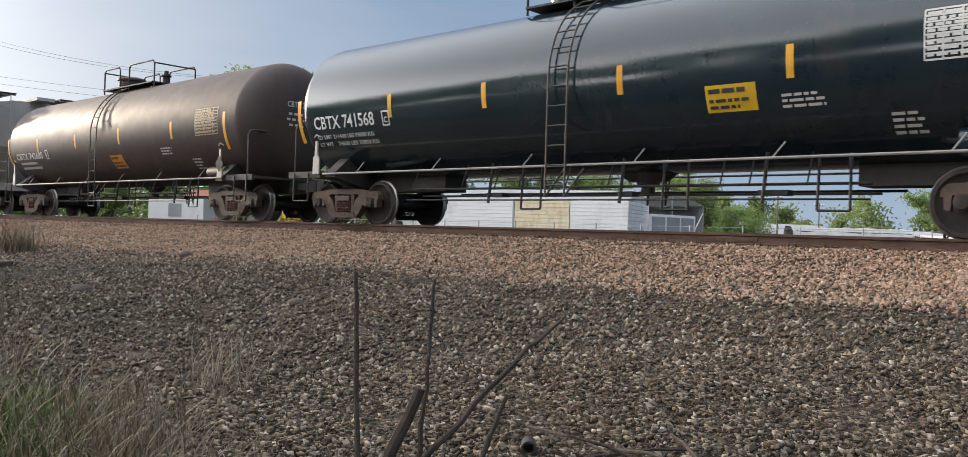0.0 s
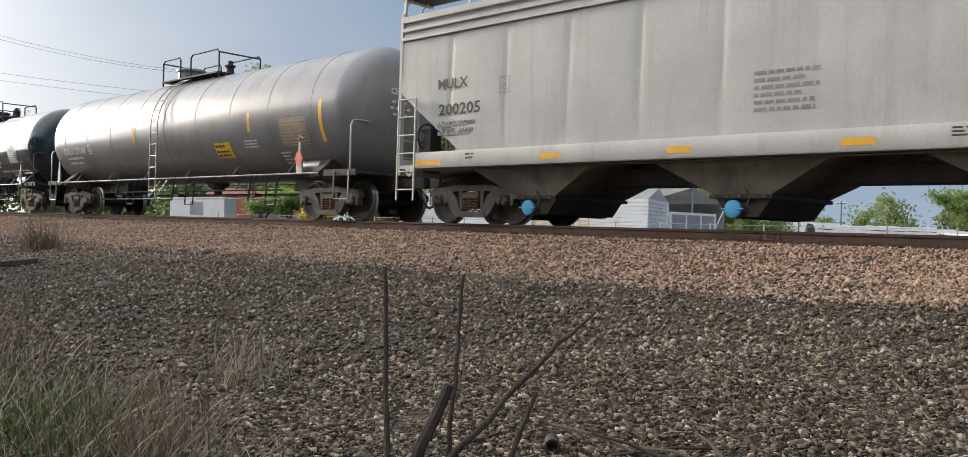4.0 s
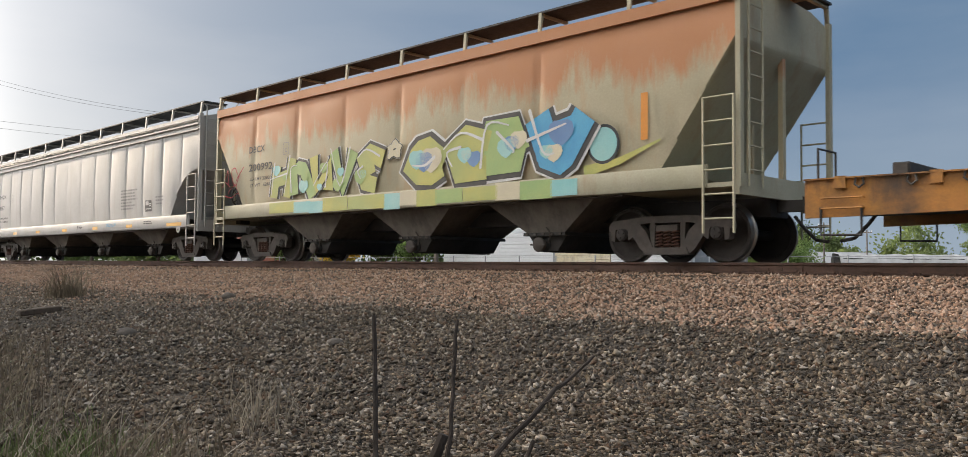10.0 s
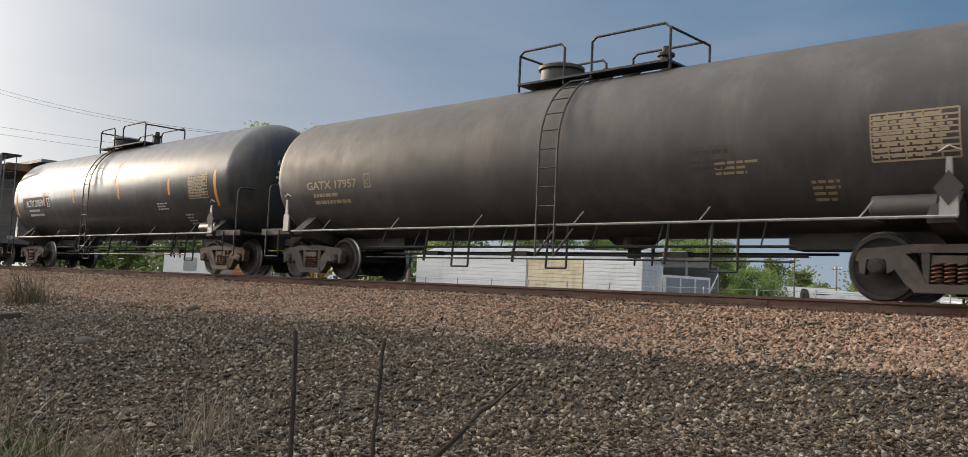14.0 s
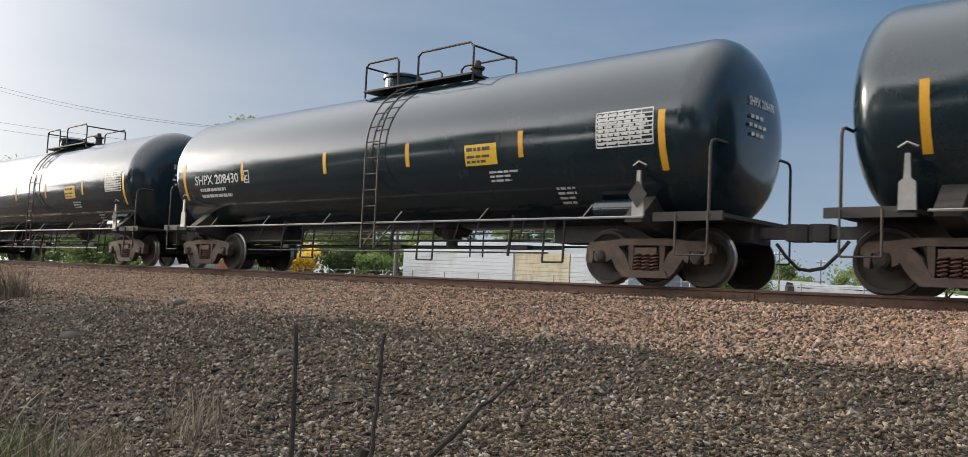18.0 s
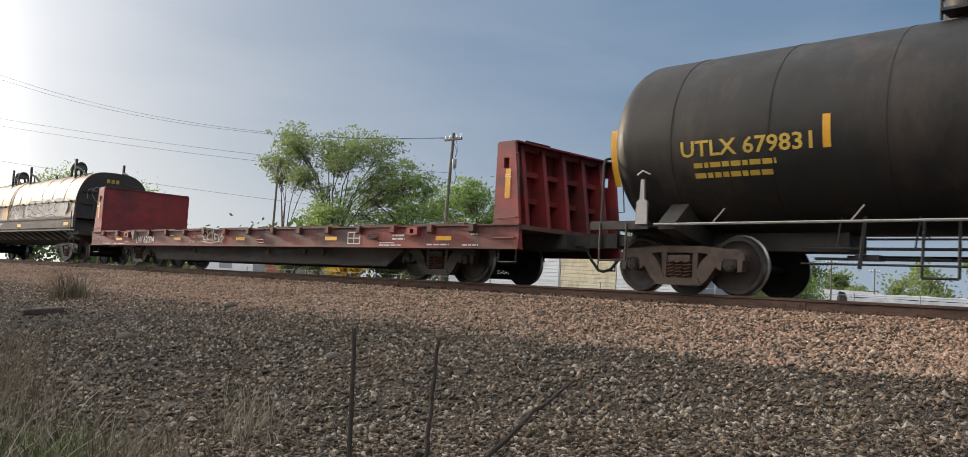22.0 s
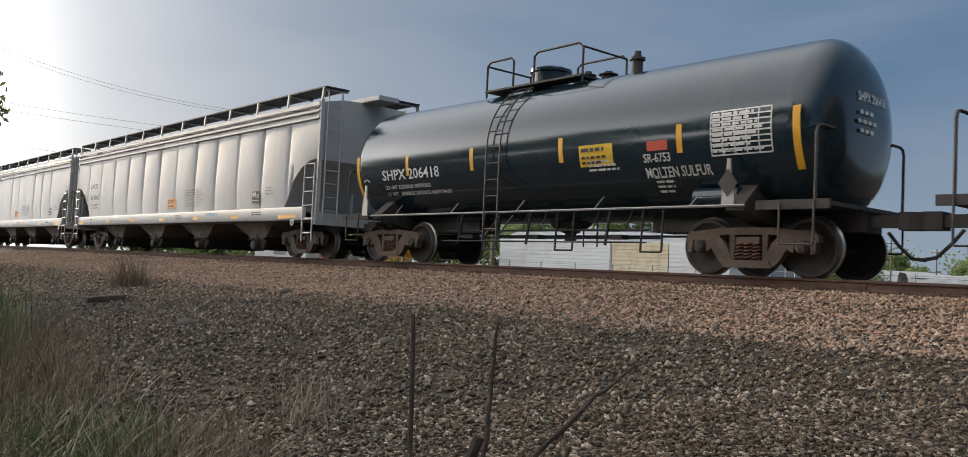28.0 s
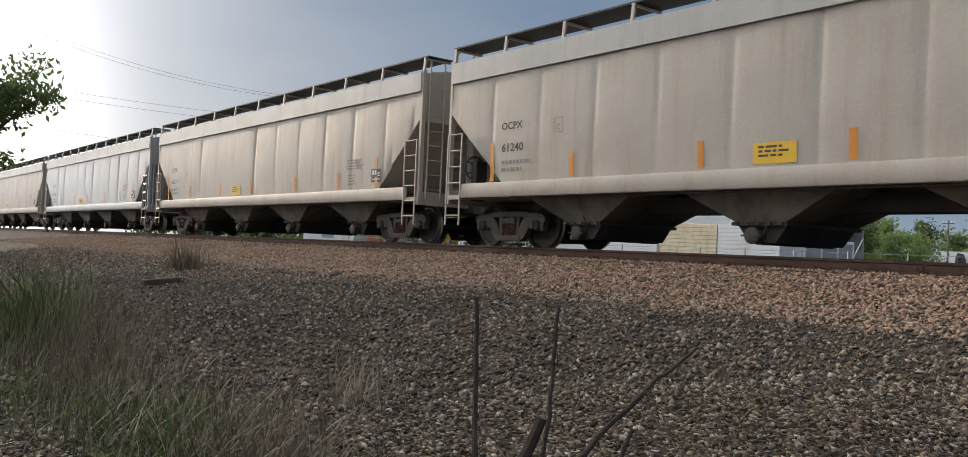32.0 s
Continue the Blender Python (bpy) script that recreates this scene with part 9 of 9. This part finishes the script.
add(tank_car("grey tank car with red diamond placards", 18.8, "grey", "CELX 23168", lad=-0.4, text=(-7.3, 1.98, 1.75, 0.22), stripes=(-1.95, 4.45, 7.45), notice=(3.0, 1.75, "plate"), table=(5.8, 2.05, 1.05, 0.6), style=1, bands=9, seed=5, steel="castgrey"), -83.8)
add(tank_car("gloss black tank car with white marks", 15.2, "black", "TCIX 73903", r=1.5, zc=2.5, lad=-0.9, text=(-5.3, 2.1, 1.85, 0.28), stripes=(-6.15, -3.34, -1.5, 1.5, 4.4), notice=(1.6, 2.1, "plate"), table=(4.0, 2.2, 0.9, 0.6), steel="cast", seed=6), -100.7)
add(bulkhead_flat("empty red bulkhead flat car with sprayed loops on the far bulkhead", 21.2, "red", "LW 62117", 11, True), -119.3)
add(long_flat("long empty weathered yellow flat car with dark risers", 28.4), -143.75)
add(hopper_car("rust-streaked tan covered hopper with large green and blue sprayed lettering", 16.6, "tan", ((3.86, 4.06),), zt=4.06, bays=3, pitch=1.9, pillow=0.03, bend=1.0, steel="castgrey", cut=(1.35, 3.3), sill=(1.1, 1.45), sill_m="tanpale", bay_w=3.6, seed=9, stripes=False,
               text=(-6.0, 2.28, 0.85, ("DBCX", 0, 0.47, 0.75, 0.17), ("200992", 0, 0.0, 1.12, 0.19), ("LD LMT 220200", 0.05, -0.24, 1.1, 0.085), ("LT WT   62600", 0.05, -0.4, 1.05, 0.085)),
               extra=(sprayed_row(-4.8, 1.46, 4.2, 0.9, "HUNVE", ("sprayyellow", "spraygreen"), DK, 21, -1.622, 0.1, 0.46, spots=("teal", "spraygreen"), wild=0.3, sharp=True), sprayed_row(0.3, 1.46, 4.6, 1.02, "CEBA", ("sprayyellow", "sprayyellow", "spraygreen", "blue"), DK, 22, -1.636, 0.1, 0.48, spots=("teal", "spraycream", "sprayblue"), wild=0.28, sharp=True),
                      spray_patches, sprayed_row(-0.35, 2.08, 0.5, 0.4, "*", ("spraycream",), DK, 23, fat=0.2),
                      spray_roundel, lambda c: panel(c, "sprayed_patch", 6.1, 2.3, 0.13, 0.75, M["oplate"], -1.618), thin(-7.3, 1.75, 0.9, 0.55, M["sprayred"], 24, codes="ASK"))), -166.5)
add(hopper_car("clean light grey covered hopper with ribbed top chord", 20.9, "whitedull", ((3.68, 3.72), (3.84, 3.88), (3.98, 4.08)), zt=4.1, bays=4, pitch=1.27, seam0=-3.93, pillow=0.04, board=6.64, sill=(0.95, 1.31), bay_w=4.05, seed=10,
               prints=((4.62, 2.26, 1.25, 0.68, 7), (7.15, 1.95, 0.6, 0.3, 3)), extra=(lambda c: lettering(c, "CENTER FLOW", 3.6, 1.1, 0.8, 0.1, M["blue"], -1.652),),
               text=(-7.9, 2.07, 0.85, ("SHQX", 0, 0.47, 0.88, 0.18), ("4167", 0, 0.02, 0.68, 0.18), ("LD LMT 220000 LBS", 0, -0.36, 1.1, 0.075), ("LT WT   66000 LBS", 0, -0.5, 1.1, 0.075))), -185.1)
add(hopper_car("faded orange covered hopper with pale sprayed lettering", 19.9, "orange", ((3.98, 4.12),), zt=4.12, bays=4, pitch=1.6, pillow=0.03, bend=1.0, sill=(1.03, 1.46), cut=(1.5, 2.7), bay_w=3.95, end_m="oldgrey", seed=11, stripes=False, steel="castgrey",
               text=(-7.6, 1.95, 0.85),
               extra=(lambda c: panel(c, "number_panel", -7.25, 2.5, 0.82, 0.28, M["spraycream"], -1.615), lambda c: panel(c, "number_panel", -7.15, 2.05, 1.1, 0.28, M["spraycream"], -1.615),
                      lambda c: lettering(c, "FURX", -7.6, 2.41, 0.7, 0.19, DK, -1.622), lambda c: lettering(c, "873313", -7.64, 1.96, 0.98, 0.19, DK, -1.622),
                      sprayed_row(-6.45, 1.72, 5.0, 1.3, "OBNWY", ("palespray", "spraycream", "palespray"), M["spraygrey"], 31, -1.622, 0.12, 0.4, spots=("teal", "teal", "spraycream", "teal"), wild=0.18, plain=True, sharp=True), spray_water,
                      sprayed_row(-1.3, 1.9, 3.8, 1.35, "SEAG", ("spraybuff",), M["spraydull"], 33, -1.622, 0.14, 0.46, spots=("spraybuff",), wild=0.16, plain=True, sharp=True), thin(-0.9, 2.1, 2.4, 0.95, M["steelgrey"], 34, -1.648, 0.04, "SEAT"),
                      lambda c: spray_cloud(c, 4.5, 1.6, 1.7, 0.55, M["spraydull"], 44, -1.616), lambda c: spray_cloud(c, 7.3, 1.55, 0.8, 0.5, M["spraydull"], 45, -1.616),
                      lambda c: panel(c, "notice", -0.15, 1.63, 0.36, 0.12, M["decal"], -1.618), thin(4.5, 1.58, 1.9, 0.46, DK, 35, -1.624, codes="SCUS"), thin(7.25, 1.52, 1.05, 0.34, DK, 36, -1.624, codes="ARN"), thin(-8.1, 1.7, 0.5, 0.5, DK, 37, -1.62, codes="KU"),
                      lambda c: [panel(c, "sill_plate", q, 1.29, w, 0.1, M[m], -1.652) for q, w, m in ((-7.3, 0.2, "spraydull"), (-6.7, 0.36, "skyspray"), (-6.1, 0.09, "spraycream"), (-5.9, 0.09, "spraycream"), (-2.1, 0.09, "spraydull"))])), -205.6)
add(tank_car("dull grey-black tank car with faint marks", 17.9, "grey_old", "GATX 17957", r=1.45, zc=2.38, lad=0.6, text_m="spraydull", text=(-6.55, 1.98, 1.8, 0.18), notice=(3.6, 1.99, "castgrey"), table=(5.9, 2.1, 1.05, 0.6), bands=0, seed=12, steel="castgrey"), -225.0)
add(tank_car("dull black tank car with patched number and orange daub", 17.9, "black_old", "ACFX 200591", lad=-0.85, text=(-6.35, 2.12, 1.7, 0.25), stripes=(-7.3, -4.65, -2.1, 1.3, 4.5, 7.0), stripe_m="oplate", table=(5.6, 2.3, 1.0, 0.6), steel="cast", seed=13,
             extra=(lambda c, T: panel(c, "daub", 0.95, 2.98, 0.16, 0.8, M["placard"], tank=T, label="orange paint daub"), lambda c, T: panel(c, "patch", -5.45, 2.25, 2.4, 0.42, M["under"], tank=T, lift=0.004))), -242.5)
add(hopper_car("small weathered grey hopper with rust-stained top", 13.3, "oldgrey", ((3.9, 4.0),), zt=4.0, bays=2, bay_w=3.2, pitch=2.1, pillow=0.02, bend=1.0, cut=(1.15, 3.8), inset=0.62, end_m="oldgrey", sill=(0.98, 1.26), sill_m="steelgrey", roof_m="steelgrey", steel="castgrey", posts=True, stripes=False, seed=14,
               text=(-4.33, 2.28, 0.85, ("NAHX", 0, 0.45, 0.8, 0.19), ("321188", 0.02, 0.02, 1.03, 0.19)),
               extra=(thin(-4.15, 1.5, 0.5, 0.28, M["teal"], 5, codes="SR"), spray_shade)), -258.0)
for x, L, m, sd in ((-274.3, 18.2, "SHPX 208543", 15), (-292.35, 17.8, "SHPX 208430", 16), (-310.25, 17.7, "SHPX 208527", 17)):
    add(tank_car("gloss black tank car with bold white marks and yellow reflectors", L, "black", m, lad=0.55, text=(-6.62, 2.12, 2.05, 0.24), stripes=(-7.15, -4.4, -1.15, 1.5, 4.4, 7.2), notice=(3.45, 2.25, "plate"), table=(6.0, 2.46, 1.05, 0.56), style=0, seed=sd), x)
add(tank_car("dull black tank car with orange notice and white marks", 18.6, "black_old", "VMSX 28434", lad=-0.75, text=(-6.7, 2.1, 2.0, 0.28), stripes=(-7.4, -4.3, -1.65, 1.45, 4.4, 7.35), notice=(3.15, 2.2, "plate"), table=(6.2, 2.3, 1.02, 0.62), style=1, bands=8, seed=18, steel="castgrey",
             extra=(lambda c, T: panel(c, "notice", -1.9, 1.68, 1.05, 0.34, M["oplate"], tank=T), lambda c, T: scrawl(c, -3.4, 1.58, 0.8, 0.3, M["spraysilver"], 3, -1.545, 0.026))), -328.25)
add(tank_car("rusty black tank car with yellow lettering", 14.3, "sooty", "UTLX 679831", r=1.5, zc=2.47, lad=0.0, text_m="decal_yl", text=(-4.72, 2.08, 2.1, 0.25), stripes=(-6.0, -2.42, 0.1, 2.9, 5.9), notice=(2.05, 2.45, "plate"), table=(4.6, 2.2, 1.1, 0.66), bands=7, seed=19, plate_c=False), -344.75)
plain_flat = add(bulkhead_flat("empty red bulkhead flat car with plain bulkheads", 21.7, "red", "LW 62034", 12), -362.9)
scrawl(plain_flat, -1.85, 0.76, 1.21, 0.26, M["spraysilver"], 6, -1.612, 0.04, "EKSEUS")
add(coil_car("weathered silver coil car with sprayed hood and orange bands", 17.6, "coil", 41, True), -382.75)
add(coil_car("weathered coil car with a single brown-stained hood", 16.0, "coilgold", 42, False), -399.55)
add(bulkhead_flat("empty pale red bulkhead flat car", 22.7, "palered", "LW 62198", 13), -418.95)
add(tank_car("short dull black tank car lettered for molten sulfur", 13.2, "grey_old", "TILX 135586", r=1.42, zc=2.34, lad=0.6, text=(-4.07, 1.97, 2.0, 0.17), stripes=(-5.07, -3.4, -0.95, 1.11, 2.4, 4.95), notice=(1.87, 2.01, "plate"), table=(3.75, 2.1, 1.1, 0.42), bands=5, seed=24, steel="castgrey",
             extra=(lambda c, T: lettering(c, "MOLTEN SULPHUR", 2.49, 2.17, 1.28, 0.11, M["decal"], tank=T), lambda c, T: lettering(c, "MOLTEN", 2.68, 2.03, 0.7, 0.1, M["decal"], tank=T), lambda c, T: lettering(c, "SULFUR", 2.95, 1.87, 0.6, 0.1, M["decal"], tank=T),
                    lambda c, T: bars(c, 1.1, 1.8, 0.55, 0.38, 6, M["decal"], tank=T, seed=4), lambda c, T: bars(c, -1.65, 1.8, 1.0, 0.24, 4, M["decal"], tank=T, seed=6), lambda c, T: bars(c, 2.0, 1.8, 0.65, 0.09, 2, M["decal"], tank=T, seed=8),
                    lambda c, T: panel(c, "number_patch", 4.3, 2.61, 0.4, 0.12, M["placard"], tank=T))), -437.2)
add(tank_car("short gloss black tank car lettered for molten sulfur", 14.0, "black", "SHPX 206418", r=1.42, zc=2.34, lad=-0.72, text=(-4.75, 1.88, 2.15, 0.24), stripes=(-5.75, -3.75, -1.5, 1.05, 3.7, 5.75), notice=(1.9, 2.03, "plate"), table=(4.3, 2.2, 1.05, 0.68), style=2, seed=25, steel="cast", plate_c=False,
             extra=(lambda c, T: lettering(c, "SR-6753", 2.95, 1.83, 0.55, 0.15, M["decal"], tank=T), lambda c, T: lettering(c, "MOLTEN SULFUR", 2.95, 1.58, 1.3, 0.17, M["decal"], tank=T), lambda c, T: panel(c, "number_patch", 3.25, 2.1, 0.42, 0.16, M["placard"], tank=T))), -450.8)
for x, L, num, sd, tx in ((-468.3, 21.4, "815562", 26, -8.2), (-489.15, 20.2, "814861", 27, -7.62)):
    add(hopper_car("white covered hopper with ribbed top chord and pillowed sides", L, "white", ((3.62, 3.68), (3.8, 3.86), (3.96, 4.06)), zt=4.08, bays=4, pitch=1.5, pillow=0.055, board=6.7, sill=(0.98, 1.33), bay_w=4.0, seed=sd,
                   prints=((7.3, 1.95, 0.55, 0.26, 3),), text=(tx, 2.0, 0.85, ("CPCX", 0, 0.48, 0.84, 0.19), (num, 0.02, 0.02, 1.02, 0.19), ("LD LMT 220500", 0.02, -0.22, 0.85, 0.075), ("LT WT   65500", 0.02, -0.36, 0.82, 0.075)),
                   extra=(lambda c: panel(c, "notice", 0.5, 1.65, 0.72, 0.34, M["oplate"], -1.618), lambda c: bars(c, 0.18, 1.78, 0.64, 0.14, 2, DK, -1.622, seed=5), lambda c: bars(c, 0.22, 1.6, 0.6, 0.1, 1, DK, -1.622, seed=7), lambda c: lettering(c, "CENTER FLOW", 3.5, 1.16, 0.85, 0.1, M["blue"], -1.652)), caution=True), x)
for x, L, num, pm, sd in ((-509.55, 20.7, "61240", "cream", 28), (-530.05, 20.3, "61211", "cream", 29), (-550.6, 20.7, "61238", "white", 30), (-571.3, 20.7, "61225", "cream", 31), (-592.0, 20.7, "61219", "white", 32)):
    add(hopper_car("cream-white covered hopper with orange reflector strips", L, pm, ((3.6, 4.06),), zt=4.06, bays=4, pitch=1.55, pillow=0.036, bend=1.0, cut=(1.9, 2.9), board=7.6, bay_w=3.95, prints=((6.1, 2.15, 0.9, 0.3, 4), (6.15, 1.75, 0.45, 0.3, 4)), sill=(1.02, 1.33), roof_m="ltgrey", seed=sd, stripes=False,
                   text=(-7.9, 1.93, 0.85, ("OCPX", 0, 0.48, 0.66, 0.16), (num, 0.02, 0.02, 0.68, 0.18)),
                   extra=tuple((lambda q: lambda c: panel(c, "reflector", q, 1.6 if abs(q) < 7.5 else 1.75, 0.12, 0.44 if abs(q) < 7.5 else 0.8, M["oplate"], -1.62))(q) for q in (-8.2, -5.8, -2.8, -0.2, 3.0, 5.6, 7.6)) + (lambda c: panel(c, "notice", -1.44, 1.55, 0.74, 0.32, M["plate"], -1.62), lambda c: bars(c, -1.72, 1.67, 0.6, 0.2, 3, DK, -1.624, seed=8),)), x)


def travelled(t):
    """Metres the train has gone since the start, gathering speed slowly."""
    return 15.005 * t + 0.030172 * t * t - 0.00022358 * t ** 3


def motions():
    times = [i * 0.5 for i in range(65)]
    for car, x in CARS:
        walk(car, [(t, pose(x + travelled(t), 0, 0)) for t in times])
    home_x = dict((car.name, x) for car, x in CARS)
    for car, wheel, dx, tx in WHEELSETS:
        x0 = home_x[car.name] + tx + dx
        seen = [k / FPS for k in range(0, 32 * FPS + 1) if -46 < x0 + travelled(k / FPS) < 6]
        rows = []
        for t in ([0.0] if not seen or seen[0] > 0 else []) + seen + ([32.0] if not seen or seen[-1] < 32.0 - 1e-6 else []):
            turn = math.degrees((travelled(min(max(t, seen[0]), seen[-1])) - travelled(seen[0])) / WHEEL_R) if seen else 0.0
            rows.append((t, pose(dx, 0, WHEEL_R, 0, turn, 0)))
        walk(wheel, rows)


motions()
